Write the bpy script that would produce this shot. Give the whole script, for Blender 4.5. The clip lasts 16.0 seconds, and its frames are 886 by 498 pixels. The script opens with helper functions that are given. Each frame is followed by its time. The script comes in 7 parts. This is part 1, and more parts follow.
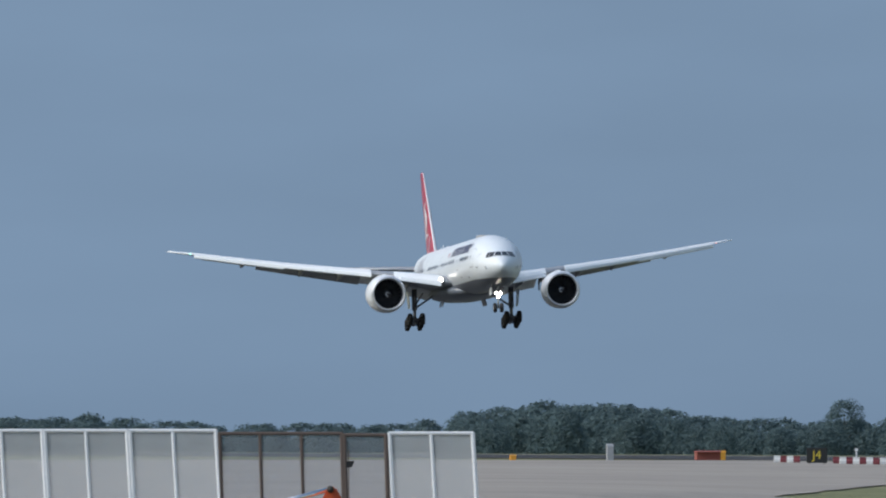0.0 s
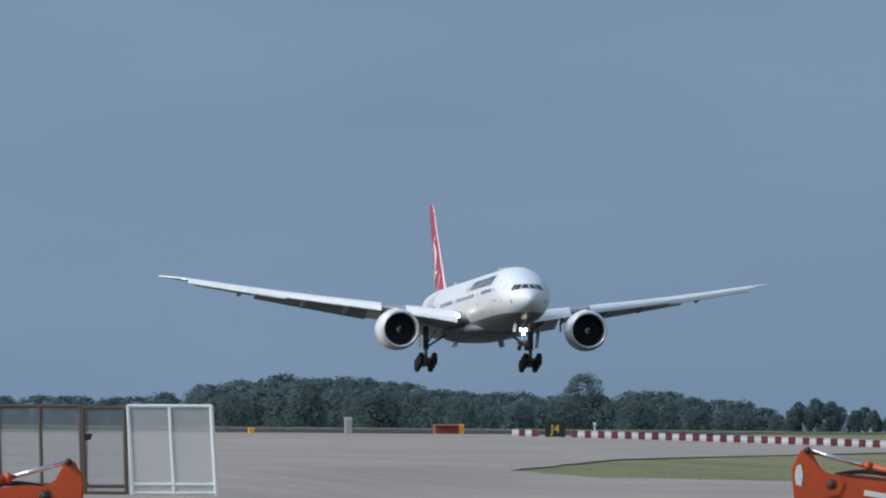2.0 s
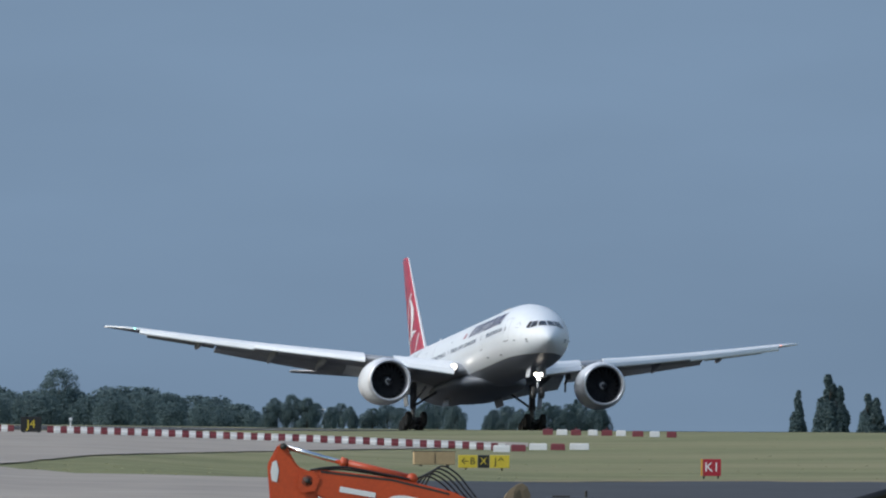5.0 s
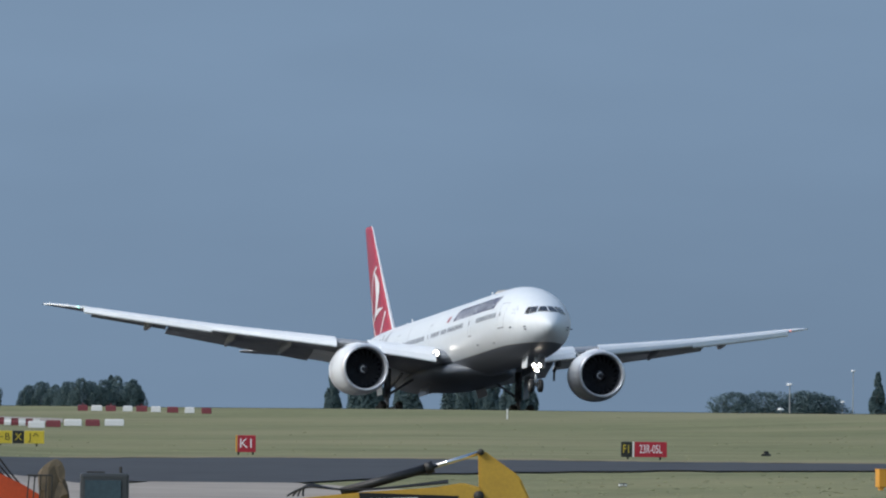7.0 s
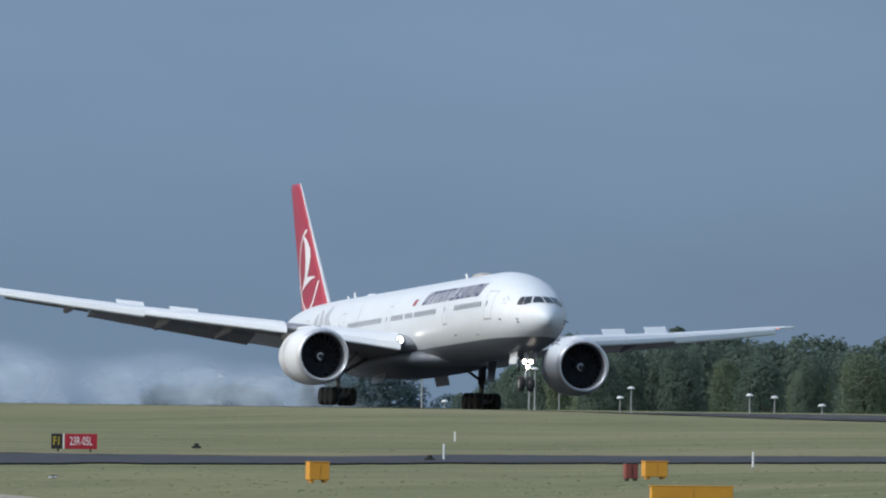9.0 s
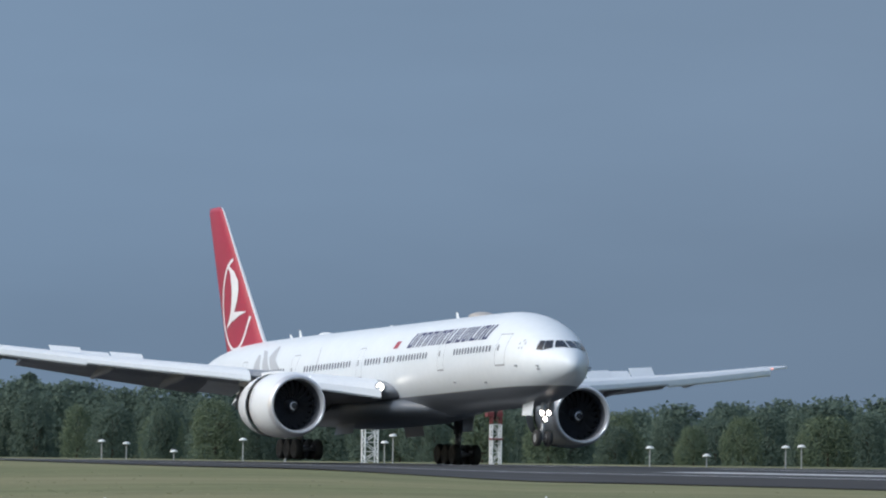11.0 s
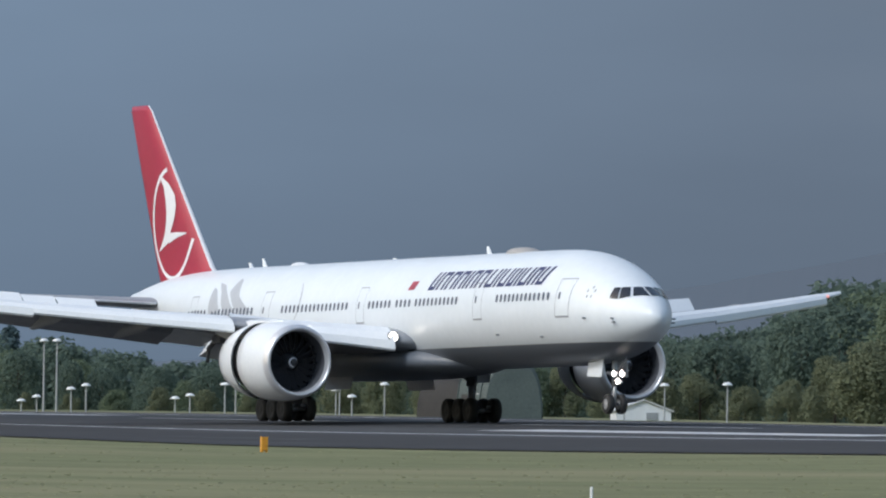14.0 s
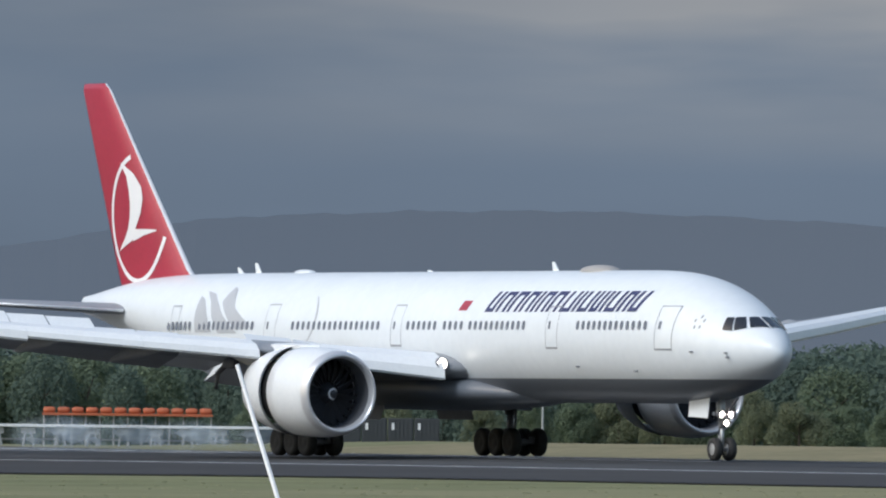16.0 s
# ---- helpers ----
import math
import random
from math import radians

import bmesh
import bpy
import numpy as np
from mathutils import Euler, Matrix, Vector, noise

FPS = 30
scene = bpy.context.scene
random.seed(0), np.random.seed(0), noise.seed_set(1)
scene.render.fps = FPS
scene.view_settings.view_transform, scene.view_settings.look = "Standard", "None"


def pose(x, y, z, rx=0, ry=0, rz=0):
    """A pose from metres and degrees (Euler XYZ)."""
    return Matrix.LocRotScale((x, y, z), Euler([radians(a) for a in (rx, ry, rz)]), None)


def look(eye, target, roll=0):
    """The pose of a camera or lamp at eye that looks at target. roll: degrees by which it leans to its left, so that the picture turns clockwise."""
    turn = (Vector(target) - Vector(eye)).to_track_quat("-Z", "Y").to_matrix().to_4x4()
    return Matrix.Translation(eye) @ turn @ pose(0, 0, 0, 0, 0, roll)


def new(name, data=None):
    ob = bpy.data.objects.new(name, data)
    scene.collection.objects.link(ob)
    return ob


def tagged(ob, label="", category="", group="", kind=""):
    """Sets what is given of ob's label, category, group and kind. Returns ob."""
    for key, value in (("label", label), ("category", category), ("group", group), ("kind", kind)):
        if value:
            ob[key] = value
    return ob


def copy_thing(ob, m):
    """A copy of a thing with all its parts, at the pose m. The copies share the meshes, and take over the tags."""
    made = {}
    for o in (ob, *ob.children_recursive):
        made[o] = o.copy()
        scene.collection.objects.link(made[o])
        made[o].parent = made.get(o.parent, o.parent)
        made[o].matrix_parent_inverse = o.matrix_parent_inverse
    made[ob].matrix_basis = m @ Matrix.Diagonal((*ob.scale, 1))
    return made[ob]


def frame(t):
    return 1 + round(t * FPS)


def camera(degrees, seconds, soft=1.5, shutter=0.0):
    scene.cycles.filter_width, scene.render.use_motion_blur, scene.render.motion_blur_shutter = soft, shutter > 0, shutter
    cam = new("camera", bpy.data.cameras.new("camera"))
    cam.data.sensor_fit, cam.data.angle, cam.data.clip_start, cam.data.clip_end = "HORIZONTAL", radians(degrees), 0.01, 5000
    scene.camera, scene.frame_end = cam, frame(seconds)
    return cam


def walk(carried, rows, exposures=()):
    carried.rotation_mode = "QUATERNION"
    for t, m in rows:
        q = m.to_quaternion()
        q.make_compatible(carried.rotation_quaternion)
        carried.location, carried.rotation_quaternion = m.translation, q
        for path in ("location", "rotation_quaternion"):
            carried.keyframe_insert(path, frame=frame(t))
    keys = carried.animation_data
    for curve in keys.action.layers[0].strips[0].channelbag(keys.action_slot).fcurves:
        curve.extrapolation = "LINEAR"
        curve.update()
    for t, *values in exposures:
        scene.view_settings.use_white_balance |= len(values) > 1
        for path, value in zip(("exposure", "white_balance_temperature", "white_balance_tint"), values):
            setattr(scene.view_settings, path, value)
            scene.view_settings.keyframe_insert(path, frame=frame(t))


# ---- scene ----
EYE = (0.0, 0.0, 4.0)
# seconds, azimuth, height of view, lean, in degrees: one eye point that swings along the runway
VIEW = (
    (0.0, 11.3556, 0.6614, 0.000),
    (0.5, 11.5456, 0.6048, 0.039),
    (1.0, 11.7636, 0.6215, 0.078),
    (1.5, 12.0005, 0.5905, 0.117),
    (2.0, 12.2845, 0.5674, 0.156),
    (2.5, 12.5384, 0.5868, 0.194),
    (3.0, 12.8381, 0.5514, 0.233),
    (3.2, 12.9699, 0.5455, 0.249),
    (5.3, 14.3453, 0.5295, 0.412),
    (5.5, 14.4839, 0.5009, 0.428),
    (6.0, 14.8965, 0.4919, 0.467),
    (6.5, 15.3014, 0.5303, 0.506),
    (7.0, 15.8001, 0.4895, 0.544),
    (7.5, 16.2805, 0.4446, 0.583),
    (8.0, 16.7977, 0.4285, 0.622),
    (8.5, 17.2820, 0.4499, 0.661),
    (9.0, 17.8250, 0.4834, 0.700),
    (9.5, 18.3143, 0.5592, 0.700),
    (9.7, 18.5184, 0.5839, 0.700),
    (11.8, 21.2111, 0.6442, 0.700),
    (12.0, 21.4761, 0.6280, 0.700),
    (12.5, 22.1557, 0.6517, 0.700),
    (13.0, 22.8681, 0.6657, 0.700),
    (13.5, 23.6380, 0.6414, 0.700),
    (14.0, 24.4431, 0.5034, 0.700),
    (14.5, 25.2068, 0.4973, 0.700),
    (14.8, 25.7638, 0.4961, 0.700),
    (15.0, 26.1066, 0.5218, 0.700),
    (15.2, 26.4572, 0.5476, 0.700),
    (15.5, 26.9325, 0.5711, 0.700),
    (15.8, 27.5275, 0.5804, 0.700),
    (16.0, 27.9233, 0.6093, 0.700),
)
cam = camera(3.1515, 16.0, soft=2.1)


def polar(az, d, z):
    """A place by its bearing from the eye point, its distance and its height."""
    a = radians(az)
    return Vector((-d * math.cos(a), d * math.sin(a), z))


def bearing(az, el):
    e = radians(el)
    return Vector((-math.cos(radians(az)) * math.cos(e), math.sin(radians(az)) * math.cos(e), math.sin(e)))


# the eye swings a few centimetres sideways as it turns
SWAY = ((0.0, -0.08), (14.0, -0.08), (14.5, -0.07), (15.0, -0.04), (15.5, 0.0), (16.0, 0.026))


def eye(t, az):
    for p, q in zip(SWAY, SWAY[1:]):
        if p[0] <= t <= q[0]:
            s = p[1] + (q[1] - p[1]) * (t - p[0]) / (q[0] - p[0])
    return Vector(EYE) + s * Vector((math.sin(radians(az)), math.cos(radians(az)), 0))


walk(cam, [(t, look(eye(t, az), eye(t, az) + 1000 * bearing(az, el), lean)) for t, az, el, lean in VIEW])

# ---- light: hazy sun high behind the eye point, storm cloud ahead ----
world = bpy.data.worlds.new("sky")
scene.world = world
world.use_nodes = True
wn, wl = world.node_tree.nodes, world.node_tree.links
sky = wn.new("ShaderNodeTexSky")
sky.sky_type = "NISHITA"
sky.sun_disc = False
sky.sun_elevation = radians(39)
sky.sun_rotation = radians(200)
sky.air_density, sky.dust_density, sky.ozone_density = 1.3, 2.5, 1.5
wl.new(sky.outputs[0], wn["Background"].inputs["Color"])
wn["Background"].inputs["Strength"].default_value = 0.15
sun = new("sun", bpy.data.lights.new("sun", "SUN"))
sun.data.energy = 1.86
sun.data.angle = radians(12)
sun.data.color = (0.93, 0.98, 1.02)
sun.matrix_world = look((0, 0, 50), Vector((0, 0, 50)) - Vector((0.27, -0.73, 0.63)))
scene.view_settings.exposure = 0.0


# ---- materials ----
def material(name, colour, rough=0.6, metal=0.0, second=None, scale=1.0, fine=12.0, bump=0.0, spread=0.35, spec=0.5):
    """A surface whose colour wanders between two tones at a coarse and a fine scale."""
    m = bpy.data.materials.new(name)
    m.use_nodes = True
    n, l = m.node_tree.nodes, m.node_tree.links
    b = n["Principled BSDF"]
    b.inputs["Roughness"].default_value = rough
    b.inputs["Metallic"].default_value = metal
    b.inputs["Specular IOR Level"].default_value = spec
    if second is None:
        second = tuple(c * 0.8 for c in colour)
    tc = n.new("ShaderNodeTexCoord")
    n1, n2 = n.new("ShaderNodeTexNoise"), n.new("ShaderNodeTexNoise")
    n1.inputs["Scale"].default_value, n2.inputs["Scale"].default_value = scale, scale * fine
    n1.inputs["Detail"].default_value, n2.inputs["Detail"].default_value = 4, 3
    for k in (n1, n2):
        l.new(tc.outputs["Object"], k.inputs["Vector"])
    add = n.new("ShaderNodeMath")
    add.operation = "MULTIPLY_ADD"
    add.inputs[1].default_value = 0.5
    l.new(n2.outputs["Fac"], add.inputs[0])
    half = n.new("ShaderNodeMath")
    half.operation = "MULTIPLY"
    half.inputs[1].default_value = 0.5
    l.new(n1.outputs["Fac"], half.inputs[0])
    l.new(half.outputs[0], add.inputs[2])
    ramp = n.new("ShaderNodeValToRGB")
    ramp.color_ramp.elements[0].position = 0.5 - spread / 2
    ramp.color_ramp.elements[1].position = 0.5 + spread / 2
    ramp.color_ramp.elements[0].color = (*second, 1)
    ramp.color_ramp.elements[1].color = (*colour, 1)
    l.new(add.outputs[0], ramp.inputs[0])
    l.new(ramp.outputs[0], b.inputs["Base Color"])
    if bump:
        bm_ = n.new("ShaderNodeBump")
        bm_.inputs["Strength"].default_value = bump
        l.new(n2.outputs["Fac"], bm_.inputs["Height"])
        l.new(bm_.outputs[0], b.inputs["Normal"])
    return m


def glow(name, colour, strength):
    m = bpy.data.materials.new(name)
    m.use_nodes = True
    b = m.node_tree.nodes["Principled BSDF"]
    b.inputs["Base Color"].default_value = (*colour, 1)
    b.inputs["Emission Color"].default_value = (*colour, 1)
    b.inputs["Emission Strength"].default_value = strength
    return m


def veil(name, colour, cover, rough=0.8, scale=0.0):
    """A surface that lets part of the light through (mesh, smoke)."""
    m = bpy.data.materials.new(name)
    m.use_nodes = True
    n, l = m.node_tree.nodes, m.node_tree.links
    b = n["Principled BSDF"]
    b.inputs["Base Color"].default_value = (*colour, 1)
    b.inputs["Roughness"].default_value = rough
    b.inputs["Alpha"].default_value = cover
    if scale:
        tc, k, r = n.new("ShaderNodeTexCoord"), n.new("ShaderNodeTexNoise"), n.new("ShaderNodeMapRange")
        k.inputs["Scale"].default_value = scale
        k.inputs["Detail"].default_value = 4
        l.new(tc.outputs["Object"], k.inputs["Vector"])
        r.inputs["From Min"].default_value, r.inputs["From Max"].default_value = 0.35, 0.7
        r.inputs["To Max"].default_value = cover * 2
        l.new(k.outputs["Fac"], r.inputs["Value"])
        l.new(r.outputs[0], b.inputs["Alpha"])
    return m


def leafy(name, colour, second):
    """Leaves: half of the light that they take comes through to the far side."""
    m = material(name, colour, 0.95, second=second, scale=0.35, fine=6, spread=0.4, spec=0.15)
    n, l = m.node_tree.nodes, m.node_tree.links
    b = n["Principled BSDF"]
    tr, mx = n.new("ShaderNodeBsdfTranslucent"), n.new("ShaderNodeMixShader")
    l.new(b.inputs["Base Color"].links[0].from_socket, tr.inputs["Color"])
    mx.inputs[0].default_value = 0.45
    l.new(b.outputs[0], mx.inputs[1])
    l.new(tr.outputs[0], mx.inputs[2])
    l.new(mx.outputs[0], n["Material Output"].inputs["Surface"])
    return m


def fuselage_paint():
    """White gloss above, light grey below a straight line, with faint streaks of dirt along the body."""
    m = material("white_fuselage_paint", (0.76, 0.805, 0.84), 0.34, second=(0.70, 0.745, 0.78), scale=0.25, fine=9)
    n, l = m.node_tree.nodes, m.node_tree.links
    b = n["Principled BSDF"]
    src = b.inputs["Base Color"].links[0].from_socket
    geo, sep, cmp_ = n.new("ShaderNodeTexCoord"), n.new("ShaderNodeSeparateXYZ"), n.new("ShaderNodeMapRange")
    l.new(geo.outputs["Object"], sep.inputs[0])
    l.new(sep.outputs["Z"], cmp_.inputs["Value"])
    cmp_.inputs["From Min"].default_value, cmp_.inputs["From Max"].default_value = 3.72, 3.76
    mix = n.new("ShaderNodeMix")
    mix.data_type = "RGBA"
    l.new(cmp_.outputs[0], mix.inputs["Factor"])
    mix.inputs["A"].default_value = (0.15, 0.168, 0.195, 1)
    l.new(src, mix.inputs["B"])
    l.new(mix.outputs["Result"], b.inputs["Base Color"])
    b.inputs["Coat Weight"].default_value = 0.12
    return m


def turf():
    """Mown grass: tufts, dry patches and long pale streaks left by the mower."""
    m = material("mown_dry_grass", (0.222, 0.228, 0.124), 0.95, second=(0.126, 0.138, 0.074), scale=0.11, fine=11, bump=0.6, spread=0.34, spec=0.08)
    n, l = m.node_tree.nodes, m.node_tree.links
    b = n["Principled BSDF"]
    src = b.inputs["Base Color"].links[0].from_socket
    tc, big, mid, mp = n.new("ShaderNodeTexCoord"), n.new("ShaderNodeTexNoise"), n.new("ShaderNodeTexNoise"), n.new("ShaderNodeMapping")
    big.inputs["Scale"].default_value, big.inputs["Detail"].default_value = 0.016, 5
    mp.inputs["Scale"].default_value = (0.03, 0.035, 0.05)
    mid.inputs["Scale"].default_value, mid.inputs["Detail"].default_value = 1.0, 6
    l.new(tc.outputs["Object"], big.inputs["Vector"])
    l.new(tc.outputs["Object"], mp.inputs["Vector"])
    l.new(mp.outputs[0], mid.inputs["Vector"])
    add = n.new("ShaderNodeMath")
    add.operation = "ADD"
    l.new(big.outputs["Fac"], add.inputs[0])
    l.new(mid.outputs["Fac"], add.inputs[1])
    r = n.new("ShaderNodeMapRange")
    r.inputs["From Min"].default_value, r.inputs["From Max"].default_value = 0.9, 1.2
    r.inputs["To Max"].default_value = 0.7
    l.new(add.outputs[0], r.inputs["Value"])
    mix = n.new("ShaderNodeMix")
    mix.data_type = "RGBA"
    l.new(r.outputs[0], mix.inputs["Factor"])
    l.new(src, mix.inputs["A"])
    mix.inputs["B"].default_value = (0.250, 0.235, 0.142, 1)
    l.new(mix.outputs["Result"], b.inputs["Base Color"])
    return m


def tufted():
    """Grass tufts, each its own shade between fresh green and straw."""
    m = material("tufts_of_green_and_straw", (0.2, 0.2, 0.1), 0.95, spec=0.1)
    n, l = m.node_tree.nodes, m.node_tree.links
    geo, ramp = n.new("ShaderNodeNewGeometry"), n.new("ShaderNodeValToRGB")
    ramp.color_ramp.elements[0].color = (0.26, 0.28, 0.15, 1)
    ramp.color_ramp.elements[1].color = (0.39, 0.38, 0.24, 1)
    l.new(geo.outputs["Random Per Island"], ramp.inputs[0])
    b, tr, mx = n["Principled BSDF"], n.new("ShaderNodeBsdfTranslucent"), n.new("ShaderNodeMixShader")
    l.new(ramp.outputs[0], b.inputs["Base Color"])
    l.new(ramp.outputs[0], tr.inputs["Color"])
    mx.inputs[0].default_value = 0.5
    l.new(b.outputs[0], mx.inputs[1])
    l.new(tr.outputs[0], mx.inputs[2])
    l.new(mx.outputs[0], n["Material Output"].inputs["Surface"])
    return m


def smoke_stuff():
    """Thin smoke: mostly clear, the rest scattering light from both sides."""
    m = bpy.data.materials.new("thin_tyre_smoke")
    m.use_nodes = True
    n, l = m.node_tree.nodes, m.node_tree.links
    n.remove(n["Principled BSDF"])
    df, tr, ts = n.new("ShaderNodeBsdfDiffuse"), n.new("ShaderNodeBsdfTranslucent"), n.new("ShaderNodeBsdfTransparent")
    for k in (df, tr):
        k.inputs["Color"].default_value = (0.76, 0.87, 0.98, 1)
    m1, m2 = n.new("ShaderNodeMixShader"), n.new("ShaderNodeMixShader")
    m1.inputs[0].default_value = 0.3
    l.new(df.outputs[0], m1.inputs[1])
    l.new(tr.outputs[0], m1.inputs[2])
    # thick in the middle of the puff, thinning out to nothing at its rim
    tc, k, r, sp = n.new("ShaderNodeTexCoord"), n.new("ShaderNodeTexNoise"), n.new("ShaderNodeMapRange"), n.new("ShaderNodeVectorMath")
    k.inputs["Scale"].default_value, k.inputs["Detail"].default_value = 1.1, 3
    l.new(tc.outputs["Object"], k.inputs["Vector"])
    r.inputs["From Min"].default_value, r.inputs["From Max"].default_value = 0.25, 0.65
    l.new(k.outputs["Fac"], r.inputs["Value"])
    sp.operation = "MULTIPLY"
    sp.inputs[1].default_value = (1.0, 0.0, 1.0)
    l.new(tc.outputs["Object"], sp.inputs[0])
    ln = n.new("ShaderNodeVectorMath")
    ln.operation = "LENGTH"
    l.new(sp.outputs[0], ln.inputs[0])
    rim = n.new("ShaderNodeMapRange")
    rim.interpolation_type = "SMOOTHSTEP"
    rim.inputs["From Min"].default_value, rim.inputs["From Max"].default_value = 0.15, 0.95
    rim.inputs["To Min"].default_value, rim.inputs["To Max"].default_value = 0.62, 0.0
    l.new(ln.outputs["Value"], rim.inputs["Value"])
    mu = n.new("ShaderNodeMath")
    mu.operation = "MULTIPLY"
    l.new(rim.outputs[0], mu.inputs[0])
    l.new(r.outputs[0], mu.inputs[1])
    l.new(mu.outputs[0], m2.inputs[0])
    l.new(ts.outputs[0], m2.inputs[1])
    l.new(m1.outputs[0], m2.inputs[2])
    l.new(m2.outputs[0], n["Material Output"].inputs["Surface"])
    return m


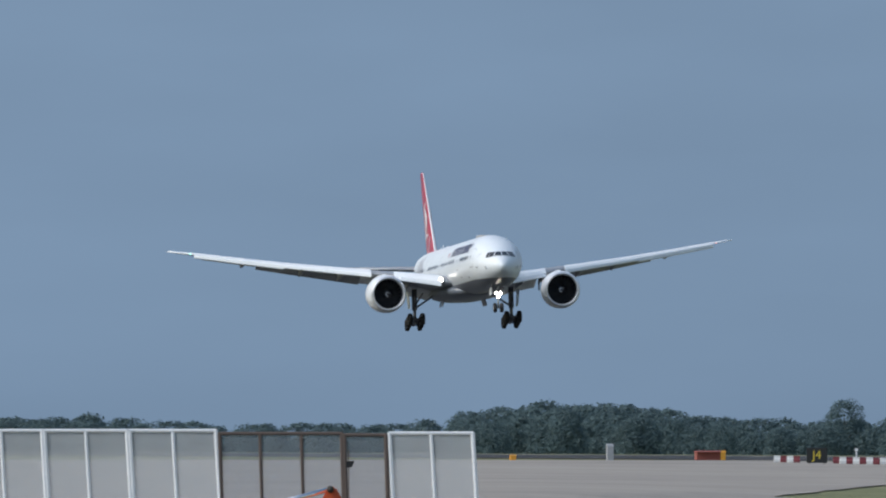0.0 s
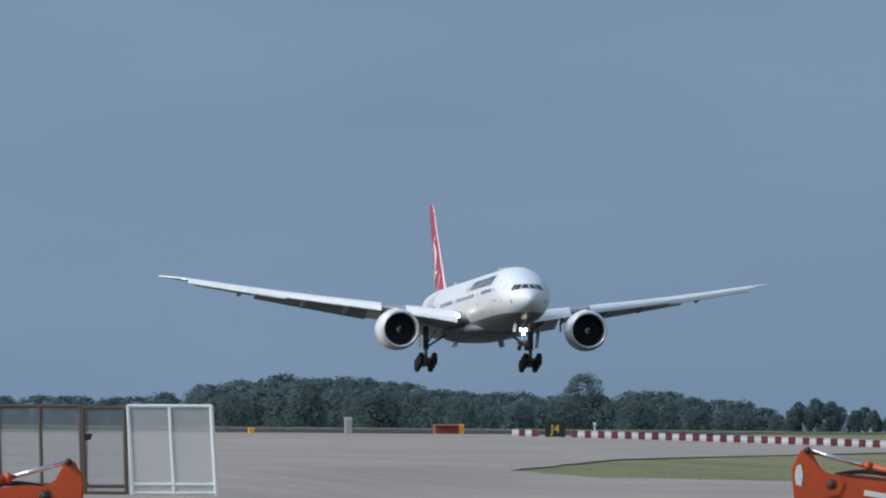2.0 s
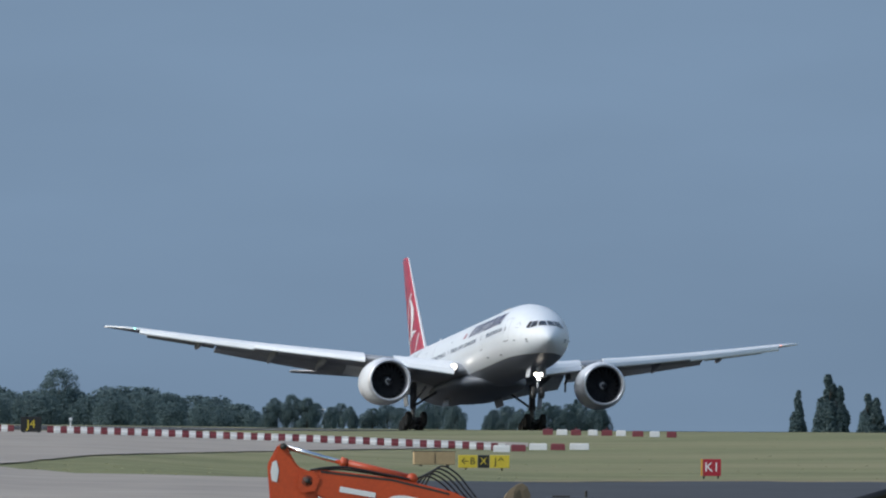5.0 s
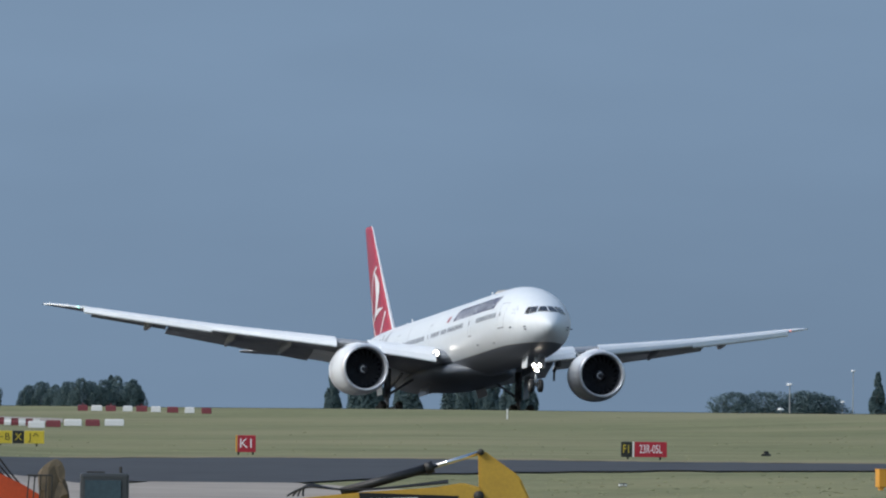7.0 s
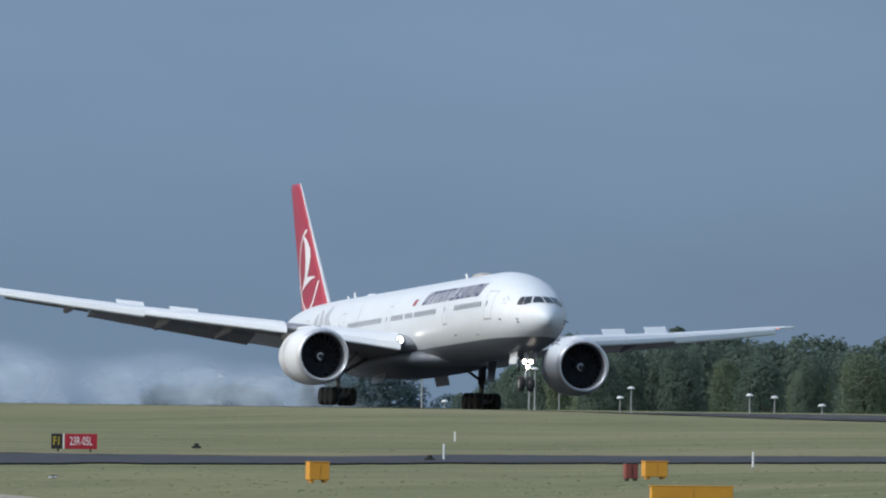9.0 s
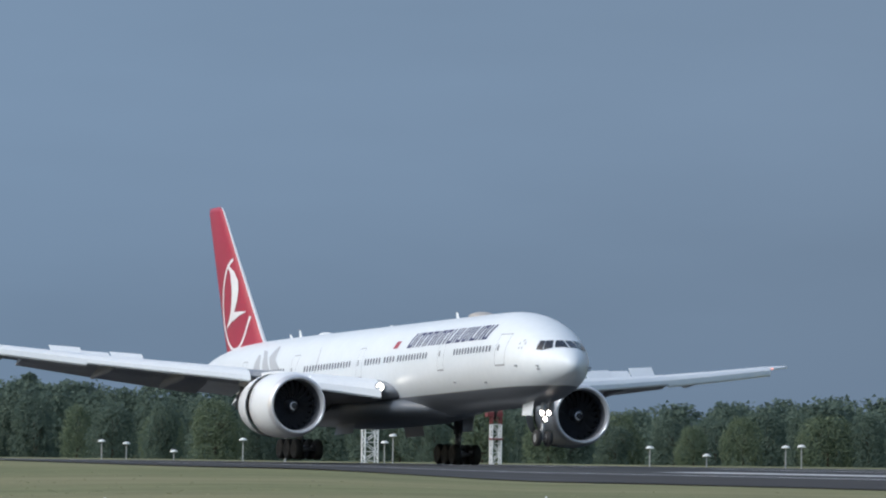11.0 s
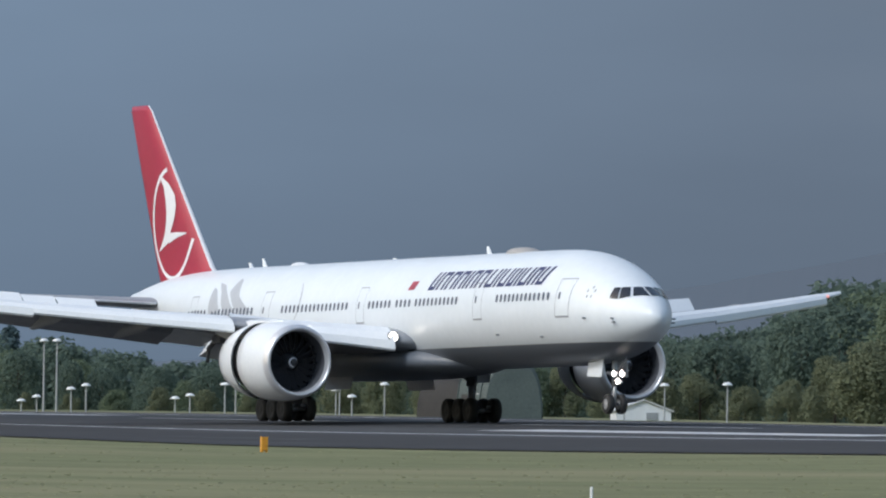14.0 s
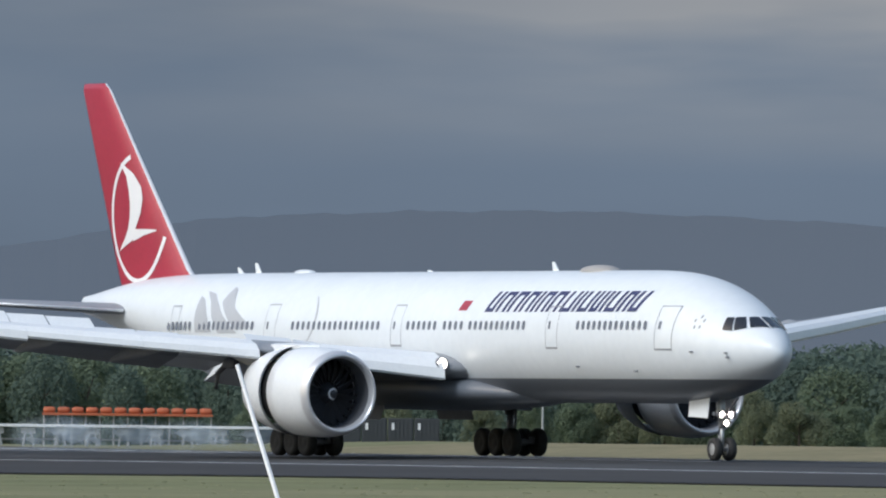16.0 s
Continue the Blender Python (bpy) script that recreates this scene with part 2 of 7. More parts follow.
M = dict(
    hull=fuselage_paint(),
    white=material("white_aircraft_paint", (0.79, 0.82, 0.84), 0.32, second=(0.72, 0.75, 0.78), scale=0.5),
    wing=material("grey_wing_paint", (0.30, 0.315, 0.34), 0.4, second=(0.24, 0.255, 0.28), scale=0.35),
    bare=material("bare_polished_metal", (0.72, 0.73, 0.75), 0.35, 0.45, second=(0.62, 0.63, 0.66), scale=1.5),
    red=material("red_fin_paint", (0.42, 0.026, 0.052), 0.3, second=(0.35, 0.021, 0.044), scale=0.4),
    mark=material("white_marking", (0.82, 0.82, 0.83), 0.35, second=(0.76, 0.76, 0.78)),
    navy=material("navy_marking", (0.03, 0.035, 0.13), 0.4, second=(0.025, 0.03, 0.10)),
    silver=material("grey_marking", (0.47, 0.49, 0.52), 0.4, second=(0.42, 0.44, 0.47)),
    ware=material("grey_brown_radome_paint", (0.40, 0.385, 0.37), 0.6),
    outline=material("grey_door_outline", (0.33, 0.35, 0.38), 0.5),
    pane=material("dark_window_glass", (0.012, 0.014, 0.018), 0.06, second=(0.018, 0.02, 0.025), spec=0.8),
    portal=material("cabin_window_glass", (0.22, 0.24, 0.28), 0.15, second=(0.14, 0.15, 0.18), scale=2.0),
    cabglass=material("blue_tinted_cab_glass", (0.05, 0.09, 0.12), 0.1, second=(0.035, 0.06, 0.085), spec=0.8),
    dark=material("grey_inlet_lining", (0.13, 0.135, 0.15), 0.45, second=(0.09, 0.095, 0.11)),
    blade=material("dark_fan_blade", (0.055, 0.057, 0.066), 0.3, second=(0.04, 0.042, 0.048), spec=0.6),
    black=material("black_gap", (0.012, 0.012, 0.013), 0.8),
    tyre=material("black_tyre_rubber", (0.018, 0.018, 0.019), 0.75, second=(0.03, 0.029, 0.028), scale=3, bump=0.2),
    hub=material("pale_wheel_hub", (0.45, 0.46, 0.47), 0.4, 0.4),
    strut=material("grey_gear_strut", (0.26, 0.27, 0.29), 0.4, 0.5, second=(0.18, 0.18, 0.2), scale=2),
    lamp=glow("landing_light_glow", (1.0, 0.90, 0.78), 40.0),
    rootlamp=glow("wing_light_glow", (1.0, 0.93, 0.84), 8.0),
    tuft=tufted(),
    navg=glow("green_tip_light_glow", (0.25, 1.0, 0.7), 4.0),
    navr=glow("red_tip_light_glow", (1.0, 0.35, 0.3), 1.2),
    grass=turf(),
    asphalt=material("worn_runway_asphalt", (0.072, 0.072, 0.074), 0.85, second=(0.046, 0.047, 0.050), scale=0.05, fine=10, bump=0.1, spec=0.2),
    shoulder=material("dark_shoulder_asphalt", (0.056, 0.055, 0.056), 0.9, second=(0.040, 0.039, 0.040), scale=0.06, fine=9, spec=0.2),
    rubber=material("rubbered_runway_asphalt", (0.050, 0.051, 0.054), 0.8, second=(0.030, 0.031, 0.034), scale=0.05, fine=10, spec=0.25),
    road=material("dark_taxiway_asphalt", (0.062, 0.068, 0.078), 0.9, second=(0.045, 0.05, 0.058), scale=0.06, fine=8, spec=0.2),
    concrete=material("weathered_concrete", (0.355, 0.322, 0.284), 0.9, second=(0.245, 0.224, 0.20), scale=0.035, fine=7, bump=0.1, spec=0.2),
    dry=material("dry_straw_grass", (0.27, 0.235, 0.145), 0.95, second=(0.17, 0.16, 0.095), scale=0.15, fine=8, spec=0.1),
    line=material("worn_white_line_paint", (0.62, 0.63, 0.64), 0.8, second=(0.38, 0.39, 0.40), scale=0.4, spread=0.5),
    bark=material("brown_bark", (0.07, 0.055, 0.042), 0.9, scale=2, bump=0.4),
    leaf=leafy("dark_green_leaves", (0.140, 0.190, 0.152), (0.112, 0.156, 0.128)),
    leaf2=leafy("mid_green_leaves", (0.180, 0.228, 0.148), (0.142, 0.186, 0.126)),
    olive=leafy("olive_green_leaves", (0.215, 0.235, 0.145), (0.165, 0.190, 0.125)),
    # distant trees: blue air haze is mixed into the leaf colour
    farleaf=leafy("blue_green_leaves_painted_haze", (0.122, 0.178, 0.186), (0.106, 0.158, 0.168)),
    post=material("galvanised_post", (0.42, 0.43, 0.44), 0.5, 0.3, second=(0.32, 0.33, 0.34), scale=3),
    frame=material("white_painted_frame", (0.80, 0.81, 0.82), 0.5, second=(0.68, 0.69, 0.70), scale=2),
    rust=material("brown_rusty_frame", (0.12, 0.085, 0.07), 0.8, second=(0.09, 0.07, 0.06), scale=3),
    mesh=veil("pale_wire_mesh", (0.62, 0.63, 0.63), 0.36),
    dimmesh=veil("grey_wire_mesh", (0.36, 0.40, 0.44), 0.2),
    orange=material("orange_machine_paint", (0.62, 0.085, 0.022), 0.4, second=(0.42, 0.06, 0.02), scale=0.9, spread=0.5),
    yellow=material("yellow_machine_paint", (0.60, 0.36, 0.045), 0.45, second=(0.42, 0.25, 0.04), scale=0.9, spread=0.5),
    chrome=material("chromed_rod", (0.85, 0.86, 0.88), 0.12, 1.0),
    hose=material("black_hydraulic_hose", (0.015, 0.015, 0.016), 0.5),
    grime=material("dirty_dark_steel", (0.055, 0.05, 0.045), 0.6, 0.3, scale=2),
    signred=material("red_sign_face", (0.42, 0.018, 0.04), 0.4),
    signyellow=material("yellow_sign_face", (0.68, 0.52, 0.05), 0.4),
    signblack=material("black_sign_face", (0.018, 0.019, 0.02), 0.4),
    boxyellow=material("orange_yellow_box_paint", (0.72, 0.34, 0.035), 0.5, second=(0.6, 0.27, 0.03), scale=2),
    barred=material("red_barrier_plastic", (0.20, 0.035, 0.042), 0.5, second=(0.14, 0.028, 0.034), scale=1.5),
    barwhite=material("white_barrier_plastic", (0.72, 0.72, 0.71), 0.5, second=(0.58, 0.57, 0.55), scale=1.5),
    brick=material("dull_red_shed_wall", (0.28, 0.075, 0.06), 0.8),
    rig=material("sooty_green_grey_steel_rig", (0.105, 0.132, 0.128), 0.6, 0.1, second=(0.045, 0.062, 0.062), scale=0.6, spread=0.5),
    soot=material("burnt_black_steel", (0.02, 0.02, 0.021), 0.8, second=(0.035, 0.032, 0.03), scale=1),
    tank=material("faded_orange_tank_paint", (0.50, 0.13, 0.05), 0.6, second=(0.36, 0.10, 0.05), scale=1.5),
    sock=material("faded_orange_fabric", (0.80, 0.30, 0.19), 0.8, second=(0.70, 0.23, 0.14), scale=2),
    smoke=smoke_stuff(),
    container=material("dark_grey_container", (0.05, 0.055, 0.06), 0.6, second=(0.035, 0.04, 0.045), scale=1),
    mud=material("mud_caked_canvas", (0.20, 0.15, 0.09), 0.9, second=(0.08, 0.065, 0.05), scale=3, spread=0.6, bump=0.5),
    ply=material("sawn_timber", (0.52, 0.38, 0.22), 0.8, second=(0.42, 0.29, 0.16), scale=3),
)


# ---- mesh helpers ----
def part(name, bm, mat, parent=None, label="", smooth=False):
    """Links a bmesh as one mesh object, under a thing or a part."""
    me = bpy.data.meshes.new(name)
    if smooth:
        for f in bm.faces:
            f.smooth = True
    bm.to_mesh(me)
    bm.free()
    me.materials.append(M[mat])
    ob = new(name, me)
    if parent is not None:
        ob.parent = parent
    if label:
        tagged(ob, label)
    return ob


def share(name, ob, m, parent=None):
    """Another object on the mesh of ob."""
    o = new(name, ob.data)
    o.parent = parent
    o.matrix_basis = m
    return o


def thing(name, label, category, group="", m=None, kind=""):
    ob = new(name)
    ob.empty_display_size = 0.3
    if m is not None:
        ob.matrix_basis = m
    return tagged(ob, label, category, group, kind)


def box(bm, c, size, m=Matrix(), bevel=0.0):
    g = bmesh.ops.create_cube(bm, size=1)
    bmesh.ops.transform(bm, matrix=m @ Matrix.Translation(c) @ Matrix.Diagonal((*size, 1)), verts=g["verts"])
    if bevel:
        es = list({e for v in g["verts"] for e in v.link_edges})
        bmesh.ops.bevel(bm, geom=es, offset=bevel, segments=2, affect="EDGES", profile=0.6)
    return bm


def rod(bm, a, b, r0, r1=None, n=10):
    a, b = Vector(a), Vector(b)
    g = bmesh.ops.create_cone(bm, cap_ends=True, segments=n, radius1=r0, radius2=r0 if r1 is None else r1, depth=(b - a).length)
    bmesh.ops.transform(bm, matrix=Matrix.Translation((a + b) / 2) @ (b - a).to_track_quat("Z", "Y").to_matrix().to_4x4(), verts=g["verts"])
    return bm


def loft(bm, rings, close=True, cap=True):
    """Joins rings of equal length into a skin."""
    vs = [[bm.verts.new(p) for p in r] for r in rings]
    k = len(vs[0])
    for a, b in zip(vs, vs[1:]):
        for i in range(k if close else k - 1):
            j = (i + 1) % k
            bm.faces.new((a[i], a[j], b[j], b[i]))
    if cap and close:
        bm.faces.new(vs[0][::-1])
        bm.faces.new(vs[-1])
    bmesh.ops.recalc_face_normals(bm, faces=bm.faces[:])
    return bm


def lathe(bm, profile, n=40, axis=None, close=False):
    """Turns (x, r) pairs round the x axis."""
    rings = [[(x, r * math.cos(2 * math.pi * i / n), r * math.sin(2 * math.pi * i / n)) for i in range(n)] for x, r in profile]
    loft(bm, rings, cap=close)
    if axis is not None:
        bmesh.ops.translate(bm, verts=bm.verts[:], vec=axis)
    return bm


def plate(bm, pts, thick, normal=(0, 1, 0)):
    """A flat outline given thickness along normal."""
    nv = Vector(normal) * thick
    a = [bm.verts.new(Vector(p)) for p in pts]
    b = [bm.verts.new(Vector(p) + nv) for p in pts]
    bm.faces.new(a)
    bm.faces.new(b[::-1])
    for i in range(len(a)):
        j = (i + 1) % len(a)
        bm.faces.new((a[j], a[i], b[i], b[j]))
    bmesh.ops.recalc_face_normals(bm, faces=bm.faces[:])
    return bm


def words(name, text, size, mat, parent, m, label="", squeeze=1.0):
    """Lettering in the built-in font, as a mesh."""
    cu = bpy.data.curves.new(name, "FONT")
    cu.body, cu.size, cu.align_x, cu.align_y, cu.extrude = text, size, "CENTER", "CENTER", 0.004
    tmp = bpy.data.objects.new(name, cu)
    scene.collection.objects.link(tmp)
    me = bpy.data.meshes.new_from_object(tmp.evaluated_get(bpy.context.evaluated_depsgraph_get()))
    bpy.data.objects.remove(tmp)
    me.transform(Matrix.Diagonal((squeeze, 1, 1, 1)))
    me.materials.clear()
    me.materials.append(M[mat])
    o = new(name, me)
    o.parent = parent
    o.matrix_basis = m
    if label:
        tagged(o, label)
    return o


# ---- ground: profiles of (distance, height) by bearing; the last rows lie on the runway's near edge, middle and far edge ----
NEAR_Y, MID_Y, FAR_Y = 311.0, 358.8, 392.0
PROFILE = (
    (9.0, (450, -1.2), (600, 1.85), (850, 2.05), (1100, 2.26), 1.70, 1.60, 1.60),
    (11.4, (450, -1.2), (600, 1.70), (850, 2.00), (1100, 2.24), 1.70, 1.60, 1.60),
    (12.8, (450, -1.1), (700, 1.54), (900, 1.85), (1100, 2.19), 1.70, 1.50, 1.60),
    (13.6, (450, -1.0), (650, 0.90), (850, 1.40), (1090, 2.00), 1.95, 1.35, 1.60),
    (14.5, (450, -1.7), (640, 0.48), (800, 0.95), (1000, 1.36), 2.22, 1.30, 1.60),
    (16.0, (450, -1.7), (640, 0.50), (750, 0.95), (950, 1.48), 2.38, 1.38, 1.80),
    (17.9, (450, -0.4), (600, 0.60), (720, 0.88), (880, 1.62), 2.48, 1.80, 2.00),
    (19.5, (450, 0.8), (580, 0.90), (700, 1.15), (800, 1.65), 2.12, 2.24, 2.10),
    (20.6, (450, 0.9), (560, 1.00), (660, 1.12), (760, 1.30), 1.60, 2.24, 2.20),
    (22.2, (450, 0.9), (550, 1.00), (640, 1.10), (720, 1.25), 1.48, 2.22, 2.30),
    (24.0, (450, 0.8), (540, 0.90), (610, 0.97), (680, 1.02), 1.13, 2.18, 2.40),
    (28.0, (400, 0.9), (450, 1.00), (520, 1.05), (590, 1.15), 1.50, 2.18, 2.15),
    (31.0, (380, 0.9), (430, 1.00), (490, 1.05), (540, 1.15), 1.50, 2.18, 2.15),
)


def profile(az):
    az = min(31.0, max(9.0, az))
    for a, b in zip(PROFILE, PROFILE[1:]):
        if a[0] <= az <= b[0]:
            break
    k = (az - a[0]) / (b[0] - a[0])
    k = k * k * (3 - 2 * k)
    rows = [(2.0, 2.3), (150.0, 0.6)]
    for p, q in zip(a[1:5], b[1:5]):
        rows.append((p[0] + (q[0] - p[0]) * k, p[1] + (q[1] - p[1]) * k))
    s = math.sin(radians(az))
    for y, p, q in zip((NEAR_Y, MID_Y, FAR_Y), a[5:], b[5:]):
        rows.append((y / s, p + (q - p) * k))
    far, z = rows[-1]
    b = min(1.0, max(0.0, (az - 26.5) / 1.5))
    b = b * b * (3 - 2 * b) * 0.62
    rows += [(far + 12, z), (far + 42, z + b), (far + 100, z + b), (far + 260, -0.5), (far + 700, -2.5), (4900.0, -9.0)]
    return rows


def ground_z(az, d):
    rows = profile(az)
    for (d0, z0), (d1, z1) in zip(rows, rows[1:]):
        if d <= d1:
            return z0 + (z1 - z0) * max(0, d - d0) / (d1 - d0)
    return rows[-1][1]


def ground_at(x, y):
    return ground_z(math.degrees(math.atan2(y, -x)), math.hypot(x, y))


def reach(az, el):
    """The distance at which the bearing az, el (thousandths) meets the ground."""
    for i in range(3, 1000):
        d = 60 + i * 4.0
        if 4 + el * 0.001 * d <= ground_z(az, d):
            return d
    return 4000.0


def on_ground(az, el):
    d = reach(az, el)
    return polar(az, d, ground_z(az, d))


bm = bmesh.new()
azs = [-180 + 9 * i for i in range(21)] + [9 + 0.1 * i for i in range(1, 220)] + [31 + 149 / 16 * i for i in range(1, 16)]
grid = []
for az in azs:
    rows = profile(az)
    line = []
    for (d0, z0), (d1, z1) in zip(rows, rows[1:]):
        line.append((d0, z0))
        line.append(((d0 + d1) / 2, (z0 + z1) / 2))
    line.append(rows[-1])
    grid.append([bm.verts.new(polar(az, d, z)) for d, z in line])
for a, b in zip(grid, grid[1:] + grid[:1]):
    for i in range(len(a) - 1):
        bm.faces.new((a[i], a[i + 1], b[i + 1], b[i]))
bm.faces.new([g[0] for g in grid][::-1])
bmesh.ops.recalc_face_normals(bm, faces=bm.faces[:])
if sum(f.normal.z for f in bm.faces) < 0:
    bmesh.ops.reverse_faces(bm, faces=bm.faces[:])
tagged(part("ground", bm, "grass"), "mown dry airfield grass rolling up to the runway", "grass", kind="structure")


def drape(name, mat, cells, lift, label, category):
    """A thin surface laid on the ground, from rows of points with equal counts."""
    b = bmesh.new()
    vs = [[b.verts.new((x, y, ground_at(x, y) + lift)) for x, y in r] for r in cells]
    for p, q in zip(vs, vs[1:]):
        for i in range(len(p) - 1):
            b.faces.new((p[i], p[i + 1], q[i + 1], q[i]))
    bmesh.ops.recalc_face_normals(b, faces=b.faces[:])
    if sum(f.normal.z for f in b.faces) < 0:
        bmesh.ops.reverse_faces(b, faces=b.faces[:])
    return tagged(part(name, b, mat), label, category, kind="structure")


def strip(x0, x1, y0, y1, nx, ny):
    return [[(x0 + (x1 - x0) * i / nx, y0 + (y1 - y0) * j / ny) for j in range(ny + 1)] for i in range(nx + 1)]


PAVED = []


def band(table, n=60, m=8):
    """Ground between two sight lines (thousandths below level) along a table of bearings."""
    out = []
    PAVED.append(table)
    a0, a1 = table[0][0], table[-1][0]
    for i in range(n + 1):
        az = a0 + (a1 - a0) * i / n
        for p, q in zip(table, table[1:]):
            if p[0] <= az <= q[0]:
                break
        k = (az - p[0]) / (q[0] - p[0])
        far, near = p[1] + (q[1] - p[1]) * k, p[2] + (q[2] - p[2]) * k
        d0, d1 = reach(az, -far), reach(az, -near)
        out.append([polar(az, d0 + (d1 - d0) * j / m, 0).xy for j in range(m + 1)])
    return out


drape("runway", "asphalt", strip(-2300, -250, 313, 391, 300, 10), 0.05, "worn dark asphalt runway with white lines", "runway")
drape("runway_shoulder", "shoulder", strip(-2250, -270, 314, 334, 300, 4), 0.062, "darker asphalt shoulder along the runway", "runway")
drape("runway_rubber", "rubber", strip(-2250, -270, 351, 372, 300, 4), 0.062, "runway asphalt darkened by tyre rubber", "runway")
for y0, y1, n in ((337.0, 337.9, 1), (379.5, 380.4, 1)):
    drape("trim_edge_line", "line", strip(-2200, -300, y0, y1, 300, n), 0.075, "white painted runway edge line", "marking")
for i in range(24):
    x = -1330 + i * 50
    drape("trim_centre_line", "line", strip(x, x + 30, 358.35, 359.25, 4, 1), 0.075, "white painted centre line dash", "marking")
for x0 in (-905, -755, -560):
    for y0 in (345.0, 368.0):
        drape("trim_touchdown_bar", "line", strip(x0, x0 + 45, y0, y0 + 4.0, 6, 2), 0.075, "broad white touchdown bar on the runway", "marking")
drape("apron", "concrete", band(((9.0, 1.60, 9.0), (11.4, 1.60, 9.0), (12.52, 1.62, 9.0)), 40, 70), 0.05, "pale weathered concrete taxiway", "taxiway")
drape("taxiway_upper", "concrete", band(((12.52, 1.62, 3.95), (12.9, 1.78, 3.2), (13.5, 1.9, 2.9), (14.0, 2.05, 2.68), (14.45, 2.25, 2.5)), 50, 24), 0.055, "pale concrete taxiway narrowing towards the grass", "taxiway")
drape("taxiway_lower", "concrete", band(((12.52, 4.0, 9.0), (12.9, 4.45, 7.6), (13.5, 4.55, 6.4), (14.0, 4.8, 6.7), (14.5, 6.3, 7.6), (15.0, 6.25, 8.8), (15.3, 6.25, 9.0), (15.8, 6.7, 9.0), (16.2, 7.2, 9.0), (16.6, 7.9, 9.0), (17.0, 8.9, 9.0)), 70, 40), 0.06, "pale concrete taxiway beside dark asphalt", "taxiway")
drape("road", "road", band(((13.7, 4.6, 4.75), (14.0, 4.7, 5.3), (14.5, 4.75, 6.3), (15.0, 4.65, 6.2), (15.3, 4.62, 6.2), (15.8, 4.62, 5.5), (16.6, 4.66, 5.2), (17.4, 4.66, 5.1), (17.9, 4.42, 4.92), (18.5, 4.38, 4.8), (20.0, 4.12, 4.45), (21.2, 3.72, 3.95), (22.6, 3.5, 3.62)), 90, 20), 0.065, "dark asphalt taxiway between strips of grass", "taxiway")
drape("trim_road_verge", "dry", band(((14.4, 4.62, 4.73), (15.0, 4.50, 4.62), (15.8, 4.46, 4.60), (16.6, 4.52, 4.64), (17.4, 4.54, 4.64), (17.9, 4.32, 4.41), (18.5, 4.27, 4.36), (20.0, 4.04, 4.11)), 80, 1), 0.05, "worn straw-coloured edge of the grass beside the taxiway", "grass")
drape("trim_taxi_edge", "concrete", band(((20.3, 4.35, 4.42), (21.2, 3.90, 3.97), (22.6, 3.66, 3.74)), 30, 1), 0.08, "pale worn edge of a taxiway in the grass", "marking")

drape("verge", "dry", strip(-775, -330, 394, 432, 60, 6), 0.05, "strip of dry straw-coloured grass beyond the runway", "grass")

# ---- storm cloud and hills far behind ----
cloud = bpy.data.materials.new("storm_cloud")
cloud.use_nodes = True
n, l = cloud.node_tree.nodes, cloud.node_tree.links
n.remove(n["Principled BSDF"])
em = n.new("ShaderNodeEmission")
l.new(em.outputs[0], n["Material Output"].inputs["Surface"])
tc, mp, ns, ns2 = n.new("ShaderNodeTexCoord"), n.new("ShaderNodeMapping"), n.new("ShaderNodeTexNoise"), n.new("ShaderNodeTexNoise")
mp.inputs["Scale"].default_value = (0.0016, 0.0016, 0.006)
l.new(tc.outputs["Object"], mp.inputs["Vector"])
l.new(mp.outputs[0], ns.inputs["Vector"])
ns.inputs["Scale"].default_value, ns.inputs["Detail"].default_value = 1.6, 5
sepc = n.new("ShaderNodeSeparateXYZ")
l.new(tc.outputs["Object"], sepc.inputs[0])
# blue-grey in the west, greyer towards the brighter edge of the cloud
along = n.new("ShaderNodeMapRange")
along.inputs["From Min"].default_value, along.inputs["From Max"].default_value = -4580, -4320
l.new(sepc.outputs["X"], along.inputs["Value"])
base = n.new("ShaderNodeMix")
base.data_type = "RGBA"
base.inputs["A"].default_value = (0.190, 0.281, 0.408, 1)
base.inputs["B"].default_value = (0.137, 0.182, 0.248, 1)
l.new(along.outputs[0], base.inputs["Factor"])
up = n.new("ShaderNodeMapRange")
up.inputs["From Min"].default_value, up.inputs["From Max"].default_value = 0, 110
up.inputs["To Min"].default_value, up.inputs["To Max"].default_value = 0.92, 1.06
l.new(sepc.outputs["Z"], up.inputs["Value"])
vary = n.new("ShaderNodeMapRange")
vary.inputs["From Min"].default_value, vary.inputs["From Max"].default_value = 0.3, 0.7
vary.inputs["To Min"].default_value, vary.inputs["To Max"].default_value = 0.9, 1.1
l.new(ns.outputs["Fac"], vary.inputs["Value"])
mul = n.new("ShaderNodeMath")
mul.operation = "MULTIPLY"
l.new(up.outputs[0], mul.inputs[0])
l.new(vary.outputs[0], mul.inputs[1])
# a pale torn edge of cloud high in the east
mp2 = n.new("ShaderNodeMapping")
mp2.inputs["Scale"].default_value = (0.0035, 0.0035, 0.022)
l.new(tc.outputs["Object"], mp2.inputs["Vector"])
l.new(mp2.outputs[0], ns2.inputs["Vector"])
ns2.inputs["Scale"].default_value, ns2.inputs["Detail"].default_value = 1.2, 4
hi = n.new("ShaderNodeMapRange")
hi.inputs["From Min"].default_value, hi.inputs["From Max"].default_value = 78, 122
l.new(sepc.outputs["Z"], hi.inputs["Value"])
east = n.new("ShaderNodeMapRange")
east.inputs["From Min"].default_value, east.inputs["From Max"].default_value = -4330, -4130
l.new(sepc.outputs["X"], east.inputs["Value"])
torn = n.new("ShaderNodeMapRange")
torn.inputs["From Min"].default_value, torn.inputs["From Max"].default_value = 0.42, 0.68
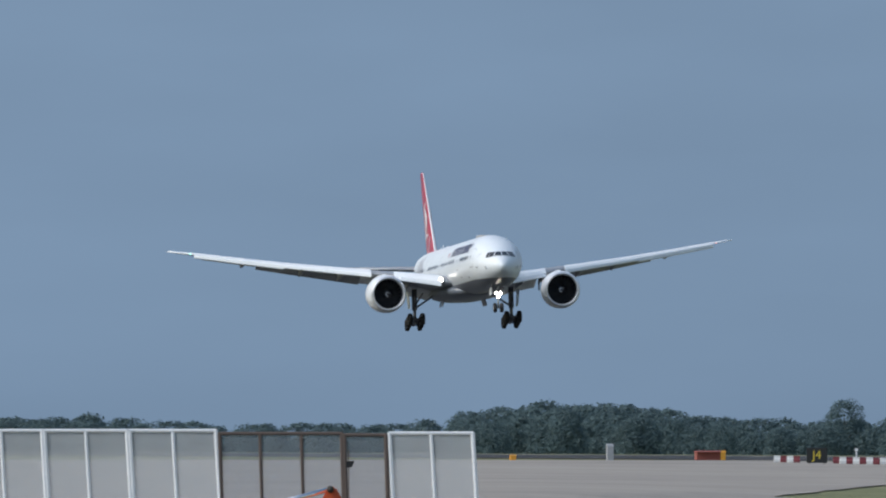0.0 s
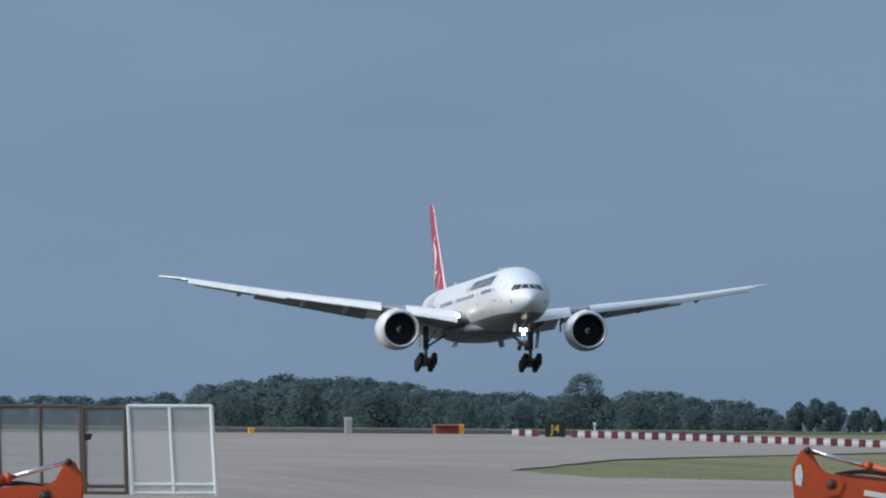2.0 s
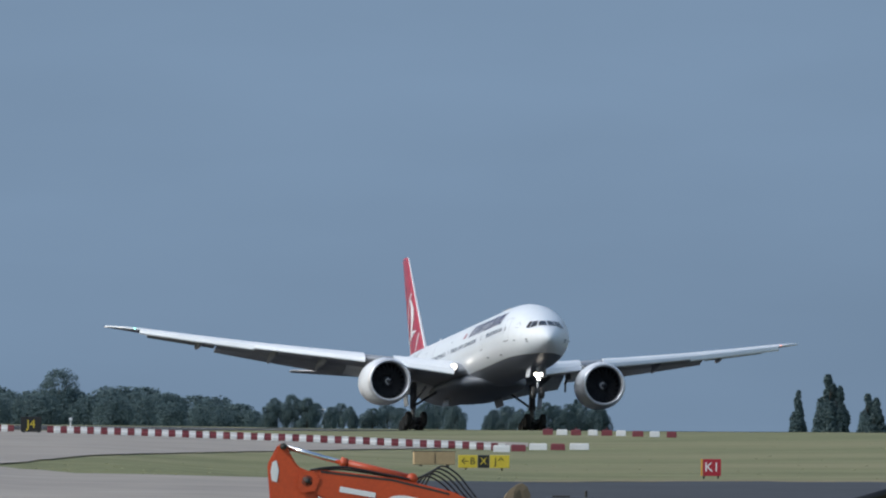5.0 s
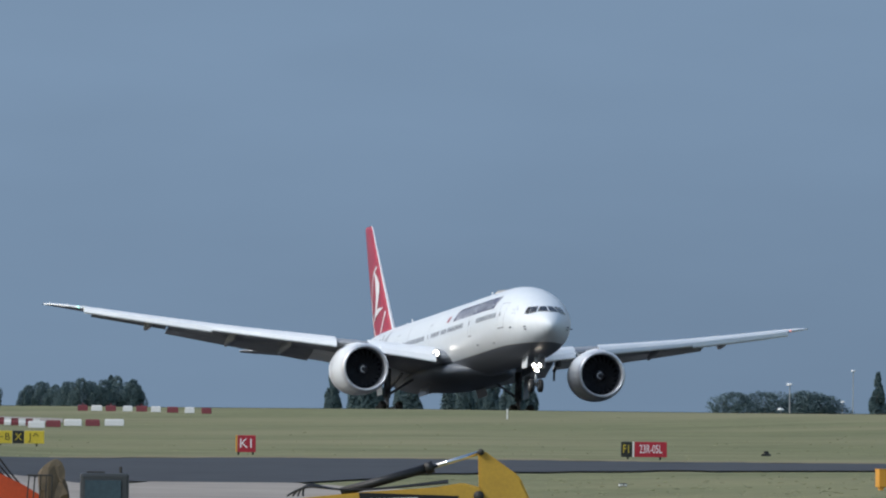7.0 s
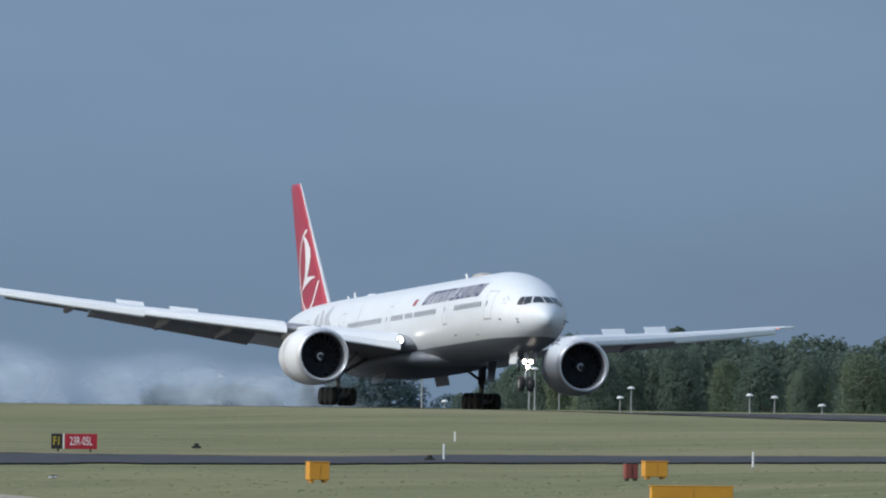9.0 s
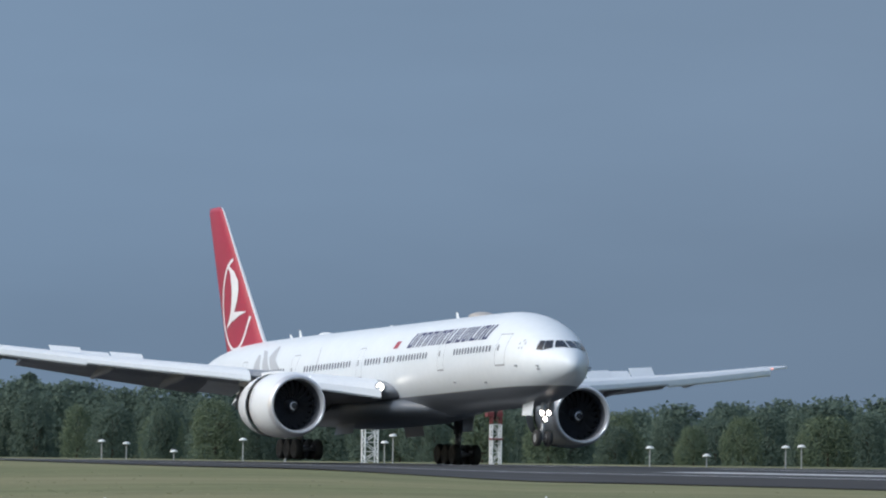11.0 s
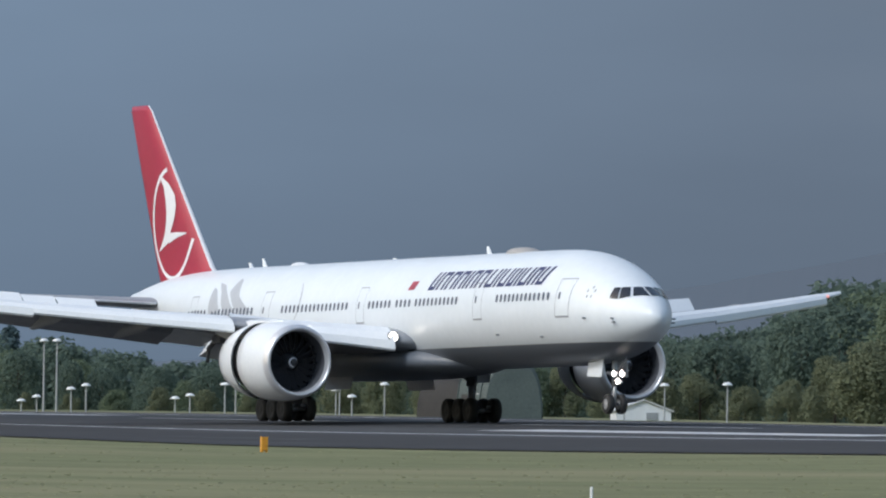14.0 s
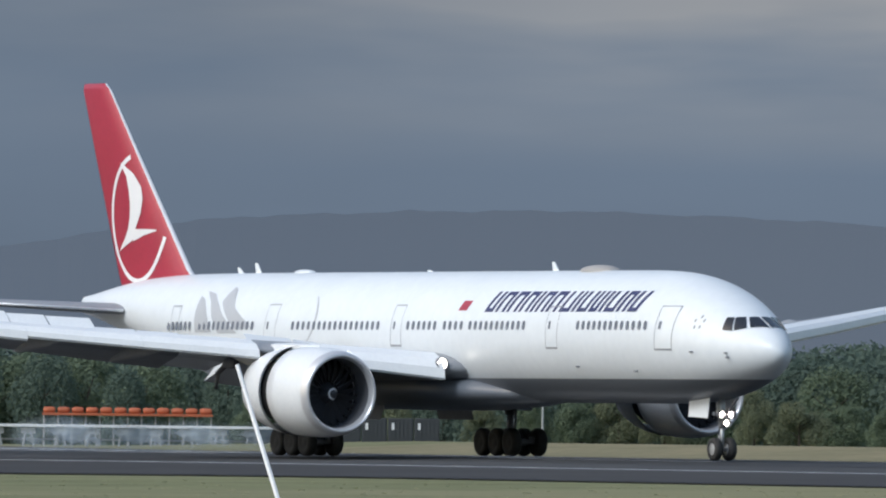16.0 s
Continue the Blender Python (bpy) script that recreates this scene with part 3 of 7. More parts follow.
l.new(ns2.outputs["Fac"], torn.inputs["Value"])
m1, m2, m3 = (n.new("ShaderNodeMath") for _ in range(3))
for k in (m1, m2, m3):
    k.operation = "MULTIPLY"
l.new(hi.outputs[0], m1.inputs[0])
l.new(east.outputs[0], m1.inputs[1])
l.new(m1.outputs[0], m2.inputs[0])
l.new(torn.outputs[0], m2.inputs[1])
pale = n.new("ShaderNodeMix")
pale.data_type = "RGBA"
l.new(m2.outputs[0], pale.inputs["Factor"])
l.new(base.outputs["Result"], pale.inputs["A"])
pale.inputs["B"].default_value = (0.36, 0.36, 0.36, 1)
l.new(pale.outputs["Result"], em.inputs["Color"])
l.new(mul.outputs[0], em.inputs["Strength"])
M["cloud"] = cloud
bm = bmesh.new()
loft(bm, [[polar(-25 + i * 2, 4800, z) for i in range(46)] for z in (-40, 150, 400, 700, 1000)], close=False)
tagged(part("backdrop", bm, "cloud", smooth=True), "dark blue-grey storm cloud over the far horizon", "sky", kind="structure")
# the hill's blue haze is emitted; its own base colour is nearly black
M["hill"] = glow("far_hill_haze_glow", (0.078, 0.104, 0.146), 1.0)
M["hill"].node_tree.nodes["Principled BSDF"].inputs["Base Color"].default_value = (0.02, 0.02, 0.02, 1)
bm = bmesh.new()
HILL = ((22.0, 0.0), (23.8, 2.0), (24.8, 5.0), (26.0, 8.8), (26.4, 10.6), (26.8, 11.7), (27.2, 12.5), (27.8, 12.95), (28.4, 13.1), (29.0, 12.8), (29.5, 12.4), (31.0, 11.0), (34, 8.0))
tops = []
for p, q in zip(HILL, HILL[1:]):
    for i in range(8):
        az = p[0] + (q[0] - p[0]) * i / 8
        e = p[1] + (q[1] - p[1]) * i / 8 + 0.06 * math.sin(az * 17) + 0.04 * math.sin(az * 43)
        tops.append((az, e))
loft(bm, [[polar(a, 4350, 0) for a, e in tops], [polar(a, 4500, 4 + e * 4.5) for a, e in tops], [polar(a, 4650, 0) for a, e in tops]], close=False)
tagged(part("backdrop_hill", bm, "hill", smooth=True), "dark blue moorland hill far beyond the airfield, its haze painted as glow", "hill", kind="structure")


# ---- the airliner: x forward, y to its left, z up, origin on the ground between the main wheels ----
NOSE = 37.2
HULL = (  # metres behind the nose: top, bottom, half width
    (0.02, 5.02, 4.86, 0.08), (0.15, 5.33, 4.58, 0.36), (0.5, 5.68, 4.33, 0.68), (1.0, 6.00, 4.06, 1.02), (1.7, 6.33, 3.78, 1.41), (2.5, 6.70, 3.52, 1.79),
    (3.2, 7.05, 3.33, 2.08), (4.0, 7.43, 3.13, 2.35), (5.0, 7.84, 2.92, 2.62), (6.2, 8.22, 2.75, 2.84), (7.6, 8.52, 2.64, 3.00),
    (9.2, 8.71, 2.6, 3.07), (11.0, 8.79, 2.6, 3.1), (14, 8.8, 2.6, 3.1), (20, 8.8, 2.6, 3.1), (28, 8.8, 2.6, 3.1), (36, 8.8, 2.6, 3.1), (44, 8.8, 2.6, 3.1), (48.5, 8.8, 2.64, 3.1),
    (52, 8.8, 2.95, 3.05), (55.5, 8.8, 3.5, 2.92), (59, 8.77, 4.2, 2.66), (62.5, 8.7, 5.0, 2.28), (66, 8.44, 5.75, 1.76), (69, 8.05, 6.35, 1.18), (71.0, 7.80, 6.68, 0.62), (72.0, 7.71, 6.80, 0.30), (72.26, 7.67, 6.83, 0.22), (72.3, 7.66, 6.84, 0.21), (72.31, 7.65, 6.85, 0.2))


def hull_at(s):
    for p, q in zip(HULL, HULL[1:]):
        if s <= q[0]:
            k = max(0.0, (s - p[0]) / (q[0] - p[0]))
            return [p[i] + (q[i] - p[i]) * k for i in (1, 2, 3)]
    return list(HULL[-1][1:])


def skin(x, z, side=-1, lift=0.0):
    """The point on the hull at x and height z, lifted off it."""
    top, bot, w = hull_at(NOSE - x)
    c, h = (top + bot) / 2, (top - bot) / 2
    q = max(-1.0, min(1.0, (z - c) / h))
    y = w * math.sqrt(max(0.0, 1 - q * q))
    nrm = Vector((0, y / (w * w + 1e-6), (z - c) / (h * h))).normalized()
    return Vector((x, side * (y + lift * nrm.y), z + lift * nrm.z))


def decal(bm, outline, side=-1, lift=0.012, step=0.35):
    """A painted outline of (x, z) points laid on the curved hull, cut into level slices."""
    zs = [p[1] for p in outline]
    z0, z1 = min(zs), max(zs)
    k = max(1, int((z1 - z0) / step + 0.99))
    rows = []
    for i in range(k + 1):
        z = z0 + (z1 - z0) * i / k
        z = min(max(z, z0 + 1e-4), z1 - 1e-4)
        xs = []
        for (xa, za), (xb, zb) in zip(outline, outline[1:] + outline[:1]):
            if (za - z) * (zb - z) < 0:
                xs.append(xa + (xb - xa) * (z - za) / (zb - za))
        if len(xs) >= 2:
            rows.append((min(xs), max(xs), z))
    for p, q in zip(rows, rows[1:]):
        bm.faces.new([bm.verts.new(skin(x, z, side, lift)) for x, z in ((p[0], p[2]), (p[1], p[2]), (q[1], q[2]), (q[0], q[2]))])
    return bm


def foil(y, le, chord, z, t, twist=0.0, n=14):
    """A wing section as a ring of points."""
    pts = []
    for i in range(2 * n):
        u = i / n if i < n else 2 - i / n
        c = (1 - math.cos(math.pi * u)) / 2
        th = 5 * t * (0.2969 * math.sqrt(c) - 0.126 * c - 0.3516 * c * c + 0.2843 * c ** 3 - 0.1015 * c ** 4)
        s = 1 if i < n else -1
        zz = (th * s * (1.0 if s > 0 else 0.8) + 0.02 * math.sin(math.pi * c)) * chord
        x = le - c * chord
        pts.append((x, y, z + zz - c * chord * math.tan(radians(twist))))
    return pts


SECT = ((2.2, 11.4, 13.9, 4.10, 0.125, 3.0), (3.4, 10.5, 13.0, 4.22, 0.12, 2.5), (6.5, 8.4, 10.6, 4.62, 0.11, 1.5), (10, 6.1, 8.3, 5.02, 0.105, 1.0), (15, 2.8, 6.8, 5.5, 0.10, 0.6),
        (20, -0.5, 5.4, 6.02, 0.095, 0.3), (25, -3.7, 4.1, 6.62, 0.078, 0.0), (29.3, -6.4, 3.0, 7.18, 0.072, 0.0), (30.8, -7.7, 2.35, 7.38, 0.08, 0), (31.8, -9.0, 1.55, 7.52, 0.08, 0), (32.4, -10.3, 0.6, 7.62, 0.08, 0))


def sect_at(y):
    for p, q in zip(SECT, SECT[1:]):
        if y <= q[0]:
            k = (y - p[0]) / (q[0] - p[0])
            return [p[i] + (q[i] - p[i]) * k for i in range(1, 6)]
    return list(SECT[-1][1:])


def under(y, c):
    """A point on the underside of the wing at span y and chord share c."""
    le, ch, z, t, tw = sect_at(abs(y))
    th = 5 * t * (0.2969 * math.sqrt(c) - 0.126 * c - 0.3516 * c * c + 0.2843 * c ** 3 - 0.1015 * c ** 4) * 0.8
    return Vector((le - c * ch, y, z - th * ch + 0.02 * math.sin(math.pi * c) * ch - c * ch * math.tan(radians(tw))))


def over(y, c):
    le, ch, z, t, tw = sect_at(abs(y))
    th = 5 * t * (0.2969 * math.sqrt(c) - 0.126 * c - 0.3516 * c * c + 0.2843 * c ** 3 - 0.1015 * c ** 4)
    return Vector((le - c * ch, y, z + th * ch + 0.02 * math.sin(math.pi * c) * ch - c * ch * math.tan(radians(tw))))


plane = thing("airliner", "white twin-engined wide-body airliner with a red fin, landing", "aircraft")
bm = bmesh.new()
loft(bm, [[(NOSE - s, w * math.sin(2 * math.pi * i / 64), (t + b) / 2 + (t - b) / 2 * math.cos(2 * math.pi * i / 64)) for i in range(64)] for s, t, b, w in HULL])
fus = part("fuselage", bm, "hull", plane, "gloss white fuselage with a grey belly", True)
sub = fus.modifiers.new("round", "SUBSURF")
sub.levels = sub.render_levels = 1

# belly fairing between the wings
bm = bmesh.new()
rings = []
for x, w, b, t in ((15.5, 0.8, 2.75, 3.4), (13.5, 1.9, 2.5, 3.6), (11.5, 2.75, 2.35, 3.9), (8, 3.35, 2.2, 4.3), (2, 3.5, 2.2, 4.4), (-3, 3.5, 2.25, 4.2), (-6.5, 2.8, 2.45, 3.8), (-9.5, 1.2, 2.7, 3.4)):
    rings.append([(x, w * math.copysign(abs(math.sin(2 * math.pi * i / 32)) ** 0.8, math.sin(2 * math.pi * i / 32)), (t + b) / 2 + (t - b) / 2 * math.cos(2 * math.pi * i / 32)) for i in range(32)])
loft(bm, rings)
M["belly"] = material("grey_belly_paint", (0.24, 0.255, 0.28), 0.3, second=(0.17, 0.18, 0.20), scale=0.4)
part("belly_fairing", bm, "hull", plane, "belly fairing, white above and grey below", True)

# flight deck windows: corners low aft, low fore, high fore, high aft
def to_hull(p, lift):
    top, bot, w = hull_at(NOSE - p.x)
    c, h = (top + bot) / 2, (top - bot) / 2
    q = math.hypot(p.y / w, (p.z - c) / h)
    return Vector((p.x + lift * 0.7, p.y / q * (1 + lift / w), c + (p.z - c) / q * (1 + lift / h)))


WIN = (((34.39, -1.66, 6.00), (34.87, -1.40, 5.96), (34.43, -1.03, 6.57), (34.16, -1.27, 6.57)),
       ((34.95, -1.35, 5.97), (35.38, -0.92, 6.09), (34.74, -0.60, 6.59), (34.47, -1.00, 6.57)),
       ((35.50, -0.80, 6.10), (35.98, -0.06, 6.10), (34.95, -0.05, 6.60), (34.82, -0.50, 6.59)))
for side in (-1, 1):
    for nm, o in zip(("cockpit_window", "cockpit_window", "windscreen"), WIN):
        bm = bmesh.new()
        c = [Vector((x, -side * y, z)) for x, y, z in o]
        grid = []
        for j in range(7):
            lo, hi_ = c[0].lerp(c[3], j / 6), c[1].lerp(c[2], j / 6)
            grid.append([to_hull(lo.lerp(hi_, i / 8), 0.03) for i in range(9)])
        loft(bm, grid, close=False)
        part(nm, bm, "pane", fus, "dark flight deck pane", True)

# cabin windows, doors and markings on both sides
wbm = bmesh.new()
ring = [(0.145 * math.copysign(abs(math.cos(a)) ** 0.7, math.cos(a)), 0, 0.215 * math.copysign(abs(math.sin(a)) ** 0.7, math.sin(a))) for a in [2 * math.pi * i / 14 for i in range(14)]]
f = wbm.faces.new([wbm.verts.new(p) for p in ring])
wproto = None
ROWS = ((-20.2, -17.6, 6), (-16.4, -10.6, 12), (-6.3, 2.65, 17), (5.75, 8.5, 6), (9.5, 11.2, 4), (12.1, 17.5, 11), (22.9, 29.3, 13))
for side in (-1, 1):
    for a, b, k in ROWS:
        for i in range(k):
            x = a + (b - a) * i / (k - 1)
            m = Matrix.Translation(skin(x, 6.22, side, 0.014)) @ pose(0, 0, 0, side * 9.5)
            if wproto is None:
                wproto = part("cabin_window", wbm, "portal", fus)
                wproto.matrix_basis = m
            else:
                share("cabin_window", wproto, m, fus)
    for x0, x1, z0, z1 in ((-19.9, -18.9, 5.3, 7.2), (-9.3, -8.1, 5.25, 7.25), (4.0, 5.1, 5.22, 7.2), (19.75, 20.9, 5.12, 7.12), (30.15, 31.5, 5.06, 7.12)):
        dbm = bmesh.new()
        t = 0.045
        for o in (((x0, z0), (x1, z0), (x1, z0 + 2 * t), (x0, z0 + 2 * t)), ((x0, z1 - t), (x1, z1 - t), (x1, z1), (x0, z1)), ((x0, z0), (x0 + t * 0.7, z0), (x0 + t * 0.7, z1), (x0, z1)), ((x1 - t * 0.7, z0), (x1, z0), (x1, z1), (x1 - t * 0.7, z1))):
            decal(dbm, list(o), side, 0.013, 0.2)
        part("cabin_door", dbm, "outline", fus, "door outlined in grey")
        dbm = bmesh.new()
        decal(dbm, [(x0 + 0.25, 6.05), (x0 + 0.42, 6.05), (x0 + 0.42, 6.4), (x0 + 0.25, 6.4)], side, 0.014, 0.2)
        part("door_window", dbm, "portal", fus)
    # airline name: a row of slanted navy bars, one a letter
    x = 13.2
    for wd in (0.95, 1.05, 1.1, 1.05, 0.4, 1.0, 1.1, 0.0, 1.15, 0.4, 1.1, 0.9, 0.4, 1.15, 0.95, 1.0):
        if wd:
            lbm = bmesh.new()
            st = min(0.27, wd * 0.7)
            x1 = x + wd - 0.12
            sl = lambda px, pz: (px + (pz - 6.85) * 0.55, pz)
            decal(lbm, [sl(x, 6.85), sl(x + st, 6.85), sl(x + st, 7.8), sl(x, 7.8)], side, 0.013)
            if wd > 0.5:
                decal(lbm, [sl(x1 - st, 6.85), sl(x1, 6.85), sl(x1, 7.8), sl(x1 - st, 7.8)], side, 0.013)
                zb = 7.62 if int(x * 7) % 2 else 6.85
                decal(lbm, [sl(x + st, zb), sl(x1 - st, zb), sl(x1 - st, zb + 0.18), sl(x + st, zb + 0.18)], side, 0.013)
            part("name_bar", lbm, "navy", fus, "slanted navy bar of the airline name")
            x += wd + 0.09
        else:
            x += 0.12
    fbm = bmesh.new()
    decal(fbm, [(10.5, 6.92), (11.35, 6.92), (11.6, 7.38), (10.75, 7.38)], side)
    part("flag_mark", fbm, "red", fus, "small red flag panel")
    for i in range(5):
        sbm = bmesh.new()
        a = 2 * math.pi * i / 5 + 0.3
        cx, cz = 33.0 + 0.26 * math.cos(a), 6.35 + 0.26 * math.sin(a)
        decal(sbm, [(cx - 0.09, cz), (cx, cz - 0.09), (cx + 0.09, cz), (cx, cz + 0.09)], side, 0.012, 0.055)
        part("emblem_mark", sbm, "outline", fus, "small grey diamond mark")
    for o in ([(-17.3, 7.66), (-16.7, 7.5), (-16.2, 7.09), (-15.05, 5.9), (-16.95, 5.9), (-17.15, 6.7)], [(-16.95, 7.91), (-16.05, 7.85), (-14.84, 7.22), (-13.98, 6.67), (-12.2, 5.85), (-14.34, 5.85), (-15.26, 6.67), (-15.88, 7.36)], [(-14.4, 8.1), (-13.87, 7.95), (-13.0, 7.08), (-10.6, 6.1), (-12.4, 6.0), (-13.4, 6.5), (-14.66, 7.36)]):
        tbm = bmesh.new()
        decal(tbm, o, side, 0.011, 0.15)
        part("petal_mark", tbm, "silver", fus, "grey petal-shaped marking")
    tbm = bmesh.new()
    for i in range(9):
        a0, a1 = -0.95 + 1.9 * i / 9, -0.95 + 1.9 * (i + 1) / 9
        w0 = 0.16
        p = lambda a, r: (-5.85 + r * math.cos(a), 6.54 + 1.32 * math.sin(a))
        decal(tbm, [p(a0, 1.75), p(a0, 1.75 + w0), p(a1, 1.75 + w0), p(a1, 1.75)], side, 0.011, 0.15)
    part("curl_mark", tbm, "silver", fus, "thin grey curved marking")
    # small probes and vents on the nose side
    for px, pz in ((34.9, 4.95), (34.95, 4.75), (32.9, 5.0), (28.0, 4.1), (22.5, 4.3)):
        pb = bmesh.new()
        p = skin(px, pz, side, 0.0)
        rod(pb, p, p + Vector((0.05, side * 0.18, 0)), 0.05)
        part("probe", pb, "outline", fus)

# aerials on the crown
for x, h in ((-16.2, 0.5), (-18.1, 0.3), (14.7, 0.45), (2.0, 0.12)):
    bm = bmesh.new()
    z = hull_at(NOSE - x)[0] - 0.03
    plate(bm, [(x, -0.03, z), (x + 0.55, -0.03, z), (x + 0.1, -0.03, z + h), (x - 0.12, -0.03, z + h)], 0.06)
    part("aerial", bm, "white", fus, "white blade aerial")
bm = bmesh.new()
bmesh.ops.create_uvsphere(bm, u_segments=24, v_segments=12, radius=1, matrix=Matrix.Translation((19.4, 0, 8.74)) @ Matrix.Diagonal((1.55, 0.75, 0.32, 1)))
part("radome", bm, "ware", fus, "low grey satellite radome", True)
bm = bmesh.new()
bmesh.ops.create_uvsphere(bm, u_segments=16, v_segments=8, radius=1, matrix=Matrix.Translation((-11.0, 0, 8.78)) @ Matrix.Diagonal((0.9, 0.4, 0.17, 1)))
part("radome", bm, "white", fus, "flat white aerial fairing", True)

# fin, with a white ring and bird-like shape as plain marks
FIN = ((8.0, -21.9, 8.95), (8.55, -22.75, 8.4), (8.95, -23.4, 7.95), (11.5, -25.95, 6.55), (15, -29.45, 4.62), (17.95, -32.35, 3.0), (18.25, -32.85, 2.4))


def fin_le(z):
    for p, q in zip(FIN, FIN[1:]):
        if z <= q[0]:
            k = max(0.0, (z - p[0]) / (q[0] - p[0]))
            return p[1] + (q[1] - p[1]) * k, p[2] + (q[2] - p[2]) * k
    return FIN[-1][1:]


def fin_ring(z, le, ch):
    r = []
    for i in range(24):
        u = i / 12 if i < 12 else 2 - i / 12
        c = (1 - math.cos(math.pi * u)) / 2
        th = 5 * 0.095 * (0.2969 * math.sqrt(c) - 0.126 * c - 0.3516 * c * c + 0.2843 * c ** 3 - 0.1015 * c ** 4) * ch
        r.append((le - c * ch, th * (1 if i < 12 else -1), z))
    return r


bm = bmesh.new()
loft(bm, [fin_ring(*s) for s in FIN])
fin = part("fin", bm, "red", plane, "tall red tail fin", True)
bm = bmesh.new()
rings = []
for z, le, ch in FIN[1:]:
    r = fin_ring(z, le + 0.03, ch)
    sel = [r[k] for k in (23, 0, 1)]
    rings.append([Vector((x, y * 1.06, z)) for x, y, z in sel])
loft(bm, rings, close=False)
part("leading_edge", bm, "mark", fin, "pale leading edge", True)


def fin_side(x, z, side, lift=0.02):
    le, ch = fin_le(z)
    c = min(0.98, max(0.02, (le - x) / ch))
    th = 5 * 0.095 * (0.2969 * math.sqrt(c) - 0.126 * c - 0.3516 * c * c + 0.2843 * c ** 3 - 0.1015 * c ** 4) * ch
    return Vector((x, side * (th + lift), z))


def fin_strip(bm, pa, pb, side, lift=0.02):
    rows = []
    for (xa, za), (xb, zb) in zip(pa, pb):
        rows.append([bm.verts.new(fin_side(xa + (xb - xa) * k / 5, za + (zb - za) * k / 5, side, lift)) for k in range(6)])
    for p, q in zip(rows, rows[1:]):
        for k in range(5):
            bm.faces.new((p[k], p[k + 1], q[k + 1], q[k]))


for side in (-1, 1):
    bm = bmesh.new()
    ci, co = [], []
    for i in range(61):
        a = 2 * math.pi * i / 60
        px, pz = 3.28 * math.cos(a), 3.27 * math.sin(a)
        cx, cz = -28.66, 11.58
        x, z = cx + px, cz + pz
        le, ch = fin_le(z)
        if le - ch + 0.1 < x < le - 0.25:
            co.append((x, z))
            ci.append((cx + px * 0.91, cz + pz * 0.925))
        else:
            if len(co) > 1:
                fin_strip(bm, co, ci, side)
            co, ci = [], []
    if len(co) > 1:
        fin_strip(bm, co, ci, side)
    part("ring_mark", bm, "mark", fin, "white ring on the fin")
    bm = bmesh.new()
    la = [(-30.6, 14.3), (-29.2, 13.75), (-28.35, 13.1), (-28.1, 12.5), (-28.25, 11.8), (-28.85, 11.02), (-29.1, 10.5), (-31.0, 9.92)]
    lb = [(-30.65, 14.25), (-29.95, 13.6), (-29.65, 12.9), (-29.5, 12.2), (-29.55, 11.6), (-29.75, 11.05), (-30.15, 10.6), (-31.05, 9.88)]
    fin_strip(bm, la, lb, side, 0.035)
    fin_strip(bm, [(-28.85, 11.0), (-27.7, 11.0), (-26.45, 10.96)], [(-29.2, 10.38), (-27.9, 10.68), (-26.5, 10.9)], side, 0.035)
    part("bird_mark", bm, "mark", fin, "plain white swept shape on the fin")

# tailplane
for side in (-1, 1):
    bm = bmesh.new()
    loft(bm, [foil(side * y, le, ch, z, 0.09) for y, le, ch, z in ((0.6, -25.4, 7.4, 6.85), (2.2, -26.4, 6.7, 6.95), (10.4, -32.7, 2.6, 7.5), (10.8, -33.4, 1.6, 7.55))])
    tp = part("tailplane", bm, "wing", plane, "grey tailplane", True)
    bm = bmesh.new()
    for (ya, xa), (yb, xb) in (((2.2, -26.36), (10.4, -32.66)),):
        rod(bm, (xa, side * ya, 6.95), (xb, side * yb, 7.5), 0.09, 0.05, 8)
    part("leading_edge", bm, "bare", tp, "polished leading edge", True)

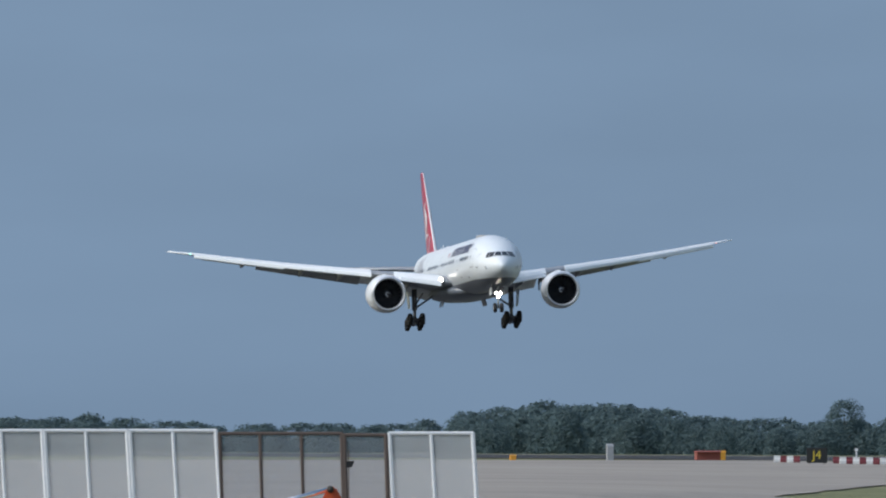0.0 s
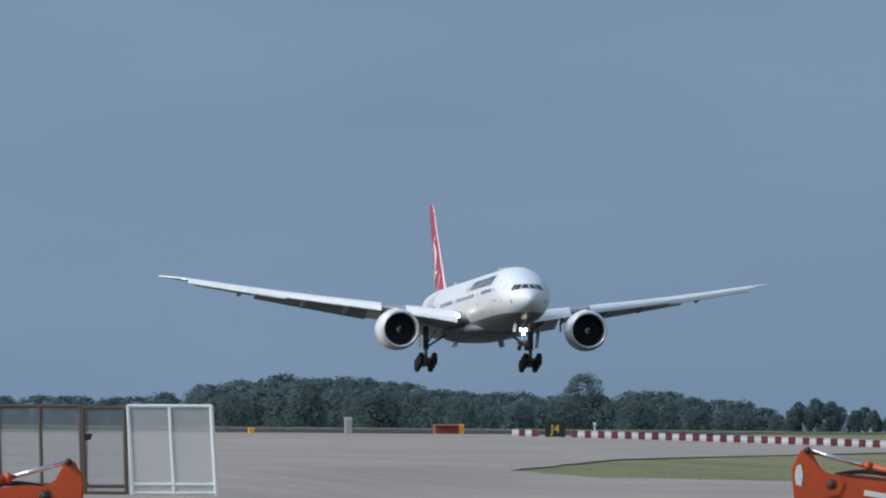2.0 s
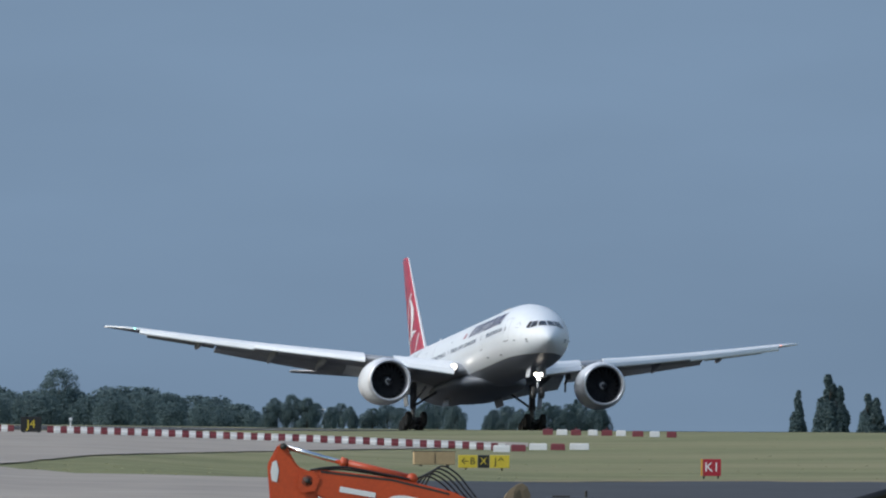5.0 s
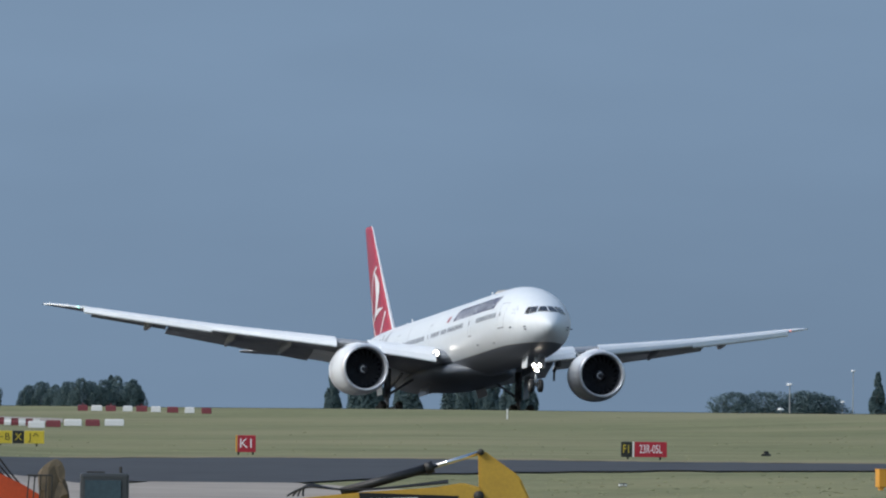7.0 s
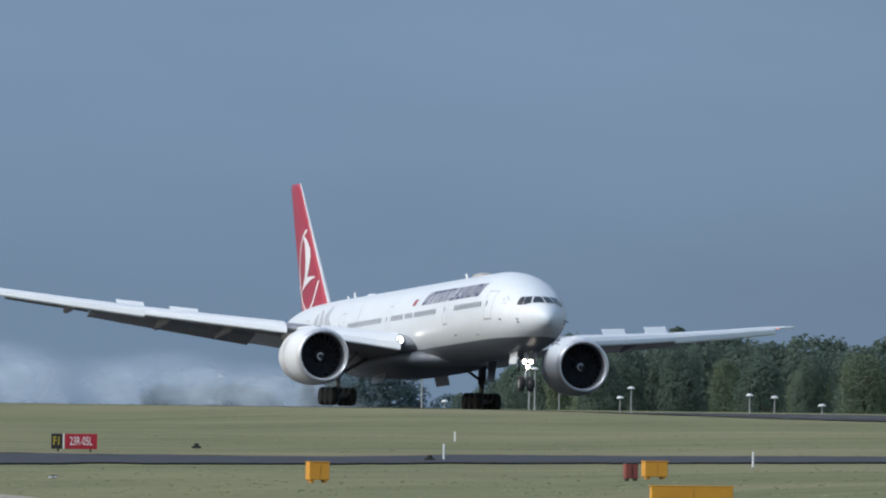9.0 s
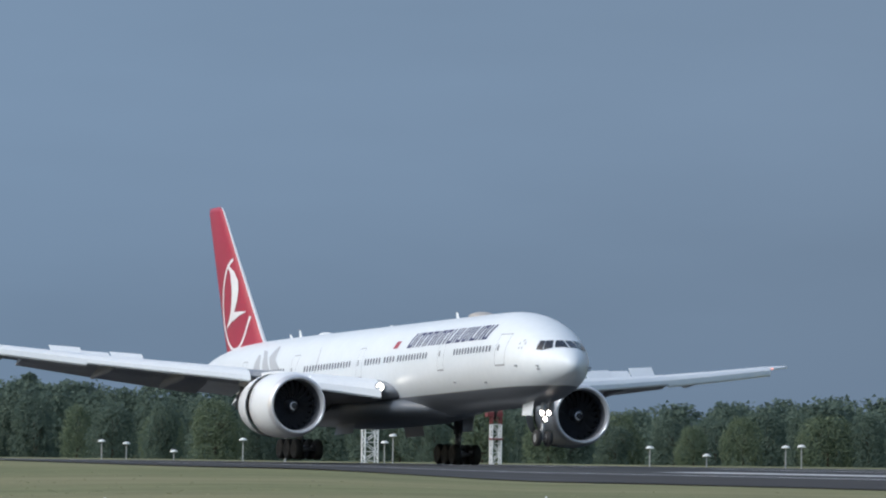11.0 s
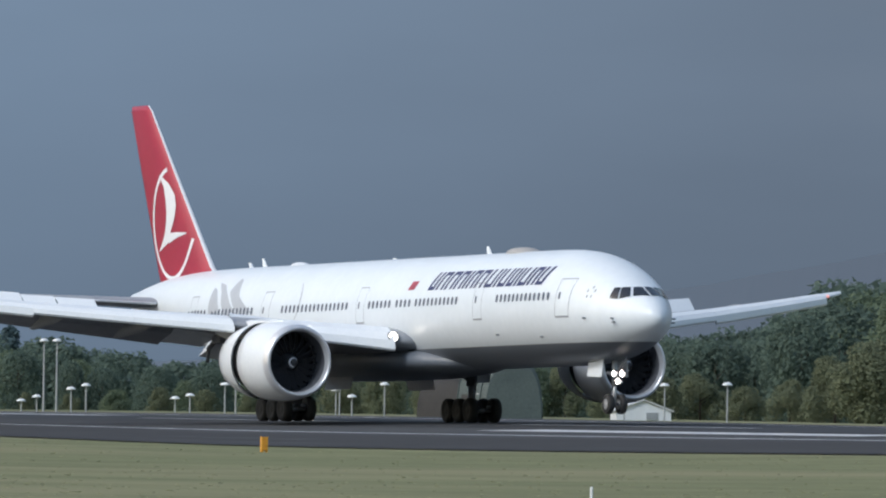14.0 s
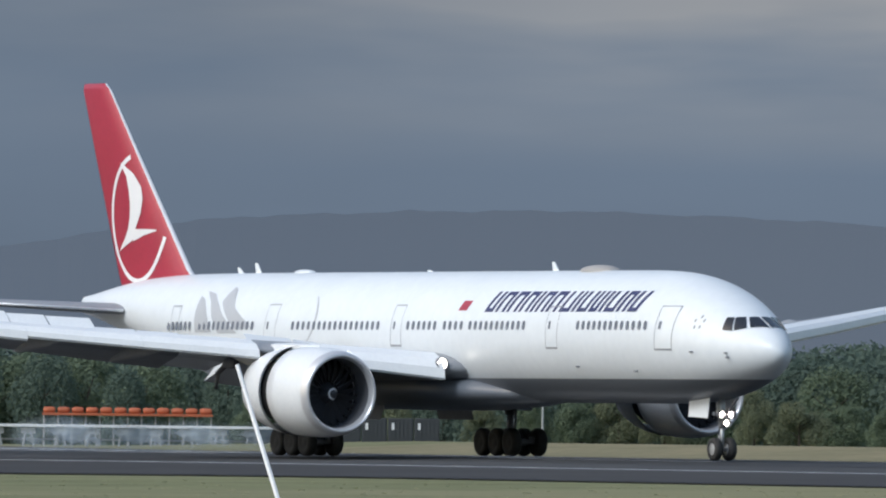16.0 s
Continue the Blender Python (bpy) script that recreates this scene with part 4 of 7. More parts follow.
# wings with slats, flaps, spoilers and flap track fairings
wings, spoilers = {}, []
for side in (-1, 1):
    root = Vector((5.0, side * 2.6, 4.3))
    sh = -root
    wname = "wing"
    bm = bmesh.new()
    loft(bm, [foil(side * y, le, ch, z, t, tw) for y, le, ch, z, t, tw in SECT])
    bmesh.ops.translate(bm, verts=bm.verts[:], vec=sh)
    wg = part(wname, bm, "wing", plane, "long swept grey wing with raked tip", True)
    wg.matrix_basis = Matrix.Translation(root)
    wings[side] = wg
    # drooped slats along the leading edge
    for ya, yb in ((3.7, 8.6), (11.0, 15.59), (15.6, 20.19), (20.2, 24.89), (24.9, 29.7)):
        bm = bmesh.new()
        rings = []
        for y in (ya, (ya + yb) / 2, yb):
            le, ch, z, t, tw = sect_at(y)
            h = 0.055 * ch + 0.12
            dp = 0.22 + 0.031 * ch + (0.14 if ya > 19 else 0.0)
            rings.append([(le + 0.40, side * y, z - dp), (le + 0.52, side * y, z - dp + 0.10), (le + 0.46, side * y, z - 0.05), (le + 0.12, side * y, z + h * 0.45), (le - 0.55, side * y, z + h * 0.85), (le - 0.5, side * y, z + h * 0.7), (le + 0.08, side * y, z + h * 0.15), (le + 0.3, side * y, z - dp + 0.06)])
        loft(bm, rings)
        bmesh.ops.translate(bm, verts=bm.verts[:], vec=sh)
        part("slat", bm, "white", wg, "extended pale slat", False)
    # bare leading edge of the raked tip
    bm = bmesh.new()
    rings = []
    for y in (29.75, 30.8, 31.8, 32.35):
        le, ch, z, t, tw = sect_at(y)
        rings.append([(le + 0.06, side * y, z - 0.05), (le + 0.08, side * y, z), (le + 0.04, side * y, z + 0.06), (le - 0.22 * ch, side * y, z + 0.06 * ch + 0.05), (le - 0.2 * ch, side * y, z - 0.03)])
    loft(bm, rings)
    bmesh.ops.translate(bm, verts=bm.verts[:], vec=sh)
    part("tip_edge", bm, "white", wg, "pale raked tip edge")
    # flaps hanging below the trailing edge
    for ya, yb, drop, ln in ((3.3, 8.7, 1.25, 3.0), (9.05, 11.3, 0.8, 1.9), (11.35, 22.6, 0.95, 1.9), (22.8, 28.6, 0.02, 0.7)):
        bm = bmesh.new()
        rings = []
        for k in range(4):
            y = ya + (yb - ya) * k / 3
            le, ch, z, t, tw = sect_at(y)
            sc = 1.0 if yb < 12 else 1.0 - 0.35 * (y - ya) / (yb - ya)
            te = over(y, 0.93)
            rings.append([(te.x + 0.5, side * y, te.z - 0.05), (te.x - 0.2, side * y, te.z - 0.02 - 0.12 * drop), (te.x - ln * 0.6 * sc, side * y, te.z - drop * 0.45 * sc), (te.x - ln * sc, side * y, te.z - drop * sc), (te.x - ln * 0.6 * sc, side * y, te.z - drop * 0.62 * sc - 0.1), (te.x, side * y, te.z - 0.38)])
        loft(bm, rings)
        bmesh.ops.translate(bm, verts=bm.verts[:], vec=sh)
        part("flap", bm, "wing" if ya > 10 else "white", wg, "extended flap")
    # fairings of the flap tracks
    for y, lnn in ((6.4, 4.2), (13.6, 3.6), (17.8, 3.2), (24.2, 2.0)):
        bm = bmesh.new()
        p0 = under(y, 0.45)
        te = over(y, 0.98)
        rings = []
        for k in range(8):
            f = k / 7
            cx = p0.x + (te.x - lnn * 0.55 - p0.x) * f
            cz = p0.z - 0.05 - 0.10 * f - (1.05 if lnn > 3 else 0.6) * max(0, f - 0.45) ** 1.3
            w, h = 0.26 * math.sin(math.pi * min(1, f * 0.93 + 0.07)) ** 0.6 + 0.01, 0.42 * math.sin(math.pi * min(1, f * 0.93 + 0.07)) ** 0.6 + 0.01
            rings.append([(cx, side * y + w * math.cos(2 * math.pi * i / 12), cz + h * math.sin(2 * math.pi * i / 12)) for i in range(12)])
        loft(bm, rings)
        bmesh.ops.translate(bm, verts=bm.verts[:], vec=sh)
        part("flap_fairing", bm, "wing", wg, "canoe-shaped fairing", True)
    # spoiler panels, raised after touchdown
    for ya, yb in ((4.0, 6.2), (6.3, 8.6), (11.6, 13.4), (13.45, 15.35), (15.4, 17.35), (17.4, 19.05), (19.1, 21.0)):
        bm = bmesh.new()
        pa, pb = over(ya, 0.72), over(yb, 0.72)
        h = Vector((pa.x, side * pa.y, pa.z + 0.03))
        d = Vector((pb.x, side * pb.y, pb.z + 0.03)) - h
        lna, lnb = (1.35, 1.3) if ya < 10 else (1.2, 1.1)
        qa, qb = over(ya, 0.72 + lna / sect_at(ya)[1]), over(yb, 0.72 + lnb / sect_at(yb)[1])
        va = Vector((qa.x, side * qa.y, qa.z + 0.035)) - h
        vb = Vector((qb.x, side * qb.y, qb.z + 0.035)) - h
        dn = Vector((0, 0, 0.04))
        loft(bm, [[Vector((0, 0, 0)), va, va + dn * 0.6, dn], [d, vb, vb + dn * 0.6, d + dn]])
        sp = part("spoiler", bm, "white", wg, "hinged spoiler panel")
        sp.matrix_basis = Matrix.Translation(h + sh)
        spoilers.append((sp, h + sh, d.normalized() * side, ya))
    # drive arm of the inboard flap
    bm = bmesh.new()
    c = Vector((0, side * 9.0, 0)) + sh
    box(bm, c + Vector((-1.1, 0, 4.45)), (1.2, 0.35, 0.5), bevel=0.08)
    rod(bm, c + Vector((-1.5, 0, 4.4)), c + Vector((-2.5, 0, 3.95)), 0.13)
    rod(bm, c + Vector((-2.4, 0, 4.0)), c + Vector((-2.65, 0, 3.2)), 0.09)
    part("flap_drive", bm, "strut", wg, "dark flap drive arm", True)
    # tip lamp
    bm = bmesh.new()
    bmesh.ops.create_uvsphere(bm, u_segments=10, v_segments=6, radius=0.07, matrix=Matrix.Translation(Vector((-7.0, side * 30.1, 7.32)) + sh))
    part("tip_light", bm, "navg" if side < 0 else "navr", wg, "small glowing tip light", True)
    # landing light sunk into the root
    for nm, mat, prof in (("light_housing", "strut", ((-0.5, 0.29), (0.0, 0.29), (0.0, 0.27), (-0.48, 0.25))), ("landing_light", "rootlamp", ((-0.12, 0.255), (-0.2, 0.01)))):
        bm = bmesh.new()
        lathe(bm, prof, 20, Vector((10.62, side * 3.7, 4.42)) + sh)
        part(nm, bm, mat, wg, "bright landing light" if mat == "rootlamp" else "", True)

# engines
sleeves, fan_proto = {}, None
for side in (-1, 1):
    eng = new("engine")
    eng.parent = plane
    eng.matrix_basis = Matrix.Translation((12.05, side * 9.78, 3.0)) @ pose(0, 0, 0, 0, 1.5, side * -1.5)
    tagged(eng, "large white nacelle with a polished inlet ring and dark fan")
    bm = bmesh.new()
    lathe(bm, ((-0.45, 1.98), (-0.9, 2.05), (-1.8, 2.12), (-2.8, 2.12), (-3.6, 2.09), (-3.6, 2.0), (-2.0, 1.95)), 56)
    part("fan_cowl", bm, "white", eng, "white fan cowl", True)
    bm = bmesh.new()
    lathe(bm, ((-0.45, 1.985), (-0.2, 1.93), (-0.06, 1.86), (0.0, 1.78), (-0.03, 1.72), (-0.15, 1.66), (-0.4, 1.63)), 56)
    part("inlet_ring", bm, "bare", eng, "polished metal inlet ring", True)
    bm = bmesh.new()
    lathe(bm, ((-0.4, 1.63), (-0.9, 1.62), (-1.75, 1.64)), 56)
    part("inlet_lining", bm, "dark", eng, "dark grey inlet lining", True)
    bm = bmesh.new()
    lathe(bm, ((-2.0, 1.7), (-2.0, 0.02)), 40)
    part("fan_back", bm, "black", eng)
    if fan_proto is None:
        bm = bmesh.new()
        rings = []
        for k in range(6):
            f = k / 5
            r = 0.5 + 1.13 * f
            tw = 0.5 + 0.6 * f
            cw = 0.16 + 0.10 * math.sin(math.pi * min(1, f + 0.2))
            aa = 0.30 * f * f - 0.1 * f
            e = Vector((0, math.cos(aa), math.sin(aa)))
            tt = Vector((0, -math.sin(aa), math.cos(aa)))
            c = e * r + Vector((-1.45, 0, 0))
            dv = (tt * math.sin(tw) + Vector((math.cos(tw), 0, 0))) * cw
            th = dv.cross(e).normalized() * 0.012
            rings.append([c - dv + th, c + dv + th, c + dv - th, c - dv - th])
        loft(bm, rings)
        fan_proto = part("fan_blade", bm, "blade", eng)
    else:
        share("fan_blade", fan_proto, Matrix(), eng)
    for i in range(1, 22):
        share("fan_blade", fan_proto, pose(0, 0, 0, 360 * i / 22), eng)
    bm = bmesh.new()
    lathe(bm, ((-0.62, 0.01), (-0.7, 0.12), (-0.9, 0.27), (-1.2, 0.42), (-1.5, 0.5)), 28)
    sp = part("spinner", bm, "blade", eng, "black spinner", True)
    bm = bmesh.new()
    for i in range(16):
        a0, a1 = 0.3 + 4.6 * i / 16, 0.3 + 4.6 * (i + 1) / 16
        r0, r1 = 0.10 + 0.16 * i / 16, 0.10 + 0.16 * (i + 1) / 16
        xx = lambda r: -0.655 - r * 0.78 + 0.03
        q = [(xx(r0), r0 * math.cos(a0), r0 * math.sin(a0)), (xx(r0 + 0.075), (r0 + 0.075) * math.cos(a0), (r0 + 0.075) * math.sin(a0)), (xx(r1 + 0.075), (r1 + 0.075) * math.cos(a1), (r1 + 0.075) * math.sin(a1)), (xx(r1), r1 * math.cos(a1), r1 * math.sin(a1))]
        bm.faces.new([bm.verts.new(p) for p in q])
    part("spiral", bm, "mark", sp, "white painted spiral")
    bm = bmesh.new()
    lathe(bm, ((-3.5, 1.93), (-4.6, 1.80), (-5.3, 1.62)), 48)
    part("cascade", bm, "black", eng, "black reverser cascade", True)
    bm = bmesh.new()
    lathe(bm, ((-3.62, 2.085), (-4.4, 2.02), (-5.3, 1.86), (-6.1, 1.66), (-6.1, 1.6), (-5.0, 1.78), (-3.62, 2.0)), 56)
    sl_ = part("reverser_sleeve", bm, "white", eng, "white sliding reverser sleeve", True)
    sleeves[side] = sl_
    bm = bmesh.new()
    lathe(bm, ((-5.0, 1.25), (-6.3, 1.15), (-7.4, 0.85), (-7.9, 0.72), (-7.9, 0.5), (-6.5, 0.5)), 40)
    part("core_cowl", bm, "bare", eng, "bare metal core cowl", True)
    bm = bmesh.new()
    lathe(bm, ((-7.0, 0.5), (-8.2, 0.4), (-9.0, 0.08)), 28)
    part("exhaust_cone", bm, "strut", eng, "dark exhaust cone", True)
    bm = bmesh.new()
    rings = []
    for x, w, zb, zt in ((-2.2, 0.05, 1.95, 2.10), (-3.4, 0.24, 1.9, 2.16), (-4.8, 0.3, 1.6, 2.15), (-6.5, 0.3, 1.2, 2.1), (-9.0, 0.25, 1.1, 1.9), (-11.0, 0.05, 1.4, 1.6)):
        rings.append([(x, -w, zb), (x, w, zb), (x, w, zt), (x, 0, zt + 0.08), (x, -w, zt)])
    loft(bm, rings)
    part("pylon", bm, "white", eng, "white pylon")
    # strake on the inboard flank
    bm = bmesh.new()
    plate(bm, [(-1.4, side * -1.45, 1.5), (-2.9, side * -1.4, 1.5), (-2.8, side * -1.8, 1.95), (-2.1, side * -1.7, 1.8)], 0.03, (0, 0, 1))
    part("strake", bm, "white", eng)


def wheel(parent, name, c, r, w):
    h = new(name)
    h.parent = parent
    h.matrix_basis = Matrix.Translation(c) @ pose(0, 0, 0, 0, 0, 90)
    b = bmesh.new()
    lathe(b, ((-w / 2, r * 0.55), (-w / 2, r * 0.82), (-w * 0.42, r * 0.93), (-w * 0.25, r), (w * 0.25, r), (w * 0.42, r * 0.93), (w / 2, r * 0.82), (w / 2, r * 0.55)), 32)
    part("tyre", b, "tyre", h, "black tyre", True)
    b = bmesh.new()
    lathe(b, ((-w * 0.38, 0.01), (-w * 0.42, r * 0.18), (-w * 0.3, r * 0.3), (-w * 0.44, r * 0.56), (w * 0.44, r * 0.56), (w * 0.3, r * 0.3), (w * 0.42, r * 0.18), (w * 0.38, 0.01)), 24)
    part("rim", b, "hub", h, "pale metal hub", True)
    return h


bogies, gears = {}, {}
for side in (-1, 1):
    y = side * 5.48
    gear = new("main_gear")
    gear.parent = plane
    gear.matrix_basis = Matrix.Translation((0, y, 0))
    gears[side] = gear
    tagged(gear, "six-wheel main landing gear, extended")
    bm = bmesh.new()
    rod(bm, (0, 0, 0.75), (0, 0, 2.4), 0.19, n=16)
    rod(bm, (0, 0, 2.0), (0.1, 0, 4.4), 0.3, n=16)
    part("strut", bm, "strut", gear, "grey oleo strut", True)
    bm = bmesh.new()
    rod(bm, (0, 0, 2.2), (0.3, -side * 2.2, 3.6), 0.11)
    rod(bm, (0.05, 0, 2.5), (3.0, -side * 0.6, 3.8), 0.11)
    rod(bm, (0.35, 0, 1.1), (0.55, 0, 1.8), 0.06)
    rod(bm, (0.55, 0, 1.8), (0.2, 0, 2.5), 0.06)
    part("brace", bm, "strut", gear, "grey drag brace", True)
    bm = bmesh.new()
    plate(bm, [(-0.95, side * 0.62, 2.2), (0.95, side * 0.62, 2.2), (1.2, side * 0.8, 4.1), (-1.2, side * 0.8, 4.1)], 0.05)
    part("gear_door", bm, "white", gear, "white gear door")
    bg = new("bogie")
    bg.parent = gear
    bg.matrix_basis = Matrix.Translation((0, 0, 0.68))
    bogies[side] = (bg, Vector((0, 0, 0.68)))
    bm = bmesh.new()
    rod(bm, (-1.55, 0, 0), (1.55, 0, 0), 0.17)
    for xx in (-1.46, 0, 1.46):
        rod(bm, (xx, -0.72, 0), (xx, 0.72, 0), 0.11)
    for xx in (-1.46, 0, 1.46):
        for yy in (-0.70, 0.70):
            box(bm, (xx, yy * 0.55, 0.18), (0.34, 0.16, 0.16), bevel=0.03)
    part("truck_beam", bm, "strut", bg, "grey truck beam with three axles", True)
    for xx in (-1.46, 0, 1.46):
        for yy in (-0.70, 0.70):
            b = bmesh.new()
            r, w = 0.67, 0.5
            lathe(b, ((-w * 0.38, 0.01), (-w * 0.42, r * 0.2), (-w * 0.3, r * 0.32), (-w * 0.44, r * 0.55), (-w / 2, r * 0.8), (-w * 0.42, r * 0.93), (-w * 0.25, r), (w * 0.25, r), (w * 0.42, r * 0.93), (w / 2, r * 0.8), (w * 0.44, r * 0.55), (w * 0.3, r * 0.32), (w * 0.42, r * 0.2), (w * 0.38, 0.01)), 32)
            wh = part("wheel", b, "tyre", bg, "black tyred wheel", True)
            wh.matrix_basis = Matrix.Translation((xx, yy, 0)) @ pose(0, 0, 0, 0, 0, 90)
# doors that hang open under the belly
for side in (-1, 1):
    bm = bmesh.new()
    plate(bm, [(-1.8, side * 2.3, 2.5), (1.9, side * 2.3, 2.5), (1.8, side * 2.5, 1.75), (-1.7, side * 2.5, 1.75)], 0.05)
    part("belly_door", bm, "belly", plane, "open belly door")

ng = new("nose_gear")
ng.parent = plane
ng.matrix_basis = Matrix.Translation((31.35, 0, 0))
tagged(ng, "twin-wheel nose gear with landing lights")
bm = bmesh.new()
rod(bm, (0, 0, 0.53), (0, 0, 1.7), 0.10, n=14)
rod(bm, (0, 0, 1.5), (-0.05, 0, 3.2), 0.16, n=14)
part("strut", bm, "hub", ng, "pale oleo strut", True)
bm = bmesh.new()
rod(bm, (0, 0, 1.9), (1.5, 0, 2.9), 0.07)
rod(bm, (-0.2, 0, 0.8), (-0.35, 0, 1.25), 0.04)
rod(bm, (-0.35, 0, 1.25), (-0.15, 0, 1.7), 0.04)
rod(bm, (0, -0.4, 0.53), (0, 0.4, 0.53), 0.08)
box(bm, (0.05, 0, 2.15), (0.2, 1.0, 0.18), bevel=0.04)
part("brace", bm, "strut", ng, "grey brace and axle", True)
for yy in (-0.37, 0.37):
    wheel(ng, "wheel", (0, yy, 0.53), 0.53, 0.36)
for yy, zz in ((-0.23, 2.12), (0.23, 2.12), (0.0, 1.74)):
    for nm, mat, prof in (("light_housing", "strut", ((-0.05, 0.12), (0.0, 0.18), (0.42, 0.20), (0.42, 0.185), (0.02, 0.165))), ("landing_light", "lamp", ((0.03, 0.14), (0.02, 0.01)))):
        bm = bmesh.new()
        lathe(bm, prof, 18, Vector((0.16, yy, zz)))
        part(nm, bm, mat, ng, "bright landing light" if mat == "lamp" else "", True)
for yy in (-0.75, 0.75):
    bm = bmesh.new()
    plate(bm, [(-1.9, yy, 2.02), (-0.05, yy, 1.95), (0.05, yy * 0.9, 2.95), (-1.9, yy * 0.9, 2.85)], 0.04)
    part("gear_door", bm, "white", ng, "white nose gear door")

# seconds, x, z, bank, nose up, heading off the runway
FLIGHT = (
    (0.0, -1775.39, 16.69, 1.53, 1.54, -4.29),
    (0.5, -1739.88, 14.75, 0.79, 1.67, -4.35),
    (1.0, -1703.15, 12.49, -0.66, 2.36, -4.31),
    (1.5, -1667.71, 10.53, -0.68, 2.32, -4.39),
    (2.0, -1630.87, 8.64, -0.20, 2.32, -4.05),
    (2.5, -1595.45, 6.85, -0.11, 2.77, -4.10),
    (3.0, -1557.89, 5.20, -0.67, 3.74, -3.82),
    (5.5, -1375.42, 1.94, -0.75, 4.61, -3.62),
    (6.0, -1337.91, 1.65, -0.42, 4.55, -3.66),
    (6.5, -1302.36, 1.60, -0.55, 4.10, -3.73),
    (7.0, -1264.95, 1.45, -1.00, 3.98, -3.62),
    (7.5, -1229.45, 1.42, -0.57, 3.94, -3.61),
    (8.0, -1192.47, 1.84, 0.24, 3.53, -3.34),
    (8.5, -1158.59, 1.89, 0.07, 3.30, -3.10),
    (9.0, -1123.76, 2.23, -1.60, 2.51, -2.36),
    (9.5, -1091.62, 2.28, -1.50, 2.26, -1.79),
    (12.0, -923.64, 2.46, -0.48, 2.11, -0.15),
    (12.5, -891.39, 2.34, 0.05, 2.35, -0.84),
    (13.0, -859.49, 2.13, 0.03, 2.10, -1.19),
    (13.5, -829.43, 2.29, 0.10, 1.72, -1.21),
    (14.0, -797.71, 2.23, 0.14, 1.16, -0.96),
    (14.5, -768.85, 2.26, 0.50, 0.44, -0.71),
    (15.0, -738.31, 2.10, 0.52, -0.22, -0.41),
    (15.5, -710.07, 2.15, 0.86, -0.05, -0.35),
    (16.0, -680.15, 2.27, 0.48, 0.05, -0.45),
)
# seconds, upward bend of the right and of the left wing in degrees
FLEX = ((0, 2.9, 2.3), (1.0, 3.2, 2.4), (3.0, 3.5, 2.5), (5.5, 3.1, 2.5), (7.4, 3.0, 2.3), (8.3, 1.7, 1.0), (9.0, 1.2, 0.2), (9.6, 0.8, 0.2), (12, 0.2, 0.2), (16, -0.4, -0.4))


def motions():
    walk(plane, [(t, pose(x, MID_Y, z, bank, -up_, yaw)) for t, x, z, bank, up_, yaw in FLIGHT])
    for side, wg in wings.items():
        root = Vector((5.0, side * 2.6, 4.3))
        walk(wg, [(t, Matrix.Translation(root) @ pose(0, 0, 0, side * (a if side < 0 else b))) for t, a, b in FLEX])
    for sp, h, ax, ya in spoilers:
        rows = []
        # two panels a wing rise at once, the rest once the weight is on the wheels
        if ya in (15.4, 19.1):
            turns = ((0, 0), (8.0, 0), (8.3, 48), (11.5, 52), (16, 52))
        else:
            top = 30 if 10 < ya < 15 else 40 if ya < 10 else 50
            turns = ((0, 0), (9.8, 0), (10.6, top * 0.6), (11.6, top), (16, top))
        for t, a in turns:
            rows.append((t, Matrix.Translation(h) @ Matrix.Rotation(radians(a), 4, ax)))
        walk(sp, rows)
    for side, sl_ in sleeves.items():
        walk(sl_, [(t, pose(x, 0, 0)) for t, x in ((0, 0), (9.9, 0), (11.3, -0.75), (16, -0.75))])
    for side, (bg, c) in bogies.items():
        walk(bg, [(t, Matrix.Translation(c) @ pose(0, 0, 0, 0, a)) for t, a in ((0, -11), (7.3, -11), (8.0, -4), (8.8, 2.5), (12, 2.2), (14.8, 0), (16, 0))])
    for side, gear in gears.items():
        walk(gear, [(t, pose(0, side * 5.48, z)) for t, z in ((0, -0.55), (7.5, -0.5), (8.0, -0.25), (8.8, 0), (16, 0))])
    for puff, rows in puffs:
        walk(puff, rows)


# ---- things on the airfield ----
def facing(az, d, z, turn=0.0):
    """A place at a bearing whose x runs to the right of the eye point's sight and y away from it."""
    return Matrix.Translation(polar(az, d, z)) @ pose(0, 0, 0, 0, 0, 90 - az + turn)


UPRIGHT = pose(0, 0, 0, 90, 0, 0)


def rig_lamp(h):
    """An airfield light: a thin post with a mushroom-shaped hood."""
    ob = thing("approach_light", "pale hooded light on a thin post beside the runway", "light", "lights beyond the runway")
    b = bmesh.new()
    rod(b, (0, 0, -0.8), (0, 0, h - 0.12), 0.055 if h < 3 else 0.075, 0.045, 8)
    part("post", b, "post", ob)
    b = bmesh.new()
    r = 0.30
    loft(b, [[(rr * math.cos(2 * math.pi * i / 14), rr * math.sin(2 * math.pi * i / 14), zz) for i in range(14)] for rr, zz in ((r * 0.35, h - 0.14), (r, h - 0.13), (r * 0.95, h - 0.06), (r * 0.6, h + 0.03), (r * 0.1, h + 0.06))])
    part("hood", b, "frame", ob, "white hood", True)
    b = bmesh.new()
    rod(b, (0, 0, -0.8), (0, 0, -0.65), 0.2, 0.12, 10)
    part("foot", b, "post", ob)
    return ob


